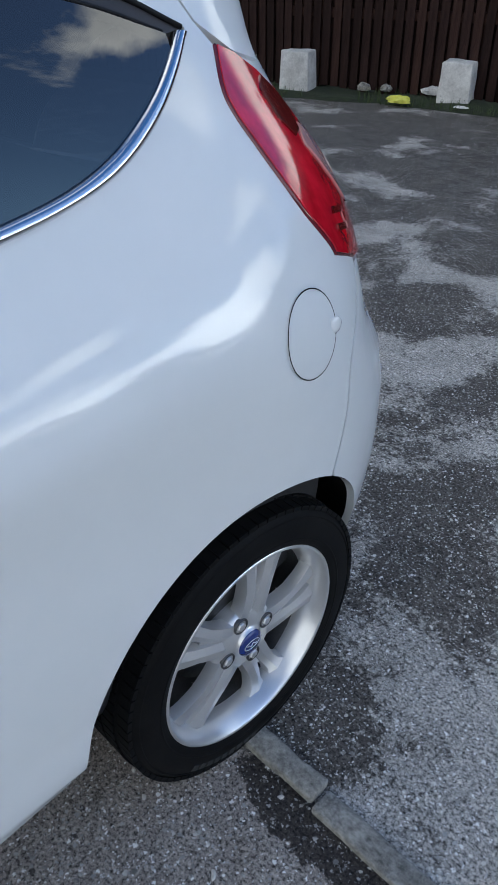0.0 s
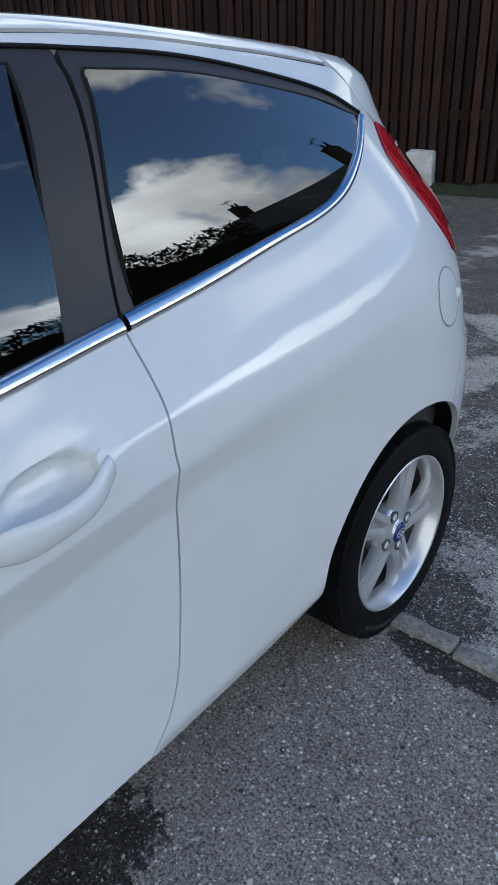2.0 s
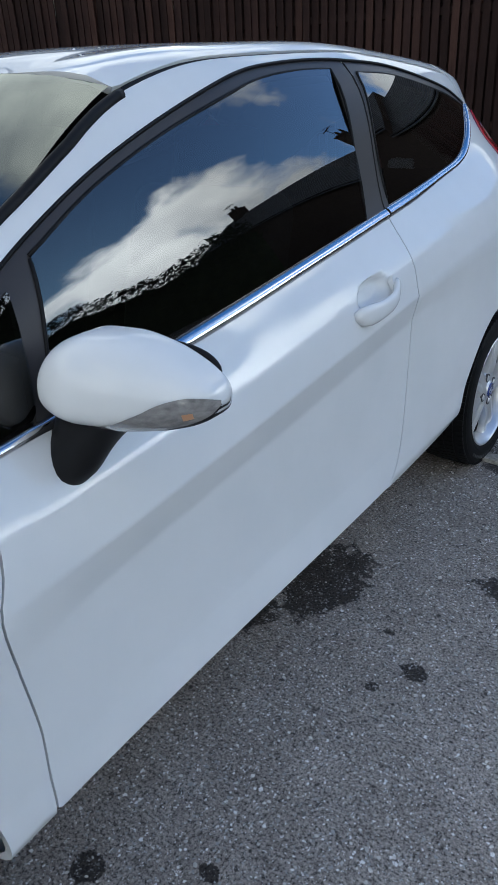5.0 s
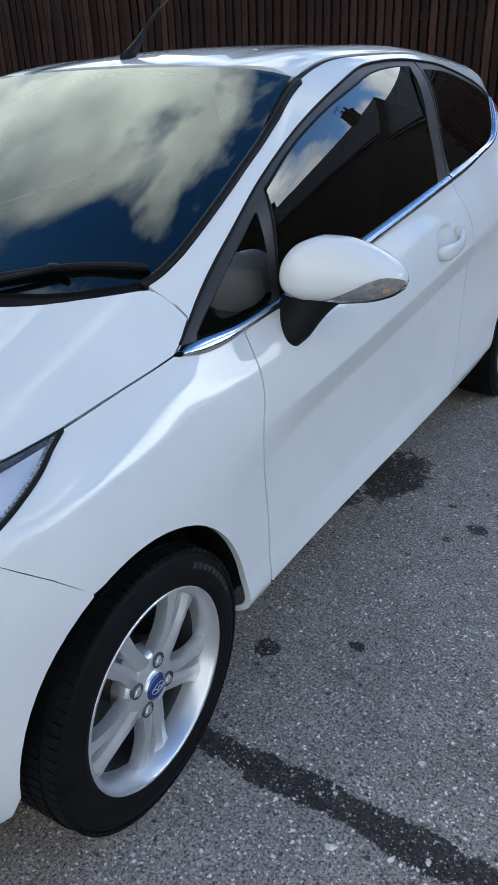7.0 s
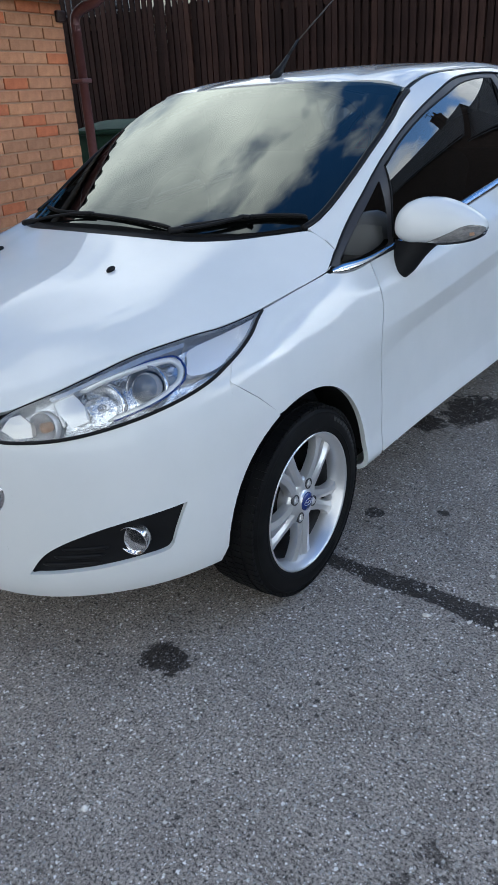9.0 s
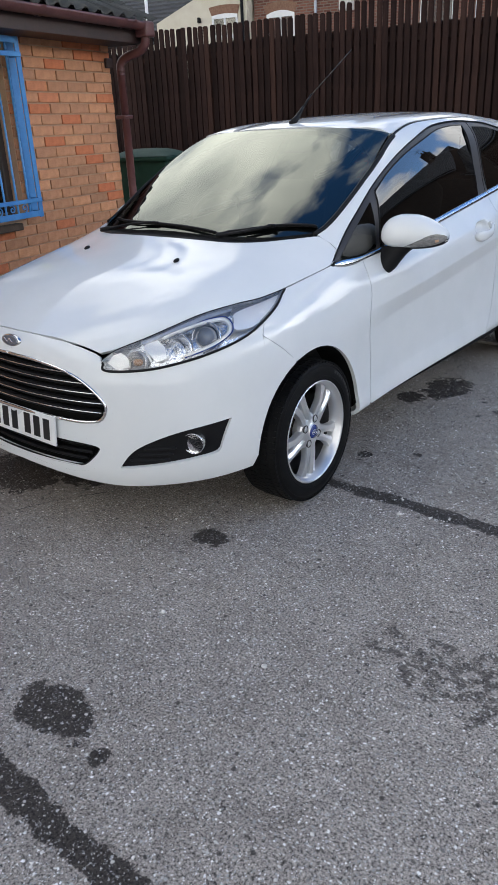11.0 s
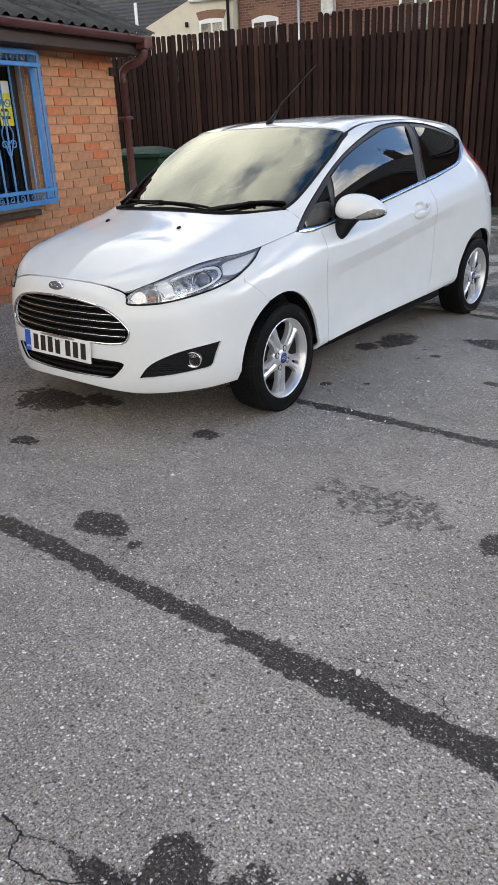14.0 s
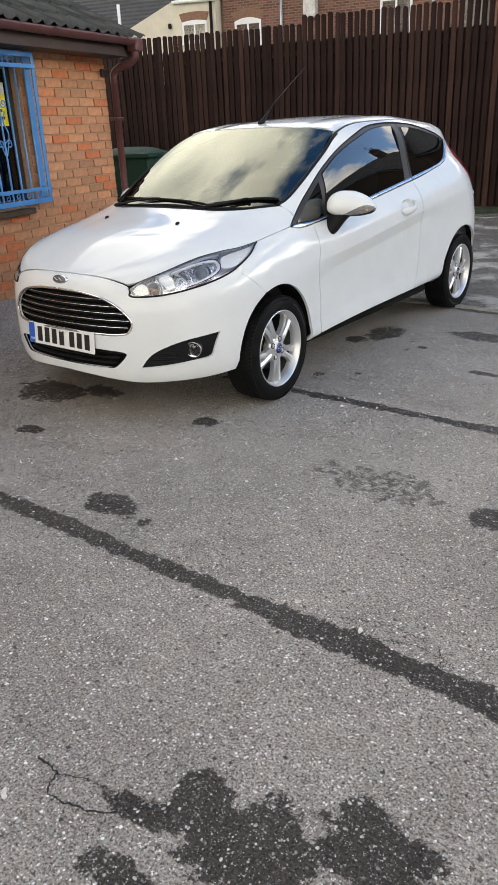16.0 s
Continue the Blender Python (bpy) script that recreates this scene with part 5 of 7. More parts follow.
        me.set_sharp_from_angle(angle=math.radians(16))
        part("spoke", me, ALLOY, wheel)
    bm = bmesh.new()
    lathe(bm, [(0.020, 0.076), (0.050, 0.074), (0.0595, 0.069), (0.0640, 0.058), (0.0655, 0.036), (0.070, 0.031), (0.074, 0.029)], 48)
    part("hub", outward(bm), ALLOY, wheel)
    bm = bmesh.new()
    lathe(bm, [(0.070, 0.0285), (0.0765, 0.0275), (0.0785, 0.020), (0.079, 0.0005)], 40)
    cap = part("hub_cap", outward(bm), BLUE, wheel, "blue enamel hub cap")
    bm = bmesh.new()
    a = np.linspace(0, 2 * np.pi, 41)
    tube(bm, np.stack([np.full(41, 0.079), 0.0185 * np.cos(a), 0.0095 * np.sin(a)], 1), 0.0008, 6, False)
    tube(bm, np.stack([np.full(15, 0.0795), np.linspace(-0.012, 0.012, 15), 0.003 * np.sin(np.linspace(-0.012, 0.012, 15) * 500)], 1), 0.0009, 6)
    part("cap_mark", outward(bm), ALLOY, cap)
    for i in range(4):
        a = turn + math.radians(15) + i * math.pi / 2
        bm = bmesh.new()
        lathe(bm, [(0.050, 0.0165), (0.066, 0.0165), (0.067, 0.014), (0.060, 0.0125), (0.058, 0.0005)], 20)
        bmesh.ops.translate(bm, verts=bm.verts[:], vec=(0.0015, 0.052 * math.cos(a), 0.052 * math.sin(a)))
        seat_ = part("bolt_seat", outward(bm), ALLOY_SHADED, wheel)
        bm = bmesh.new()
        lathe(bm, [(0.050, 0.0098), (0.068, 0.0098), (0.0705, 0.0082), (0.071, 0.0005)], 6)
        bmesh.ops.translate(bm, verts=bm.verts[:], vec=(0, 0.052 * math.cos(a), 0.052 * math.sin(a)))
        part("wheel_bolt", outward(bm), ALLOY, seat_, shade=False)
    bm = bmesh.new()
    lathe(bm, [(-0.02, 0.04), (-0.02, 0.128), (-0.006, 0.128), (-0.006, 0.075), (0.018, 0.070), (0.018, 0.001)], 48)
    part("brake_disc", outward(bm), STEEL, wheel, "grey brake disc")
    bm = lathe(bmesh.new(), [(-0.030, 0.02), (-0.032, 0.12), (-0.045, 0.150)], 48)
    part("brake_backplate", outward(bm), GAP, wheel)
    bm = block((-0.055, 0.06, 0.05), (0.012, 0.135, 0.125), 0.012, 2)
    part("brake_caliper", bm, GAP, wheel)
    return wheel


for y, turn in ((0.0, math.radians(48)), (2.489, math.radians(2))):
    w = make_wheel(turn, math.radians(-70 if y == 0.0 else 140))
    steer = 2.5 if y == 0.0 else 0.0
    w.parent, w.matrix_basis = car, pose(0.747, y, 0.288, 0, 0, steer)
    w2 = copy_thing(w, pose(-0.747, y, 0.288, 0, 0, 180 + steer))
    w2.parent = car

# arch linings and the dark floor
for k in (1, -1):
    for (cy, ry, rz) in (FRONT_ARCH, REAR_ARCH):
        a = np.radians(np.linspace(6, 174, 40))
        bm = bmesh.new()
        edge_x = [float(skin(cy + ry * math.cos(t), by_z(cy + ry * math.cos(t), 0.29 + rz * math.sin(t)))[0]) for t in a]
        rows = [[(k * min(x, ex - 0.016), cy + (ry + e) * math.cos(t), 0.29 + (rz + e) * math.sin(t)) for t, ex in zip(a, edge_x)] for x, e in ((0.84, 0.002), (0.79, 0.006), (0.60, 0.02), (0.50, 0.02))]
        grid_faces(bm, np.array(rows))
        rows = [[(k * 0.50, cy + r * (ry + 0.02) * math.cos(t), 0.29 + r * (rz + 0.02) * math.sin(t)) for t in a] for r in (0.02, 1.0)]
        grid_faces(bm, np.array(rows))
        part("arch_lining", bm, GAP, car)
bm = bmesh.new()
box(bm, (-0.74, 0.36, 0.20), (0.74, 2.08, 0.26), 0.02)
box(bm, (-0.5, -0.70, 0.25), (0.5, 3.05, 0.34), 0.02)
box(bm, (-0.56, -0.52, 0.33), (0.56, -0.33, 0.36), 0.02)
part("underbody", bm, GAP, car)

# cabin: lining, dashboard, seats
CLOTH = mottled("seat_cloth", (0.02, 0.021, 0.022), (0.035, 0.036, 0.038), 30, 0.9, fine=300)
DASH = mottled("dash_plastic", (0.022, 0.022, 0.023), (0.03, 0.03, 0.032), 20, 0.6, fine=400)
bm = bmesh.new()
Y, S = np.meshgrid(np.linspace(0.36, 2.72, 60), np.linspace(1.0, 5.9, 20), indexing="ij")
for sg in (1, -1):
    p = skin(Y, S) * (sg, 1, 1)
    p[..., 0] -= sg * 0.06
    grid_faces(bm, p)
part("door_lining", bm, DASH, car)
bm = bmesh.new()
Y, S = np.meshgrid(np.linspace(1.02, 2.75, 40), np.linspace(8.2, 11.8, 24), indexing="ij")
p = skin(Y, S)
p[..., 2] -= 0.03
grid_faces(bm, p)
part("headlining", bm, mottled("headlining", (0.30, 0.30, 0.29), (0.34, 0.34, 0.33), 20, 0.95), car)
bm = bmesh.new()
box(bm, (-0.70, 0.30, 0.26), (0.70, 2.9, 0.30))
box(bm, (-0.68, 2.62, 0.30), (0.68, 2.66, 1.0), 0.01)
part("cabin_floor", bm, GAP, car)
bm = bmesh.new()
sec = [(0.16, 0.90), (0.30, 0.965), (0.55, 0.985), (0.70, 0.95), (0.74, 0.86), (0.70, 0.60), (0.60, 0.45), (0.16, 0.45)]
rows = [[(x, y, z - 0.012 * (x / 0.68) ** 2) for y, z in smooth(sec, 30, True)] for x in np.linspace(-0.68, 0.68, 21)]
vs = grid_faces(bm, np.array(rows), True)
bm.faces.new(vs[0][::-1])
bm.faces.new(vs[-1])
part("dashboard", outward(bm), DASH, car, "dark grey dashboard")


def seat_parts(x, y):
    def slab(name, size, at, tilt):
        bm = block([-v / 2 for v in size], [v / 2 for v in size], min(size) * 0.4, 4)
        bmesh.ops.transform(bm, matrix=pose(*at, tilt, 0, 0), verts=bm.verts[:])
        return part(name, bm, CLOTH, car, "dark cloth seat")
    slab("seat_cushion", (0.50, 0.52, 0.16), (x, y, 0.50), 8)
    slab("seat_back", (0.48, 0.15, 0.62), (x, y + 0.30, 0.82), -16)
    slab("head_rest", (0.26, 0.10, 0.18), (x, y + 0.41, 1.17), -12)


seat_parts(0.36, 1.12)
seat_parts(-0.36, 1.12)
bm = block((-0.62, -0.07, 0.45), (0.62, 0.07, 1.06), 0.05, 3)
bmesh.ops.transform(bm, matrix=pose(0, 2.36, 0, -10, 0, 0), verts=bm.verts[:])
part("rear_seat_back", bm, CLOTH, car, "dark cloth rear bench")
bm = bmesh.new()
a = np.linspace(0, 2 * np.pi, 49)
tube(bm, np.stack([-0.37 + 0.185 * np.cos(a), 0.80 + 0.07 * np.sin(a), 0.93 + 0.17 * np.sin(a)], 1), 0.015, 8, False)
box(bm, (-0.53, 0.78, 0.915), (-0.21, 0.81, 0.945), 0.01)
part("steering_wheel", bm, DASH, car, "black steering wheel")

# ---- the yard ----
def tarmac_material():
    """Worn tarmac with pale chips, damp seams and stains; darker and dustier past the edging stones."""
    m = material("tarmac", (0.12, 0.12, 0.12), 0.75, spec=0.2)
    n, l = m.node_tree.nodes, m.node_tree.links
    co = n.new("ShaderNodeTexCoord")
    sep = n.new("ShaderNodeSeparateXYZ")
    l.new(co.outputs["Object"], sep.inputs["Vector"])
    x, y = sep.outputs["X"], sep.outputs["Y"]
    wobble, fuzz = noise_node(m, 2.6, 3, 0.6), noise_node(m, 13, 7, 0.72)
    shake = math_node(m, "ADD", math_node(m, "MULTIPLY", math_node(m, "SUBTRACT", wobble, 0.5), 1.9), math_node(m, "MULTIPLY", math_node(m, "SUBTRACT", fuzz, 0.5), 2.6))

    def blot(cx, cy, rx, ry):
        """How deep a place lies in an uneven round stain."""
        dx, dy = math_node(m, "DIVIDE", math_node(m, "SUBTRACT", x, cx), rx), math_node(m, "DIVIDE", math_node(m, "SUBTRACT", y, cy), ry)
        r = math_node(m, "SQRT", math_node(m, "ADD", math_node(m, "MULTIPLY", dx, dx), math_node(m, "MULTIPLY", dy, dy)), 0)
        return math_node(m, "ADD", math_node(m, "SUBTRACT", 1.0, r), shake)

    def band(cy, half, x0, x1):
        """How deep a place lies in an uneven seam across the yard."""
        r = math_node(m, "DIVIDE", math_node(m, "ABSOLUTE", math_node(m, "SUBTRACT", y, cy), 0), half)
        inside = math_node(m, "MULTIPLY", math_node(m, "GREATER_THAN", x, x0), math_node(m, "LESS_THAN", x, x1))
        return math_node(m, "MULTIPLY", math_node(m, "ADD", math_node(m, "SUBTRACT", 1.0, r), shake), inside)

    wet = band(-1.63, 0.050, -9.0, 9.0)
    for extra in (band(0.150, 0.042, 0.3, 2.9), blot(0.72, 1.50, 0.14, 0.19), blot(0.60, 1.28, 0.08, 0.07), blot(0.95, -1.40, 0.15, 0.08), blot(1.17, -1.44, 0.03, 0.03),
                  blot(2.34, -2.34, 0.15, 0.12), blot(2.19, -2.28, 0.08, 0.10), blot(2.26, -2.33, 0.10, 0.09), blot(2.17, -2.37, 0.07, 0.04), blot(2.42, -2.40, 0.10, 0.09), blot(2.10, -2.40, 0.10, 0.035), blot(2.61, -2.18, 0.14, 0.10), blot(2.52, -2.13, 0.06, 0.07), blot(2.18, -2.54, 0.12, 0.055),
                  blot(-0.42, -0.60, 0.30, 0.17), blot(-0.15, -0.45, 0.16, 0.10), blot(-0.04, -1.06, 0.10, 0.05), blot(2.30, -0.70, 0.10, 0.08), blot(1.63, 0.96, 0.13, 0.045), blot(1.33, 1.73, 0.20, 0.09),
                  blot(0.775, 0.47, 0.040, 0.032), blot(0.985, 0.60, 0.024, 0.02), blot(0.70, -0.50, 0.08, 0.06), blot(0.97, 1.40, 0.028, 0.022), blot(1.16, 2.43, 0.35, 0.05), blot(1.08, 1.30, 0.035, 0.030), blot(1.02, 1.20, 0.022, 0.020)):
        wet = math_node(m, "MAXIMUM", wet, extra)
    patchy = math_node(m, "MULTIPLY", math_node(m, "SUBTRACT", noise_node(m, 26, 6, 0.7), 0.5), 2.0)
    stain = math_node(m, "MINIMUM", blot(1.82, -0.66, 0.26, 0.13), math_node(m, "MINIMUM", math_node(m, "ADD", patchy, 0.08), 0.105))
    wet_mask = ramp_node(m, math_node(m, "MAXIMUM", wet, stain), [(0.03, (0, 0, 0)), (0.13, (1, 1, 1))])
    beyond = ramp_node(m, math_node(m, "SUBTRACT", y, 2.0), [(0.44, (0, 0, 0)), (0.50, (1, 1, 1))])
    # base tones
    big, mid = noise_node(m, 0.7, 4, 0.6), noise_node(m, 7, 5, 0.65)
    tone = math_node(m, "ADD", math_node(m, "MULTIPLY", big, 0.55), math_node(m, "MULTIPLY", mid, 0.45))
    dry = ramp_node(m, tone, [(0.34, (0.212, 0.190, 0.172)), (0.66, (0.375, 0.342, 0.314))])
    dust = math_node(m, "ADD", noise_node(m, 1.9, 6, 0.62), math_node(m, "MULTIPLY", math_node(m, "SUBTRACT", noise_node(m, 60, 4, 0.7), 0.5), 0.35))
    near_dust = ramp_node(m, math_node(m, "MULTIPLY", math_node(m, "SUBTRACT", y, 2.0), 0.1), [(0.20, (1, 1, 1)), (0.46, (0.0, 0.0, 0.0))])
    dust = math_node(m, "SUBTRACT", dust, math_node(m, "MULTIPLY", math_node(m, "SUBTRACT", 1.0, near_dust), 0.09))
    far = mix_node(m, ramp_node(m, dust, [(0.477, (0, 0, 0)), (0.530, (1, 1, 1))]), ramp_node(m, mid, [(0.3, (0.070, 0.064, 0.058)), (0.7, (0.135, 0.124, 0.113))]), ramp_node(m, mid, [(0.3, (0.31, 0.295, 0.275)), (0.7, (0.51, 0.49, 0.46))]))
    base = mix_node(m, beyond, dry, far)
    damp = mix_node(m, 1.0, base, (0.175, 0.167, 0.163), "MULTIPLY")
    base = mix_node(m, wet_mask, base, damp)
    # dark pits, then stone chips of several sizes
    fine_grain = noise_node(m, 420, 2, 0.6)
    pits = ramp_node(m, noise_node(m, 140, 5, 0.8), [(0.39, (0.10, 0.10, 0.10)), (0.47, (0.80, 0.785, 0.765)), (0.64, (1.75, 1.71, 1.65))])
    base = mix_node(m, 1.0, base, pits, "MULTIPLY")
    clots = ramp_node(m, noise_node(m, 42, 4, 0.75), [(0.32, (0.36, 0.36, 0.36)), (0.43, (0.97, 0.97, 0.97)), (0.7, (1.3, 1.3, 1.28))])
    base = mix_node(m, 1.0, base, clots, "MULTIPLY")
    dots, pick = n.new("ShaderNodeTexVoronoi"), n.new("ShaderNodeSeparateColor")
    dots.inputs["Scale"].default_value = 34.0
    l.new(co.outputs["Object"], dots.inputs["Vector"])
    l.new(dots.outputs["Color"], pick.inputs["Color"])
    size = math_node(m, "ADD", math_node(m, "MULTIPLY", pick.outputs["Blue"], 0.16), math_node(m, "MULTIPLY", math_node(m, "SUBTRACT", fine_grain, 0.5), 0.35))
    spot = math_node(m, "MULTIPLY", math_node(m, "GREATER_THAN", pick.outputs["Red"], 0.72), math_node(m, "LESS_THAN", dots.outputs["Distance"], math_node(m, "ADD", size, 0.06)))
    base = mix_node(m, math_node(m, "MULTIPLY", spot, 0.8), base, (0.035, 0.032, 0.030))
    chips = None
    dryness = math_node(m, "SUBTRACT", 0.88, math_node(m, "MULTIPLY", wet_mask, 0.5))
    warp, bent = n.new("ShaderNodeTexNoise"), n.new("ShaderNodeVectorMath")
    warp.inputs["Scale"].default_value, warp.inputs["Detail"].default_value = 260.0, 2.0
    bent.operation = "MULTIPLY_ADD"
    bent.inputs[1].default_value = (0.010, 0.010, 0.0)
    l.new(co.outputs["Object"], warp.inputs["Vector"])
    l.new(warp.outputs["Color"], bent.inputs[0])
    l.new(co.outputs["Object"], bent.inputs[2])
    for scale, keep, hi in ((210.0, 0.56, (0.92, 0.91, 0.88)), (140.0, 0.72, (1.0, 0.99, 0.96)), (90.0, 0.90, (1.0, 0.99, 0.96))):
        v = n.new("ShaderNodeTexVoronoi")
        v.inputs["Scale"].default_value = scale
        l.new(bent.outputs["Vector"], v.inputs["Vector"])
        pick = n.new("ShaderNodeSeparateColor")
        l.new(v.outputs["Color"], pick.inputs["Color"])
        shape = math_node(m, "ADD", v.outputs["Distance"], math_node(m, "MULTIPLY", math_node(m, "SUBTRACT", math_node(m, "ADD", pick.outputs["Green"], fine_grain), 0.75), 0.42))
        on = math_node(m, "MULTIPLY", math_node(m, "GREATER_THAN", pick.outputs["Red"], keep), math_node(m, "LESS_THAN", shape, 0.36))
        tint = mix_node(m, 1.0, hi, ramp_node(m, pick.outputs["Blue"], [(0.0, (0.30, 0.30, 0.30)), (1.0, (1, 1, 1))]), "MULTIPLY")
        base = mix_node(m, math_node(m, "MULTIPLY", on, dryness), base, tint)
        chips = on if chips is None else math_node(m, "MAXIMUM", chips, on)
    plug(m, "Base Color", base)
    plug(m, "Roughness", ramp_node(m, wet_mask, [(0.0, (0.82, 0.82, 0.82)), (1.0, (0.55, 0.55, 0.55))]))
    grain = noise_node(m, 130, 3, 0.7)
    height = math_node(m, "ADD", math_node(m, "ADD", math_node(m, "MULTIPLY", grain, 0.7), math_node(m, "MULTIPLY", mid, 0.5)), math_node(m, "MULTIPLY", chips, 0.35))
    bump(m, height, 0.8, 0.008)
    return m


TARMAC = tarmac_material()


def ground_height(x, y):
    """The yard is level under the car and rises a little towards the brick building."""
    t = np.clip((-1.2 - x - 0.2 * (y - 1.7)) / 1.2, 0, 1)
    near = np.clip((5.5 - y) / 2.0, 0, 1)
    return 0.15 * t * t * (3 - 2 * t) * near


edges = np.r_[-400, -120, -50, -20, np.arange(-12, 12.01, 0.4), 20, 50, 120, 400]
gx, gy = np.meshgrid(edges, edges, indexing="ij")
bm = bmesh.new()
grid_faces(bm, np.stack([gx, gy, ground_height(gx, gy)], -1))
tagged(part("ground", outward(bm), TARMAC), "worn grey tarmac with damp seams and pale chips", "ground", kind="structure")

# loose chippings on the tarmac
STONE = mottled("pale_stone", (0.34, 0.33, 0.31), (0.62, 0.60, 0.57), 90, 0.8)
isle = STONE.node_tree.nodes.new("ShaderNodeNewGeometry")
src = STONE.node_tree.nodes["Principled BSDF"].inputs["Base Color"].links[0].from_socket
plug(STONE, "Base Color", mix_node(STONE, 1.0, src, ramp_node(STONE, isle.outputs["Random Per Island"], [(0.0, (0.35, 0.34, 0.33)), (0.5, (1.0, 0.99, 0.96)), (1.0, (1.45, 1.44, 1.40))]), "MULTIPLY"))
rng = random.Random(5)


def chip_sheet(n, seed):
    """Many small uneven stones, half sunk in the tarmac."""
    rs = np.random.RandomState(seed)
    x, y = rs.uniform(-1.2, 3.6, n), rs.uniform(-3.2, 3.4, n)
    free = ~((np.abs(x) < 0.65) & (y > -0.6) & (y < 2.9))
    x, y = x[free], y[free]
    r = 0.0015 + 0.0040 * rs.uniform(0, 1, len(x)) ** 3.5
    form = np.array(((1.2, 0, 0), (0.3, 0.9, 0.1), (-0.8, 0.7, 0), (-1.1, -0.3, 0.1), (-0.1, -0.9, 0), (0.8, -0.7, 0.1), (0.1, 0.1, 0.62)))
    v = form[None] * r[:, None, None] * rs.uniform(0.6, 1.3, (len(x), 7, 3))
    a = rs.uniform(0, 6.28, len(x))
    c, d = np.cos(a)[:, None], np.sin(a)[:, None]
    v = np.stack([v[..., 0] * c - v[..., 1] * d + x[:, None], v[..., 0] * d + v[..., 1] * c + y[:, None], v[..., 2] + 0.0002 + ground_height(x, y)[:, None]], -1)
    f = np.array([(i, (i + 1) % 6, 6) for i in range(6)])[None] + 7 * np.arange(len(x))[:, None, None]
    me = bpy.data.meshes.new("chippings")
    me.from_pydata(v.reshape(-1, 3).tolist(), [], f.reshape(-1, 3).tolist())
    me.materials.append(STONE)
    return me


bm = chip_sheet(46000, 5)
tagged(part("chippings", bm, STONE, shade=False), "loose pale stone chippings on the tarmac", "gravel", kind="stuff")
for i, (x, y, r) in enumerate(((1.268, 0.34, 0.010), (1.187, 0.059, 0.013), (1.30, 0.10, 0.011), (1.36, 0.13, 0.008), (1.14, 0.17, 0.008), (1.961, -1.54, 0.012), (2.051, -1.287, 0.008), (2.20, -1.56, 0.012), (1.806, -2.547, 0.016), (1.30, -0.94, 0.010), (0.877, -0.933, 0.011), (0.986, 1.697, 0.010), (0.966, 2.249, 0.010))):
    bm = bmesh.new()
    bmesh.ops.create_icosphere(bm, subdivisions=2, radius=r * 0.72, matrix=pose(x, y, r * 0.15, 0, 0, 40 * i) @ Matrix.Diagonal((1.25, 0.8, 0.5, 1)))
    for v in bm.verts:
        v.co += Vector(noise.noise_vector(v.co * 60)) * r * 0.55
    tagged(part("pebble", bm, STONE, shade=False), "small pale stone lying on the tarmac", "stone", "stones on the tarmac")

# fine cracks
CRACK = material("crack_dark", (0.02, 0.02, 0.02), 0.9)


def crack(points, wide, seed):
    rr = random.Random(seed)
    p = smooth([(a, b) for a, b in points], 46)
    p = p + np.array([(rr.uniform(-1, 1) * 0.005, rr.uniform(-1, 1) * 0.005) for _ in p])
    d = np.gradient(p, axis=0)
    d = np.stack([-d[:, 1], d[:, 0]], 1) / (np.linalg.norm(d, axis=1)[:, None] + 1e-9)
    w = np.array([wide * rr.uniform(0.15, 0.7) for _ in p])[:, None] / 2
    w[0] = w[-1] = 0.0004
    bm = bmesh.new()
    z = ground_height(p[:, 0], p[:, 1])[:, None] + 0.004
    grid_faces(bm, np.stack([np.hstack([p + d * w, z]), np.hstack([p - d * w, z])], 1))
    tagged(part("crack", outward(bm), CRACK, shade=False), "thin dark crack in the tarmac", "crack", "cracks in the tarmac", kind="structure")


for i, (pts, w) in enumerate((([(1.78, -2.43), (1.86, -2.44), (1.88, -2.48), (2.02, -2.46), (2.10, -2.39), (2.16, -2.37)], 0.010), ([(1.86, -2.44), (1.93, -2.41), (1.99, -2.40)], 0.005), ([(-0.12, -0.82), (-0.02, -0.62), (0.10, -0.45)], 0.008),
                              ([(2.12, -1.54), (2.22, -1.50), (2.30, -1.49), (2.40, -1.50)], 0.005), ([(2.28, -1.56), (2.38, -1.53), (2.50, -1.56)], 0.005), ([(2.42, -1.50), (2.46, -1.56), (2.45, -1.62)], 0.006), ([(1.4, -1.63), (1.9, -1.62), (2.6, -1.66), (3.2, -1.63)], 0.004), ([(0.85, 0.14), (1.3, 0.13), (1.9, 0.12)], 0.004))):
    crack(pts, w, i)

# edging stones across the yard
CONCRETE = mottled("edging_concrete", (0.13, 0.125, 0.11), (0.44, 0.42, 0.375), 34, 0.95, strength=0.9, dist=0.006, fine=140)
kerb = tagged(thing("kerb", "row of worn concrete edging stones flush with tarmac", "kerb"), kind="structure")
stone_meshes = []
for i in range(4):
    bm = block((0, -0.027, -0.10), (0.900, 0.027, 0.016), 0.006, 2)
    bmesh.ops.subdivide_edges(bm, edges=[e for e in bm.edges if e.calc_length() > 0.5], cuts=14)
    for v in bm.verts:
        v.co += Vector(noise.noise_vector(v.co * 14 + Vector((i * 7, 0, 0)))) * 0.0045
    stone_meshes.append(mesh_of(bm, "edging_stone", CONCRETE))
for i in range(-5, 6):
    s = part("edging_stone", stone_meshes[i % 4], CONCRETE, kerb)
    s.matrix_basis = pose(1.014 + 0.910 * i, 2.485 + 0.004 * ((i * 5) % 3 - 1), 0.002 * (i % 2), 0, 0, 0.4 * ((i * 7) % 3 - 1))

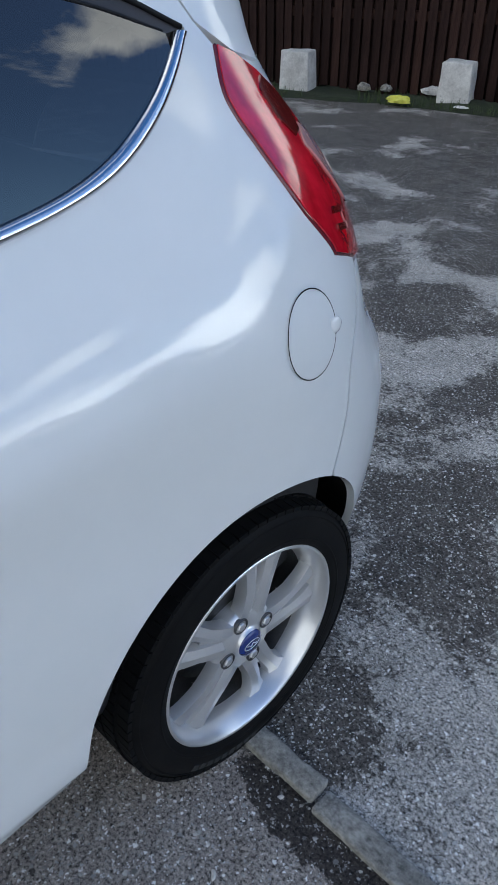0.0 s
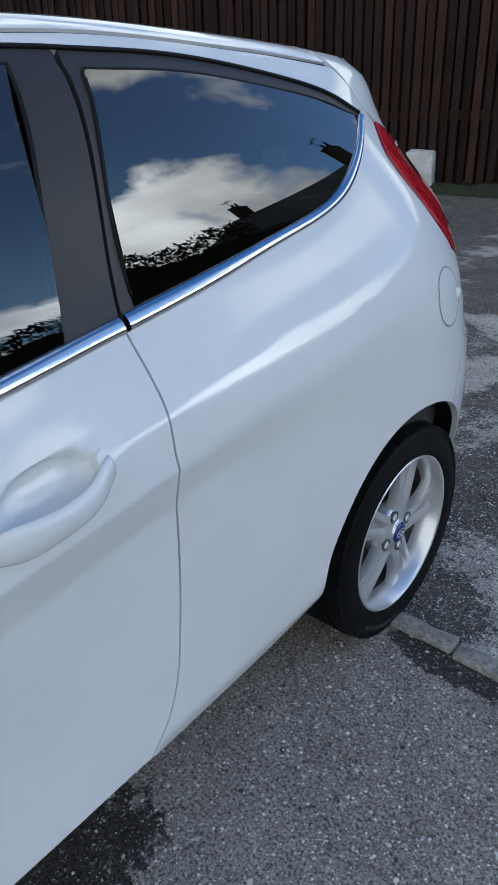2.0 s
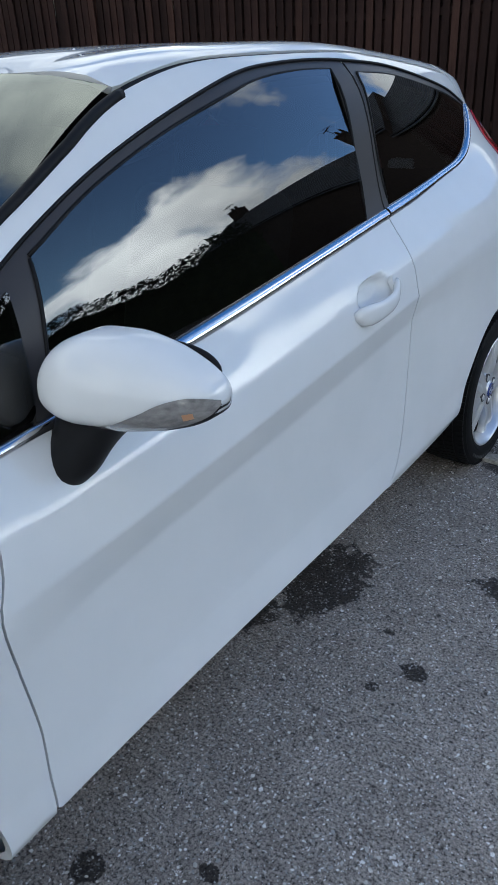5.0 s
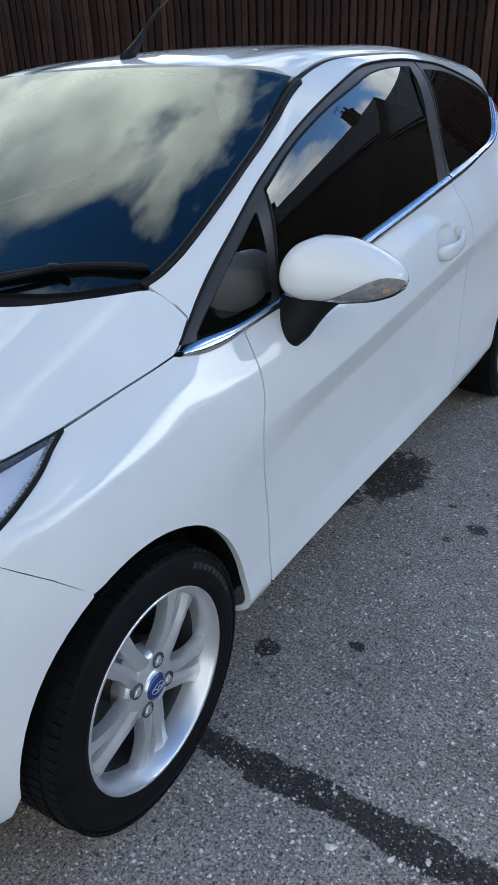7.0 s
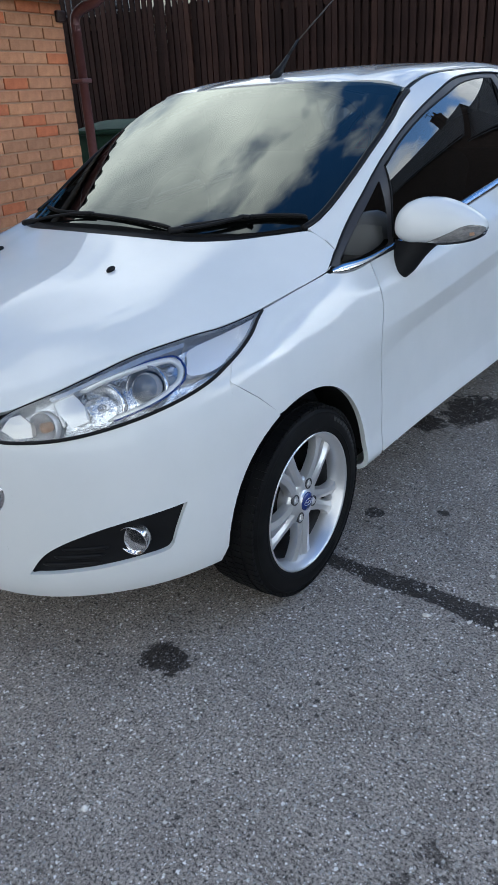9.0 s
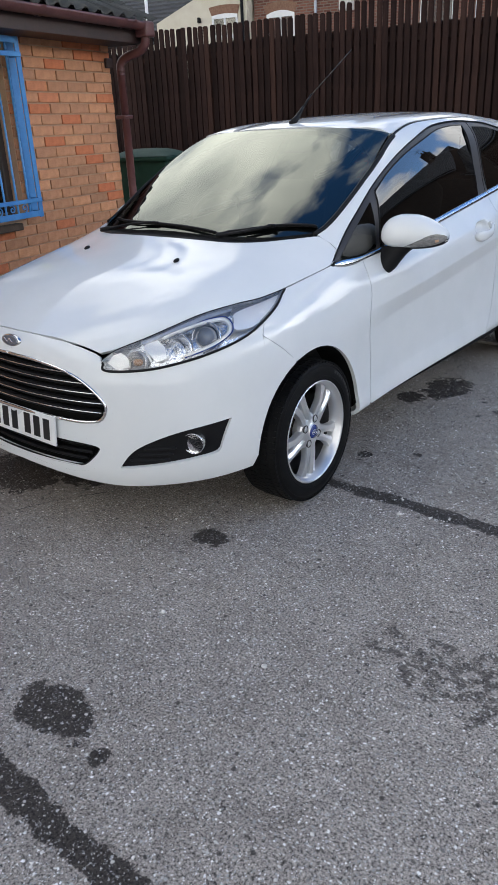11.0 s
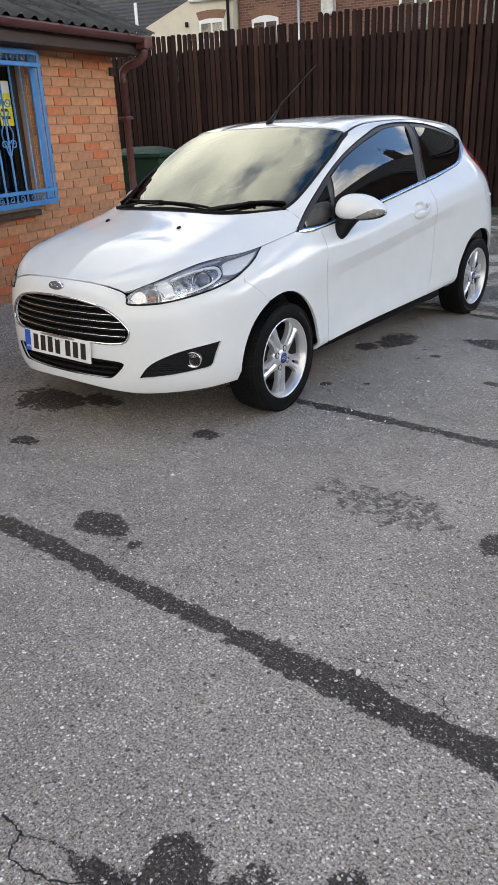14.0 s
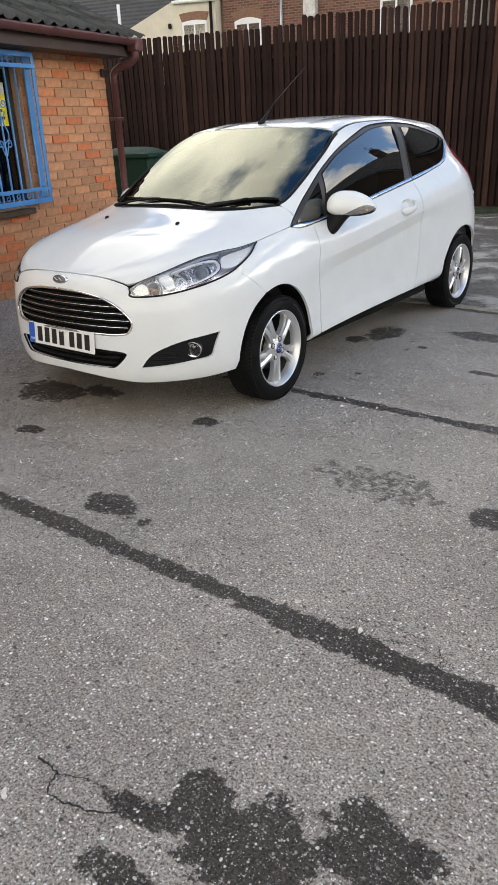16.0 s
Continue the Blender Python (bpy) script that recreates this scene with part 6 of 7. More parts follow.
# ---- the tall timber fence at the back ----
FENCE_AT, FENCE_RZ = (-4.09, 8.40), math.degrees(math.atan2(0.465, 1.63))
WOOD = mottled("dark_stained_wood", (0.0145, 0.0082, 0.0078), (0.043, 0.0245, 0.0205), 3.0, 0.75, strength=0.4, dist=0.004, fine=45, stretch=(6, 6, 0.5))
info = WOOD.node_tree.nodes.new("ShaderNodeObjectInfo")
src = WOOD.node_tree.nodes["Principled BSDF"].inputs["Base Color"].links[0].from_socket
plug(WOOD, "Base Color", mix_node(WOOD, 1.0, src, ramp_node(WOOD, info.outputs["Random"], [(0.0, (0.55, 0.52, 0.52)), (0.8, (1.05, 1.0, 1.0)), (1.0, (1.7, 1.55, 1.4))]), "MULTIPLY"))
WOOD.node_tree.nodes["Principled BSDF"].inputs["Specular IOR Level"].default_value = 0.12
fence = thing("fence", "tall dark-stained close-board timber fence with weathered boards", "fence", at=(*FENCE_AT, 0), rz=FENCE_RZ)


def board_mesh(high, seed, wide=0.0405):
    rr = random.Random(seed)
    bm = bmesh.new()
    a = wide + rr.uniform(-0.0015, 0.0015)
    b_ = a * 0.99
    tops = [(-a, high - 0.7), (-b_, high - 0.45), (-b_, high - rr.uniform(0.012, 0.03)), (-a * 0.55, high), (a * 0.5, high - rr.uniform(0, 0.006)), (b_, high - rr.uniform(0.012, 0.03)), (b_, high - 0.45), (a, high - 0.7)]
    low = [(a, -0.27 + rr.uniform(-0.02, 0.02)), (-a, -0.27 + rr.uniform(-0.02, 0.02))]
    face = bm.faces.new([bm.verts.new((x, -0.009, z)) for x, z in tops + low])
    out = bmesh.ops.extrude_face_region(bm, geom=[face])["geom"]
    bmesh.ops.translate(bm, verts=[v for v in out if isinstance(v, bmesh.types.BMVert)], vec=(0, 0.018, 0))
    bm.normal_update()
    return mesh_of(outward(bm), "board", WOOD, False)


low_boards, high_boards = [board_mesh(2.63, k) for k in range(6)], [board_mesh(2.74, k + 9) for k in range(6)]
back_boards = [board_mesh(2.38, k + 20, 0.0525) for k in range(6)]
rr = random.Random(3)
s, odd = -6.2, 1
while s < 7.5:
    tall = s > -0.34
    b = part("board", rr.choice(high_boards if tall else low_boards), WOOD, fence)
    b.matrix_basis = pose(s, odd * 0.006 + rr.uniform(-0.003, 0.003), 0.30 + rr.uniform(-0.015, 0.015), rr.uniform(-0.4, 0.4), rr.uniform(-0.25, 0.25), rr.uniform(-1, 1))
    b = part("board", rr.choice(back_boards), WOOD, fence)
    b.matrix_basis = pose(s + 0.053, 0.082 + rr.uniform(-0.003, 0.003), 0.30 + rr.uniform(-0.02, 0.02), rr.uniform(-0.3, 0.3), rr.uniform(-0.25, 0.25), rr.uniform(-1, 1))
    odd = -odd
    s += (0.1085 if tall else 0.1035) + rr.uniform(-0.003, 0.003)
for z in (0.72, 1.93, 2.50):
    if z < 2.8:
        part("rail", block((-6.3, 0.020, z - 0.045), (-0.36, 0.07, z + 0.045), 0.004), WOOD, fence, shade=False)
    part("rail", block((-0.34, 0.020, z - 0.045), (7.6, 0.07, z + 0.045), 0.004), WOOD, fence, shade=False)
for s in np.arange(-5.9, 7.6, 1.71):
    part("post", block((s - 0.05, 0.100, -0.4), (s + 0.05, 0.19, 2.60), 0.005), WOOD, fence, shade=False)

# verge below the fence, with its weeds, litter and painted blocks
MOSS = mottled("mossy_soil", (0.018, 0.022, 0.012), (0.035, 0.050, 0.020), 9, 0.95, strength=0.8, dist=0.02, fine=60)
fence_m = pose(*FENCE_AT, 0, 0, 0, FENCE_RZ)
bm = bmesh.new()
u, v = np.meshgrid(np.linspace(-6.5, 8, 220), np.linspace(-0.62, 0.9, 14), indexing="ij")
h = np.array([[0.035 * math.sin(min(1, (b + 0.62) / 0.5) * math.pi / 2) + 0.035 * noise.noise(Vector((a * 2.2, b * 3, 0))) for a, b in zip(ra, rb)] for ra, rb in zip(u, v)])
h[:, 0] = -0.03
grid_faces(bm, np.stack([u, v + 0.08 * np.sin(u * 1.7), h], -1))
bmesh.ops.transform(bm, matrix=fence_m, verts=bm.verts[:])
tagged(part("verge", outward(bm), MOSS), "dark mossy strip of soil below the fence", "verge", kind="structure")
GRASS = mottled("weeds", (0.025, 0.045, 0.012), (0.07, 0.10, 0.03), 5, 0.8)
bm = bmesh.new()
for _ in range(2600):
    a, b = rng.uniform(-2.2, 5), rng.uniform(-0.58, 0.12)
    if noise.noise(Vector((a * 1.3, b * 2, 4))) < -0.12:
        continue
    hgt, ang = rng.uniform(0.02, 0.085), rng.uniform(0, 6.28)
    w, lean = 0.004, rng.uniform(0.0, 0.05)
    c, sn = math.cos(ang), math.sin(ang)
    q = [bm.verts.new((a + w * c, b + w * sn, 0.01)), bm.verts.new((a - w * c, b - w * sn, 0.01)), bm.verts.new((a + lean * sn, b + lean * c, 0.03 + hgt))]
    bm.faces.new(q)
bmesh.ops.transform(bm, matrix=fence_m, verts=bm.verts[:])
tagged(part("weeds", bm, GRASS, shade=False), "low green weeds along the fence foot", "weeds", kind="stuff")
WHITEWASH = mottled("whitewashed_concrete", (0.42, 0.41, 0.40), (0.72, 0.71, 0.69), 7, 0.85, strength=0.5, dist=0.006, fine=50)
for a, b, wide, hgt in ((-0.105, -0.16, 0.30, 0.39), (1.575, -0.14, 0.285, 0.385), (3.35, -0.15, 0.29, 0.38)):
    bm = block((-wide / 2, -0.12, -0.05), (wide / 2, 0.12, hgt), 0.018, 3)
    bmesh.ops.subdivide_edges(bm, edges=bm.edges[:], cuts=2, use_grid_fill=True)
    for v in bm.verts:
        k = 1.0 + 0.10 * (1 - v.co.z / hgt)
        v.co.x *= k
        v.co.y *= k
        v.co += Vector(noise.noise_vector(v.co * 9 + Vector((a, 0, 0)))) * 0.010
    bmesh.ops.transform(bm, matrix=fence_m @ pose(a, b, 0.0, 0, 0, 3), verts=bm.verts[:])
    tagged(part("concrete_block", bm, WHITEWASH), "whitewashed concrete block standing at the fence foot", "concrete block", "blocks along the fence")


def crumpled(name, label, category, at, size, mat_, seed):
    bm = bmesh.new()
    bmesh.ops.create_icosphere(bm, subdivisions=3, radius=1.0)
    for v in bm.verts:
        v.co += Vector(noise.noise_vector(v.co * 2.3 + Vector((seed, 0, 0)))) * 0.42
        v.co = Vector((v.co.x * size[0], v.co.y * size[1], max(v.co.z, -0.4) * size[2]))
    bmesh.ops.transform(bm, matrix=fence_m @ pose(*at), verts=bm.verts[:])
    return tagged(part(name, bm, mat_, shade=False), label, category)


crumpled("litter_bag", "crumpled yellow plastic bag on the verge", "litter", (1.13, -0.50, 0.06), (0.11, 0.07, 0.045), mottled("yellow_plastic", (0.62, 0.60, 0.05), (0.75, 0.74, 0.16), 20, 0.4), 2)
crumpled("rubble_piece", "pale lump of rubble on the verge", "rubble", (1.34, -0.10, 0.09), (0.11, 0.05, 0.05), WHITEWASH, 5)
crumpled("rubble_piece", "grey lump of rubble in the weeds", "rubble", (0.62, -0.12, 0.08), (0.07, 0.05, 0.05), CONCRETE, 8)
crumpled("rubble_piece", "grey lump of rubble in the weeds", "rubble", (0.85, -0.08, 0.08), (0.06, 0.05, 0.04), CONCRETE, 11)
crumpled("litter_scrap", "small white paper scrap at the block", "litter", (1.72, -0.46, 0.04), (0.07, 0.03, 0.012), PLATE, 14)

# ---- the brick building beside the yard ----
WALL_RZ = 102.0
wall_m = pose(-2.6, 1.7, 0, 0, 0, WALL_RZ)      # x along the wall, -y out towards the yard
MORTAR = mottled("pale_mortar", (0.40, 0.24, 0.145), (0.50, 0.32, 0.205), 12, 0.95, fine=120)
BRICK = mottled("orange_brick", (0.35, 0.15, 0.068), (0.50, 0.24, 0.12), 16, 0.85, strength=0.5, dist=0.004, fine=120)
info = BRICK.node_tree.nodes.new("ShaderNodeObjectInfo")
src = BRICK.node_tree.nodes["Principled BSDF"].inputs["Base Color"].links[0].from_socket
plug(BRICK, "Base Color", mix_node(BRICK, 1.0, src, ramp_node(BRICK, info.outputs["Random"], [(0.0, (0.80, 0.85, 0.90)), (0.10, (1.0, 1.05, 1.1)), (0.55, (1.2, 1.22, 1.25)), (0.80, (1.35, 1.4, 1.4)), (0.86, (1.2, 0.75, 0.60)), (1.0, (1.2, 0.85, 0.7))]), "MULTIPLY"))
FACIA = mottled("brown_fascia", (0.028, 0.013, 0.011), (0.048, 0.023, 0.018), 5, 0.5)
GUTTER = mottled("brown_gutter_plastic", (0.085, 0.030, 0.028), (0.13, 0.050, 0.046), 7, 0.4)
TILE = mottled("grey_roof_tile", (0.030, 0.030, 0.027), (0.072, 0.069, 0.060), 5, 0.9, strength=0.5, dist=0.006, fine=50)
BLUE_STEEL = mottled("blue_painted_steel", (0.045, 0.20, 0.48), (0.07, 0.27, 0.58), 9, 0.4, coat=0.3)
BLACK_IN = material("room_shade", (0.008, 0.008, 0.009), 0.9)


def placed(name, bm, mat_, parent, label="", shade=False):
    bmesh.ops.transform(bm, matrix=wall_m, verts=bm.verts[:])
    return part(name, bm, mat_, parent, label, shade)


wall = tagged(thing("wall_yard", "orange brick wall of a low building", "wall"), kind="structure")
OPEN = (-2.2, -0.665, 0.855, 1.99)     # the window: from, to, sill, head
for lo, hi in (((-7, 0.012, 0.0), (OPEN[0], 0.26, 2.12)), ((OPEN[1], 0.012, 0.0), (0.545, 0.26, 2.12)), ((OPEN[0], 0.012, 0.0), (OPEN[1], 0.26, OPEN[2])), ((OPEN[0], 0.012, OPEN[3]), (OPEN[1], 0.26, 2.12))):
    placed("mortar", block(lo, hi), MORTAR, wall)
placed("end_wall", block((0.30, 0.26, 0.0), (0.545, 6.0, 2.12)), BRICK, wall)
placed("back_wall", block((-7, 6.0, 0.0), (0.545, 6.2, 2.12)), BRICK, wall)
placed("far_wall", block((-7.2, 0.012, 0.0), (-7, 6.2, 2.12)), BRICK, wall)
# added sheet behind the window; the room's lack of light is its black colour
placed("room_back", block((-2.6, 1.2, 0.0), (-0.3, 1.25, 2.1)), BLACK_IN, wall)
full = mesh_of(block((0.005, 0.0, 0.005), (0.220, 0.10, 0.070), 0.003), "brick", BRICK, False)
cut_meshes = {}
count, z, row = 0, 0.066, 0
while z < 2.05:
    s = 0.545 - (0.0 if row % 2 else 0.1125)
    spans = [(s - 0.225 * k, 0.225) for k in range(1, 12)]
    if row % 2 == 0:
        spans.insert(0, (0.545 - 0.1125, 0.1125))
    for a, w in spans:
        b = a + w
        if a < -1.95:
            continue
        pieces = [(a, b)]
        if z + 0.07 > OPEN[2] and z + 0.01 < OPEN[3]:
            pieces = [(max(a, OPEN[1]), b)] if b > OPEN[1] + 0.03 else []
        for a2, b2 in pieces:
            key = round(b2 - a2, 3)
            if abs(key - 0.225) < 1e-6:
                me = full
            else:
                me = cut_meshes.setdefault(key, None) or mesh_of(block((0.005, 0.0, 0.005), (max(0.012, key - 0.005), 0.10, 0.070), 0.003), "brick", BRICK, False)
                cut_meshes[key] = me
            br = part("brick", me, BRICK, wall)
            br.matrix_basis = wall_m @ pose(a2, 0.002 + 0.002 * ((count * 7) % 5 - 2) / 2, z)
            count += 1
    z += 0.075
    row += 1
# window with its dark room, sill and notice
window = tagged(thing("window_1", "dark window behind a blue steel grille", "window"), kind="structure")
FRAME_DARK = mottled("dark_window_frame", (0.03, 0.022, 0.02), (0.05, 0.04, 0.035), 8, 0.5)
for lo, hi in (((OPEN[1] - 0.06, 0.10, OPEN[2]), (OPEN[1], 0.16, OPEN[3])), ((OPEN[0], 0.10, OPEN[2]), (OPEN[1], 0.16, OPEN[2] + 0.06)), ((OPEN[0], 0.10, OPEN[3] - 0.06), (OPEN[1], 0.16, OPEN[3])), ((-1.46, 0.10, OPEN[2]), (-1.40, 0.16, OPEN[3]))):
    placed("window_frame", block(lo, hi, 0.006), FRAME_DARK, window)
placed("pane", block((OPEN[0], 0.125, OPEN[2]), (OPEN[1], 0.131, OPEN[3])), GLASS, window)
placed("window_sill", block((OPEN[0] - 0.1, -0.055, 0.800), (OPEN[1] - 0.10, 0.10, 0.848), 0.008, 2), mottled("weathered_sill", (0.05, 0.035, 0.025), (0.10, 0.07, 0.05), 12, 0.9), window)
notice = placed("notice", block((-0.90, 0.112, 1.50), (-0.755, 0.116, 1.83)), material("notice_yellow", (0.72, 0.60, 0.03), 0.5), window, "yellow and white notice")
for z0, z1, c in ((1.74, 1.825, (0.7, 0.7, 0.66)),):
    placed("notice_heading", block((-0.895, 0.108, z0), (-0.76, 0.112, z1)), material("notice_white", c, 0.5), notice)
for k in range(3):
    placed("notice_bar", block((-0.88, 0.109, 1.55 + 0.055 * k), (-0.79 - 0.02 * k, 0.112, 1.572 + 0.055 * k)), ink, notice)

grille = thing("window_grille", "blue wrought steel window grille with scrolls", "grille")
y0 = -0.12
for lo, hi in (((-0.655, y0 - 0.005, 0.878), (-0.615, y0 + 0.005, 2.04)), ((-2.25, y0 - 0.005, 0.885), (-0.62, y0 + 0.005, 0.925)), ((-2.25, y0 - 0.005, 2.00), (-0.62, y0 + 0.005, 2.04)),
               ((-2.25, y0 - 0.016, 0.985), (-0.62, y0 + 0.006, 1.012)), ((-2.25, y0 - 0.016, 1.918), (-0.62, y0 + 0.006, 1.948))):
    placed("frame_bar", block(lo, hi, 0.002), BLUE_STEEL, grille)
for lo, hi in (((-0.635, -0.030, 0.88), (-0.565, -0.022, 2.04)), ((-0.625, y0, 0.985), (-0.605, -0.022, 1.012)), ((-0.625, y0, 1.918), (-0.605, -0.022, 1.948)), ((-0.625, y0, 0.885), (-0.617, -0.022, 0.925))):
    placed("side_bar", block(lo, hi, 0.002), BLUE_STEEL, grille)
for k, s in enumerate((-0.745, -0.862, -0.979, -1.096, -1.213, -1.33, -1.447, -1.564)):
    placed("upright", tube(bmesh.new(), [(s, y0, 0.925), (s, y0, 2.0)], 0.0075, 8), BLUE_STEEL, grille, shade=True)


def scroll(cx, cz, size, turn, flip):
    t = np.linspace(0.0, 2.6 * math.pi, 40)
    r = size * (0.18 + 0.82 * t / t[-1])
    a = turn + flip * t
    return [(cx + q * math.cos(b), y0 - 0.002, cz + q * math.sin(b)) for q, b in zip(r, a)]


for s in (-0.80, -0.92, -1.04, -1.16, -1.28, -1.40):
    k = 1 if round((s + 0.8) / 0.12) % 2 else -1
    placed("scroll", tube(bmesh.new(), scroll(s, 0.956, 0.030, 0.3, k), 0.0045, 6), BLUE_STEEL, grille, shade=True)
    placed("scroll", tube(bmesh.new(), scroll(s, 1.972, 0.026, 2.6, -k), 0.0045, 6), BLUE_STEEL, grille, shade=True)
for s in (-1.096,):
    for k in (1, -1):
        placed("scroll", tube(bmesh.new(), scroll(s + k * 0.05, 1.36, 0.036, 1.0, k), 0.005, 6), BLUE_STEEL, grille, shade=True)
        placed("scroll", tube(bmesh.new(), scroll(s + k * 0.05, 1.66, 0.036, -1.0, -k), 0.005, 6), BLUE_STEEL, grille, shade=True)
        placed("scroll_stem", tube(bmesh.new(), smooth([(s + k * 0.012, y0, 1.28), (s + k * 0.06, y0, 1.44), (s + k * 0.022, y0, 1.52), (s + k * 0.05, y0, 1.60)], 24), 0.005, 6), BLUE_STEEL, grille, shade=True)

# eaves, gutter and downpipe
roof = tagged(thing("roof_low", "low roof of weathered grey profiled tiles", "roof"), kind="structure")
placed("soffit", block((-7.2, -0.26, 2.06), (0.62, 0.012, 2.075)), FACIA, roof)
placed("fascia", block((-7.2, -0.262, 2.062), (0.70, -0.235, 2.19)), FACIA, roof)
placed("barge_board", block((0.60, -0.23, 2.06), (0.632, 0.26, 2.2)), FACIA, roof)
PITCH = math.radians(24)
tile_meshes = []
u = np.linspace(-0.02, 0.31, 12)
for k in range(3):
    a = np.linspace(0, 0.36, 3)
    prof = 0.022 * np.maximum(-0.35, np.cos(u / 0.145 * 2 * math.pi))
    p = np.zeros((len(a), len(u), 3))
    p[..., 0], p[..., 1], p[..., 2] = u[None], a[:, None], prof[None] + 0.012
    bm = bmesh.new()
    vs = grid_faces(bm, p)
    under = [bm.verts.new(v.co - Vector((0, 0, 0.014))) for v in vs[0]]
    for i in range(len(u) - 1):
        bm.faces.new((vs[0][i + 1], vs[0][i], under[i], under[i + 1]))
    tile_meshes.append(mesh_of(bm, "roof_tile", TILE))
for r in range(7):
    for c in range(12):
        t = part("roof_tile", tile_meshes[(r + c) % 3], TILE, roof)
        d = -0.36 + 0.32 * r * math.cos(PITCH)
        t.matrix_basis = wall_m @ pose(0.42 - 0.29 * c + 0.004 * ((r * 3 + c) % 3), d, 2.215 + 0.32 * r * math.sin(PITCH) + 0.004 * r, math.degrees(PITCH) - 2, 0, 0.5 * ((r * 5 + c * 3) % 3 - 1))
bm = bmesh.new()
vs = [(-7.3, -0.30, 2.20), (0.69, -0.30, 2.20), (0.69, 3.1, 2.20 + 3.4 * math.tan(PITCH)), (-7.3, 3.1, 2.20 + 3.4 * math.tan(PITCH)), (0.69, 6.5, 2.20), (-7.3, 6.5, 2.20)]
vs = [bm.verts.new(v) for v in vs]
bm.faces.new(vs[:4])
bm.faces.new((vs[3], vs[2], vs[4], vs[5]))
placed("roof_deck", outward(bm), TILE, roof)
placed("gable_end", (lambda b: (b.faces.new([b.verts.new(q) for q in ((0.60, -0.25, 2.10), (0.60, 6.4, 2.10), (0.60, 3.1, 3.66))]), b)[1])(bmesh.new()), FACIA, roof)
gutter = tagged(thing("gutter", "brown plastic half-round gutter with a swan-neck downpipe", "gutter"), kind="structure")
bm = bmesh.new()
rows = []
for s in np.linspace(-7.2, 0.66, 60):
    rows.append([(s, -0.318 + r * math.cos(t), 2.202 + r * math.sin(t)) for r, t in [(0.056, q) for q in np.linspace(math.pi, 2 * math.pi, 12)] + [(0.051, q) for q in np.linspace(2 * math.pi, math.pi, 12)]])
grid_faces(bm, np.array(rows), True)
placed("trough", outward(bm), GUTTER, gutter, shade=True)
for s in (-0.60, 0.30, 0.42, -1.5):
    bm = bmesh.new()
    ring = [[(s + o, -0.318 + 0.062 * math.cos(t), 2.202 + 0.062 * math.sin(t)) for t in np.linspace(math.pi, 2 * math.pi, 12)] for o in (-0.016, 0.016)]
    grid_faces(bm, np.array(ring))
    placed("bracket", outward(bm), GUTTER, gutter, shade=True)
placed("outlet", block((0.555, -0.375, 2.10), (0.675, -0.26, 2.212), 0.015, 2), GUTTER, gutter)
placed("swan_neck", tube(bmesh.new(), smooth([(0.61, -0.318, 2.12), (0.61, -0.315, 2.06), (0.605, -0.26, 2.01), (0.60, -0.13, 1.975), (0.598, -0.065, 1.93), (0.598, -0.058, 1.84)], 24), 0.034, 14), GUTTER, gutter, shade=True)
placed("downpipe", tube(bmesh.new(), [(0.598, -0.058, 1.88), (0.598, -0.058, 0.05)], 0.034, 16), GUTTER, gutter, shade=True)
for z in (1.52, 0.75):
    placed("pipe_clip", block((0.54, -0.098, z), (0.656, 0.0, z + 0.03), 0.006), GUTTER, gutter)
placed("junction_box", block((0.46, -0.03, 1.90), (0.545, 0.0, 1.97), 0.006), FACIA, gutter)

# wheeled bin between building and fence
bin_ = thing("wheeled_bin", "dark green plastic waste bin with a closed lid", "bin", at=(-4.95, 4.68, 0.0), rz=20)


def taper(lo, hi, k, bevel):
    bm = block(lo, hi, bevel, 2)
    zt = max(lo[2], hi[2])
    for v in bm.verts:
        f = 1 - k * (zt - v.co.z) / (hi[2] - lo[2])
        v.co.x *= f
        v.co.y *= f
    return bm


part("bin_body", taper((-0.40, -0.38, 0.14), (0.40, 0.38, 1.12), 0.14, 0.02), BIN_GREEN, bin_)
part("bin_rim", block((-0.44, -0.42, 1.08), (0.44, 0.42, 1.13), 0.015, 2), BIN_GREEN, bin_)
bm = bmesh.new()
u, v = np.meshgrid(np.linspace(-1, 1, 17), np.linspace(-1, 1, 13), indexing="ij")
grid_faces(bm, np.stack([0.43 * u, 0.42 * v, 1.135 + 0.085 * (1 - u**4) * (1 - v**2)], -1))
part("bin_lid", outward(bm), BIN_GREEN, bin_)
for a, b in ((-0.28, -0.28), (0.28, -0.28), (-0.28, 0.28), (0.28, 0.28)):
    bm = lathe(bmesh.new(), [(-0.025, 0.03), (-0.025, 0.078), (0.025, 0.078), (0.025, 0.03)], 20)
    bmesh.ops.translate(bm, verts=bm.verts[:], vec=(a, b, 0.08))
    w = part("castor", bm, RUBBER, bin_)
    part("castor_fork", block((a - 0.03, b - 0.02, 0.08), (a + 0.03, b + 0.02, 0.17), 0.004), STEEL, w, shade=False)

# ---- houses beyond the fence ----
OLD_BRICK = mottled("old_red_brick", (0.10, 0.042, 0.030), (0.20, 0.088, 0.060), 9, 0.9, strength=0.3, fine=30)


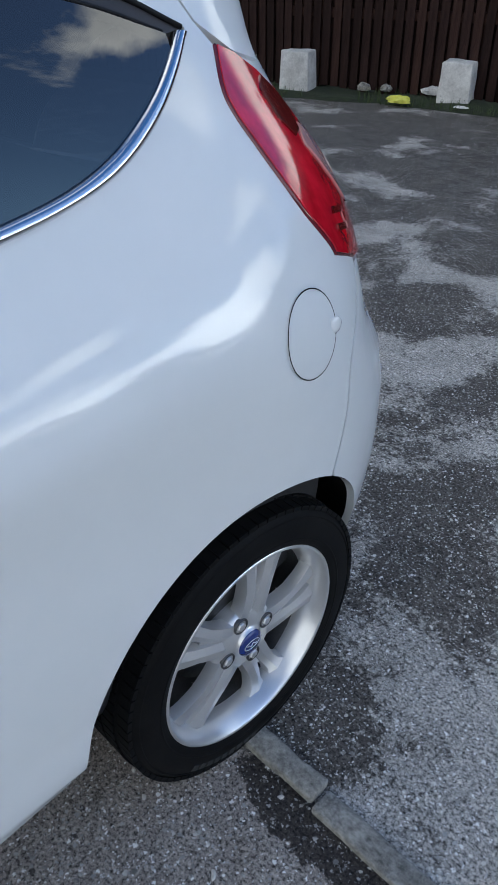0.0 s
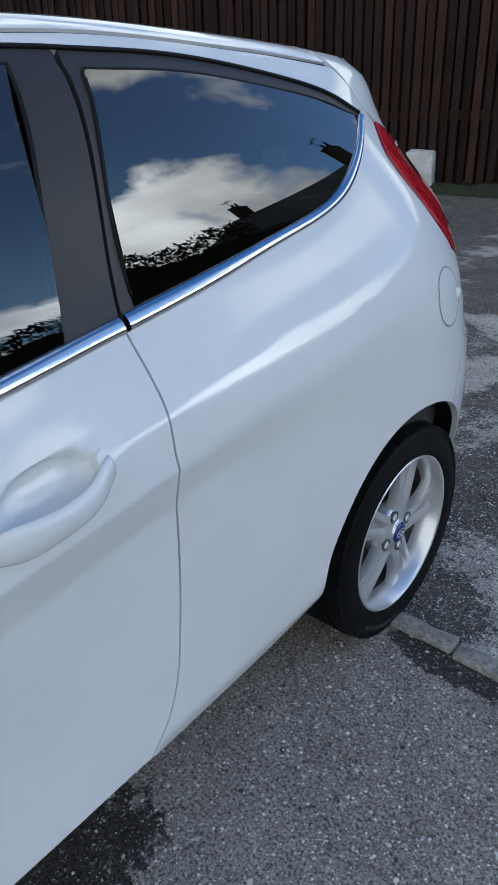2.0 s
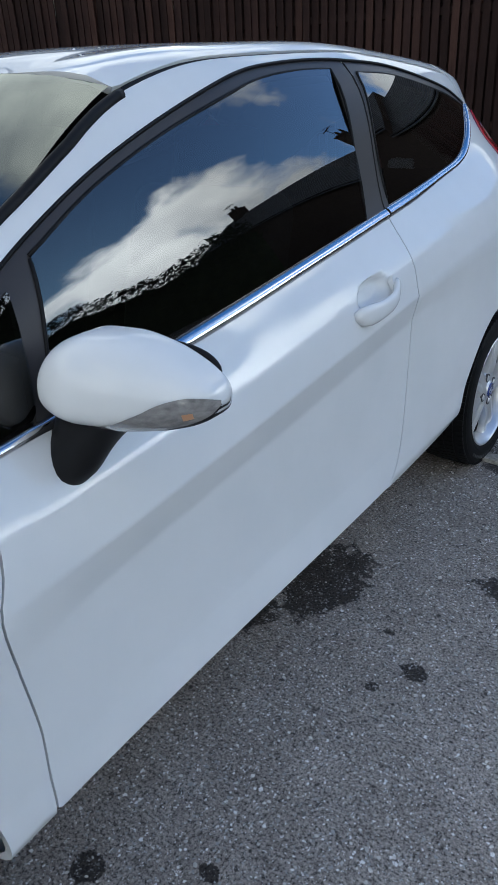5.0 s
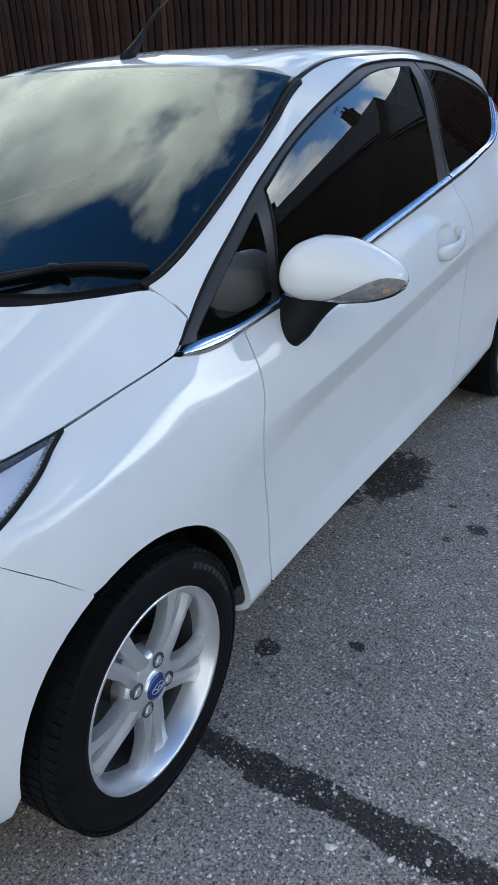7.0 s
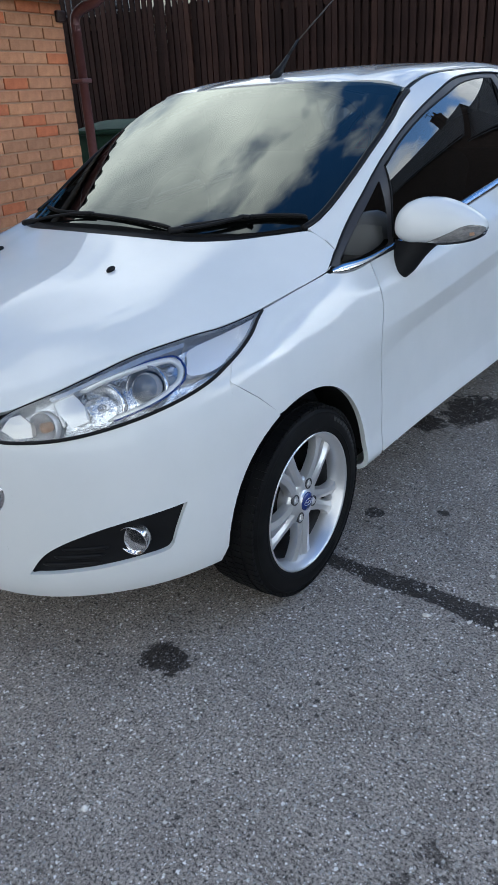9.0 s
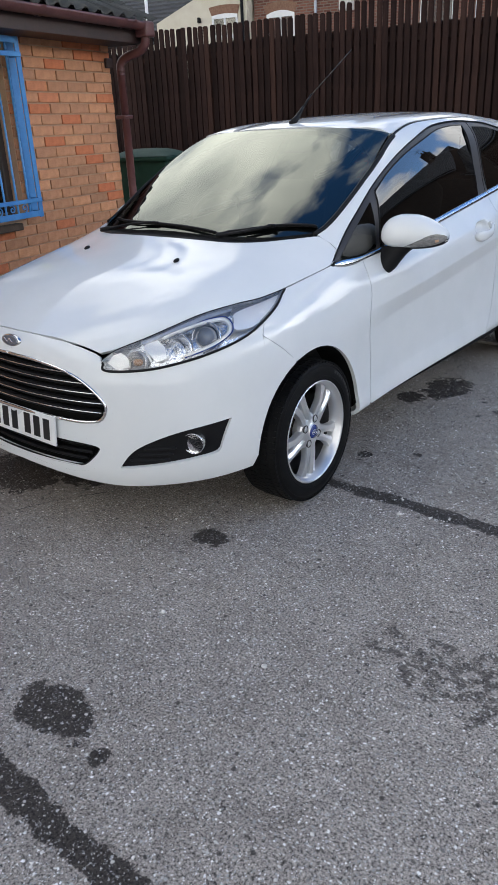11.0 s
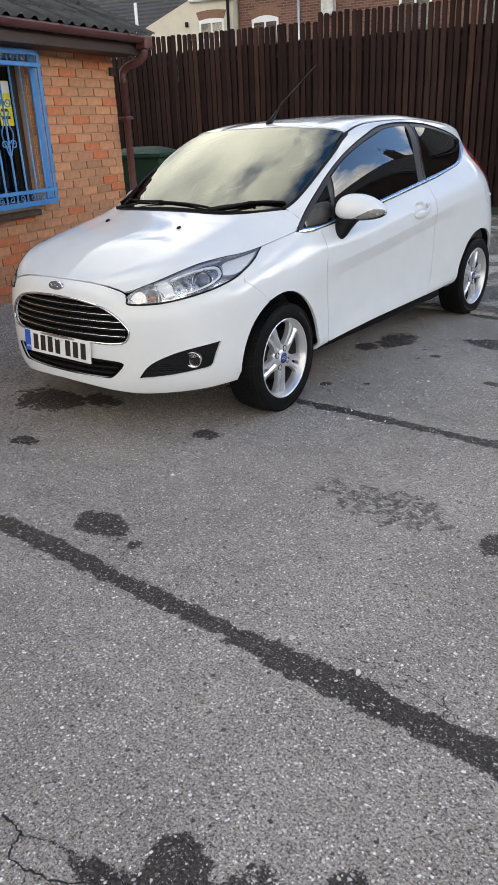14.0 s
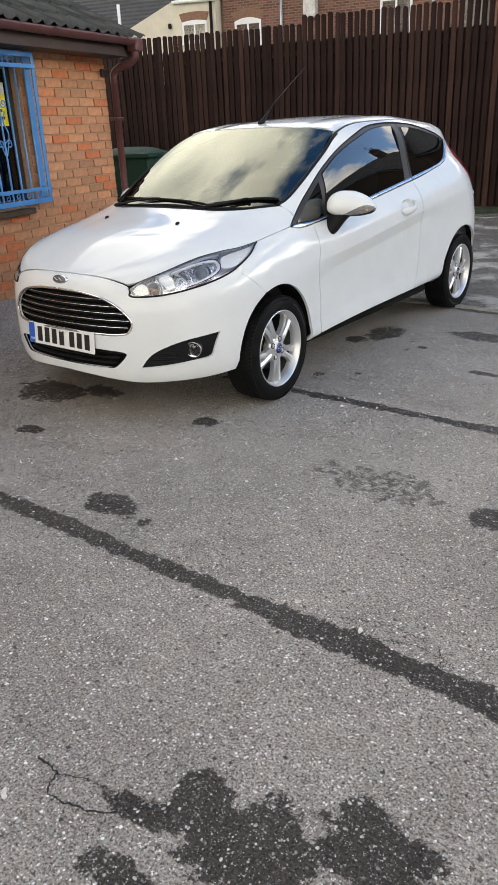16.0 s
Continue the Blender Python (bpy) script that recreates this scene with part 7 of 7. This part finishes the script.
def brick_face(m, scale):
    """Courses of brick for walls that stay far off."""
    n, l = m.node_tree.nodes, m.node_tree.links
    co, tx = n.new("ShaderNodeTexCoord"), n.new("ShaderNodeTexBrick")
    mp = n.new("ShaderNodeMapping")
    mp.inputs["Rotation"].default_value = (radians(90), 0, 0)
    tx.inputs["Scale"].default_value = scale
    tx.inputs["Color1"].default_value, tx.inputs["Color2"].default_value, tx.inputs["Mortar"].default_value = (0.11, 0.042, 0.030, 1), (0.21, 0.088, 0.060, 1), (0.18, 0.14, 0.115, 1)
    tx.inputs["Mortar Size"].default_value, tx.inputs["Brick Width"].default_value, tx.inputs["Row Height"].default_value = 0.012, 0.225, 0.075
    l.new(co.outputs["Object"], mp.inputs["Vector"])
    l.new(mp.outputs["Vector"], tx.inputs["Vector"])
    plug(m, "Base Color", tx.outputs["Color"])


brick_face(OLD_BRICK, 1.0)
RENDERED = mottled("cream_render", (0.55, 0.50, 0.40), (0.66, 0.62, 0.52), 2, 0.9, fine=30)
SLATE = mottled("dark_slate", (0.030, 0.032, 0.036), (0.060, 0.062, 0.068), 3, 0.6, fine=20)
UPVC = mottled("white_frame", (0.70, 0.71, 0.72), (0.78, 0.79, 0.80), 8, 0.4)
PANE = thin_glass("house_glass", (0.10, 0.12, 0.14), 2.0)
STONE_LINTEL = mottled("brick_arch", (0.17, 0.09, 0.06), (0.26, 0.15, 0.10), 20, 0.9)


def house_window(parent, x, y, z, w, h, arch_=0.0):
    """A white window set in a wall that looks towards -y: frame, sill and two panes."""
    win = part("window", block((x - w / 2, y - 0.03, z), (x + w / 2, y + 0.02, z + 0.07), 0.005), UPVC, parent, "white framed window", shade=False)
    for lo, hi in (((x - w / 2, y - 0.03, z + h - 0.08), (x + w / 2, y + 0.02, z + h)), ((x - w / 2, y - 0.03, z), (x - w / 2 + 0.07, y + 0.02, z + h)), ((x + w / 2 - 0.07, y - 0.03, z), (x + w / 2, y + 0.02, z + h)), ((x - 0.03, y - 0.028, z), (x + 0.03, y + 0.018, z + h * 0.96))):
        part("frame", block(lo, hi, 0.005), UPVC, win, shade=False)
    part("pane", block((x - w / 2, y + 0.0, z), (x + w / 2, y + 0.006, z + h)), PANE, win, shade=False)
    part("sill", block((x - w / 2 - 0.08, y - 0.10, z - 0.07), (x + w / 2 + 0.08, y + 0.02, z), 0.006), UPVC, win, shade=False)
    if arch_:
        a = np.linspace(-1, 1, 15)
        bm = bmesh.new()
        rows = [[(x + (w / 2 + e * 0.1) * q, y - 0.015, z + h - 0.02 + arch_ * (1 - q * q) + e * 0.26) for q in a] for e in (0, 1)]
        grid_faces(bm, np.array(rows))
        part("brick_arch", outward(bm), STONE_LINTEL, win, shade=False)
        bm = bmesh.new()
        rows = [[(x + (w / 2) * q, y - 0.032, z + h - 0.10 + e * (0.09 + arch_ * (1 - q * q))) for q in a] for e in (0, 1)]
        grid_faces(bm, np.array(rows))
        part("arched_head", outward(bm), UPVC, win, shade=False)
    return win


def gable_house(name, label, at, rz, wide, deep, eaves, ridge, wall_mat, windows, roof_mat=None):
    """A house with its ridge along x, its front towards -y."""
    h = thing(name, label, "house", at=(*at, 0), rz=rz)
    bm = bmesh.new()
    v = [bm.verts.new(q) for q in ((0, 0, 0), (wide, 0, 0), (wide, deep, 0), (0, deep, 0), (0, 0, eaves), (wide, 0, eaves), (wide, deep, eaves), (0, deep, eaves), (0, deep / 2, ridge), (wide, deep / 2, ridge))]
    for f in ((0, 1, 5, 4), (2, 3, 7, 6), (1, 2, 6, 9, 5), (3, 0, 4, 8, 7)):
        bm.faces.new([v[i] for i in f])
    part("wall", outward(bm), wall_mat, h, shade=False)
    slope = math.atan2(ridge - eaves, deep / 2)
    run = math.hypot(ridge - eaves, deep / 2) + 0.25
    for sgn in (1, -1):
        bm = bmesh.new()
        rows = 22
        for r in range(rows):
            d0, d1 = run * r / rows, run * (r + 1) / rows
            y_a, z_a = -0.25 * math.cos(slope) + d0 * math.cos(slope), eaves - 0.25 * math.sin(slope) + d0 * math.sin(slope)
            y_b, z_b = -0.25 * math.cos(slope) + d1 * math.cos(slope), eaves - 0.25 * math.sin(slope) + d1 * math.sin(slope)
            if sgn < 0:
                y_a, y_b = deep - y_a, deep - y_b
            q = [bm.verts.new(c) for c in ((-0.12, y_a, z_a + 0.06), (wide + 0.12, y_a, z_a + 0.06), (wide + 0.12, y_b, z_b), (-0.12, y_b, z_b), (-0.12, y_a, z_a), (wide + 0.12, y_a, z_a))]
            bm.faces.new(q[:4])
            bm.faces.new((q[0], q[1], q[5], q[4]))
        bmesh.ops.remove_doubles(bm, verts=bm.verts[:], dist=1e-4)
        part("roof", outward(bm), roof_mat or SLATE, h, shade=False)
    part("gutter", outward(tube(bmesh.new(), [(-0.1, -0.25, eaves - 0.02), (wide + 0.1, -0.25, eaves - 0.02)], 0.055, 10)), TRIM, h)
    for w_ in windows:
        house_window(h, *w_)
    return h
back = lambda s, off: tuple((fence_m @ Vector((s, off, 0)))[:2])  # noqa: E731

# rendered house with a sloping parapet, and a slate roof beside it
cream = thing("house", "cream rendered house with a small white window", "house", at=(*back(0, 12.6), 0), rz=FENCE_RZ)
bm = bmesh.new()
out = [(-10.6, 0.0), (-10.6, 4.72), (-8.81, 5.42), (-7.27, 5.42), (-7.27, 0.0)]
f = bm.faces.new([bm.verts.new((a, 0.0, b)) for a, b in out])
g = bmesh.ops.extrude_face_region(bm, geom=[f])["geom"]
bmesh.ops.translate(bm, verts=[v for v in g if isinstance(v, bmesh.types.BMVert)], vec=(0, 5.0, 0))
part("wall", outward(bm), RENDERED, cream, shade=False)
part("roof", block((-8.85, -0.1, 5.42), (-7.2, 5.0, 5.50), 0.01), SLATE, cream, shade=False)
part("gutter", outward(tube(bmesh.new(), [(-8.8, -0.10, 5.36), (-7.2, -0.10, 5.33)], 0.055, 10)), UPVC, cream)
part("downpipe", outward(tube(bmesh.new(), [(-7.42, -0.06, 5.3), (-7.42, -0.06, 0.0)], 0.05, 10)), TRIM, cream)
house_window(cream, -8.06, 0.0, 4.14, 0.92, 0.62, 0.05)
part("wall_lamp", block((-9.02, -0.12, 4.60), (-8.92, 0.0, 4.76), 0.03, 2), TRIM, cream)
slate = gable_house("house", "house with a dark slate roof behind low building", back(-22.0, 13.0), FENCE_RZ, 12.6, 7.0, 4.3, 7.4, RENDERED, [])
part("soil_pipe", outward(tube(bmesh.new(), [(11.06, -0.4, 4.2), (11.06, -0.4, 5.5)], 0.055, 10)), UPVC, slate)

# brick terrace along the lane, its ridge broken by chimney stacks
# far units stand against the sun: their shade is put into the brick colour
BACKLIT_BRICK = mottled("backlit_brick", (0.016, 0.012, 0.010), (0.045, 0.030, 0.024), 5, 0.95, fine=30)
for k in range(9):
    x0 = -7.2 + 4.9 * k
    wins = [(0.92, 0.0, 3.66, 0.95, 1.02, 0.10)] + ([(3.55, 0.0, 3.66, 0.95, 1.12, 0.10)] if k else [])
    if k == 1:
        wins = [(0.98, 0.0, 3.75, 1.0, 1.16, 0.0), (3.4, 0.0, 3.75, 0.95, 1.15, 0.10)]
    wins += [(w[0], 0.0, 1.0, 0.95, 1.3, 0.10) for w in wins]
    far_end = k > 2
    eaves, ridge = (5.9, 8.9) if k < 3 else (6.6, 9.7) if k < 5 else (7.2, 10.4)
    h = gable_house("house", "terraced house with slate roof, its backlit shade in the brick colour" if far_end else "red brick terraced house with white windows and slate roof", back(x0, 13.0), FENCE_RZ, 4.9, 8.0, eaves, ridge, BACKLIT_BRICK if far_end else OLD_BRICK, [] if far_end else wins)
    tagged(h, group="brick terrace")
    if not far_end:
        part("downpipe", outward(tube(bmesh.new(), [(2.12, -0.06, 5.8), (2.12, -0.06, 0.0)], 0.05, 10)), LAMP_GREY, h)
    at = {1: 4.9, 5: 3.2, 8: 2.9}.get(k)
    if at:
        brick_ = BACKLIT_BRICK if far_end else OLD_BRICK
        stack = part("chimney", block((at - 0.5, 3.5, ridge - 1.3), (at + 0.5, 4.5, ridge + 0.95), 0.02), brick_, h, "brick chimney stack", shade=False)
        part("chimney_cap", block((at - 0.56, 3.44, ridge + 0.95), (at + 0.56, 4.56, ridge + 1.07), 0.02), brick_, stack, shade=False)
        for q in (-0.27, 0.22):
            bm = lathe(bmesh.new(), [(0, 0.13), (0.38, 0.10), (0.42, 0.12), (0.44, 0.08)], 12, "z", True)
            bmesh.ops.translate(bm, verts=bm.verts[:], vec=(at + q, 4.0, ridge + 1.07))
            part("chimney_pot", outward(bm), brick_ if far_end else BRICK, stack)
        bm = bmesh.new()
        tube(bm, [(at + 0.45, 4.0, ridge + 0.9), (at + 0.45, 4.0, ridge + 2.1)], 0.025, 6)
        tube(bm, [(at - 0.15, 4.0, ridge + 2.0), (at + 0.95, 4.0, ridge + 1.9)], 0.02, 6)
        for q in np.linspace(-0.1, 0.9, 6):
            tube(bm, [(at + q, 3.7, ridge + 1.96), (at + q, 4.3, ridge + 1.96)], 0.012, 4)
        part("tv_aerial", bm, TRIM, h)
    if k == 0:
        part("vent_box", block((2.95, -0.35, 4.55), (3.35, 0.0, 5.3), 0.02), WHITEWASH, h, shade=False)

# ---- bare trees across the lane ----
BARK = mottled("dark_bark", (0.018, 0.014, 0.011), (0.045, 0.037, 0.030), 6, 0.9, strength=0.5, dist=0.01)


def bare_tree(at, high, seed):
    """Tapered trunk and limbs, and a crown of fine bare twigs."""
    rr = random.Random(seed)
    tree = thing("tree", "bare winter tree with fine dark twigs", "tree", "bare trees across the lane", at=(*at, 0))
    trunk, crown = bmesh.new(), bmesh.new()

    def limb(bm, base, way, long_, thick, depth):
        pts, p, d = [base], Vector(base), Vector(way).normalized()
        for _ in range(4):
            d = (d + Vector((rr.uniform(-1, 1), rr.uniform(-1, 1), rr.uniform(-0.4, 0.8))) * 0.20).normalized()
            p = p + d * long_ / 4
            pts.append(tuple(p))
        tube(bm, pts, np.linspace(thick, thick * 0.55, 5), 6 if depth < 2 else 3, False)
        if depth >= 5:
            return
        for k in range(3 if depth < 4 else 4):
            turn = Vector((rr.uniform(-1, 1), rr.uniform(-1, 1), rr.uniform(-0.2, 0.7)))
            start = Vector(pts[-1]) if k < 2 else Vector(pts[2])
            limb(trunk if depth < 1 else crown, tuple(start), d * 0.8 + turn * 0.8, long_ * rr.uniform(0.58, 0.78), thick * 0.5, depth + 1)

    limb(trunk, (0, 0, -0.1), (0, 0, 1), high * 0.30, high * 0.022, 0)
    part("trunk", trunk, BARK, tree)
    part("crown", crown, BARK, tree)


for i, (az, far, high) in enumerate(((12, 26, 8.5), (20, 30, 9.5), (27, 27, 9.0), (33, 33, 10.0), (39, 29, 8.8), (45, 32, 9.4), (50, 28, 8.0), (2, 30, 9.0), (-8, 28, 8.5))):
    bare_tree((0.7 + far * math.cos(math.radians(az)), 1.2 + far * math.sin(math.radians(az))), high, 20 + i)
# hedge bank under the trees
HEDGE = mottled("dark_hedge", (0.012, 0.016, 0.008), (0.03, 0.04, 0.018), 3, 0.95, fine=14)
bm = bmesh.new()


def bank(az):
    """The hedge's height along its line."""
    return 5.4 + 1.5 * noise.noise(Vector((az * 6, 0, 0))) + 0.5 * noise.noise(Vector((az * 31, 3, 0)))


core = np.array([[(0.7 + far * math.cos(q), 1.2 + far * math.sin(q), z * (bank(q) - 0.5)) for far, z in ((23.6, 0.0), (24.0, 0.6), (25.0, 1.0), (26.0, 0.6), (26.4, 0.0))] for q in np.radians(np.linspace(-35, 54, 220))])
grid_faces(bm, core)
for _ in range(22000):
    az, far = math.radians(rng.uniform(-35, 54)), rng.uniform(23.4, 26.5)
    q = Vector((0.7 + far * math.cos(az), 1.2 + far * math.sin(az), bank(az) * (1.06 - rng.uniform(0, 1) ** 2)))
    r = rng.uniform(0.05, 0.22)
    bm.faces.new([bm.verts.new(q + Vector((rng.uniform(-1, 1), rng.uniform(-1, 1), rng.uniform(-1, 1))) * r) for _ in range(3)])
tagged(part("hedge", bm, HEDGE, shade=False), "dark overgrown hedge across the lane", "hedge", kind="stuff")
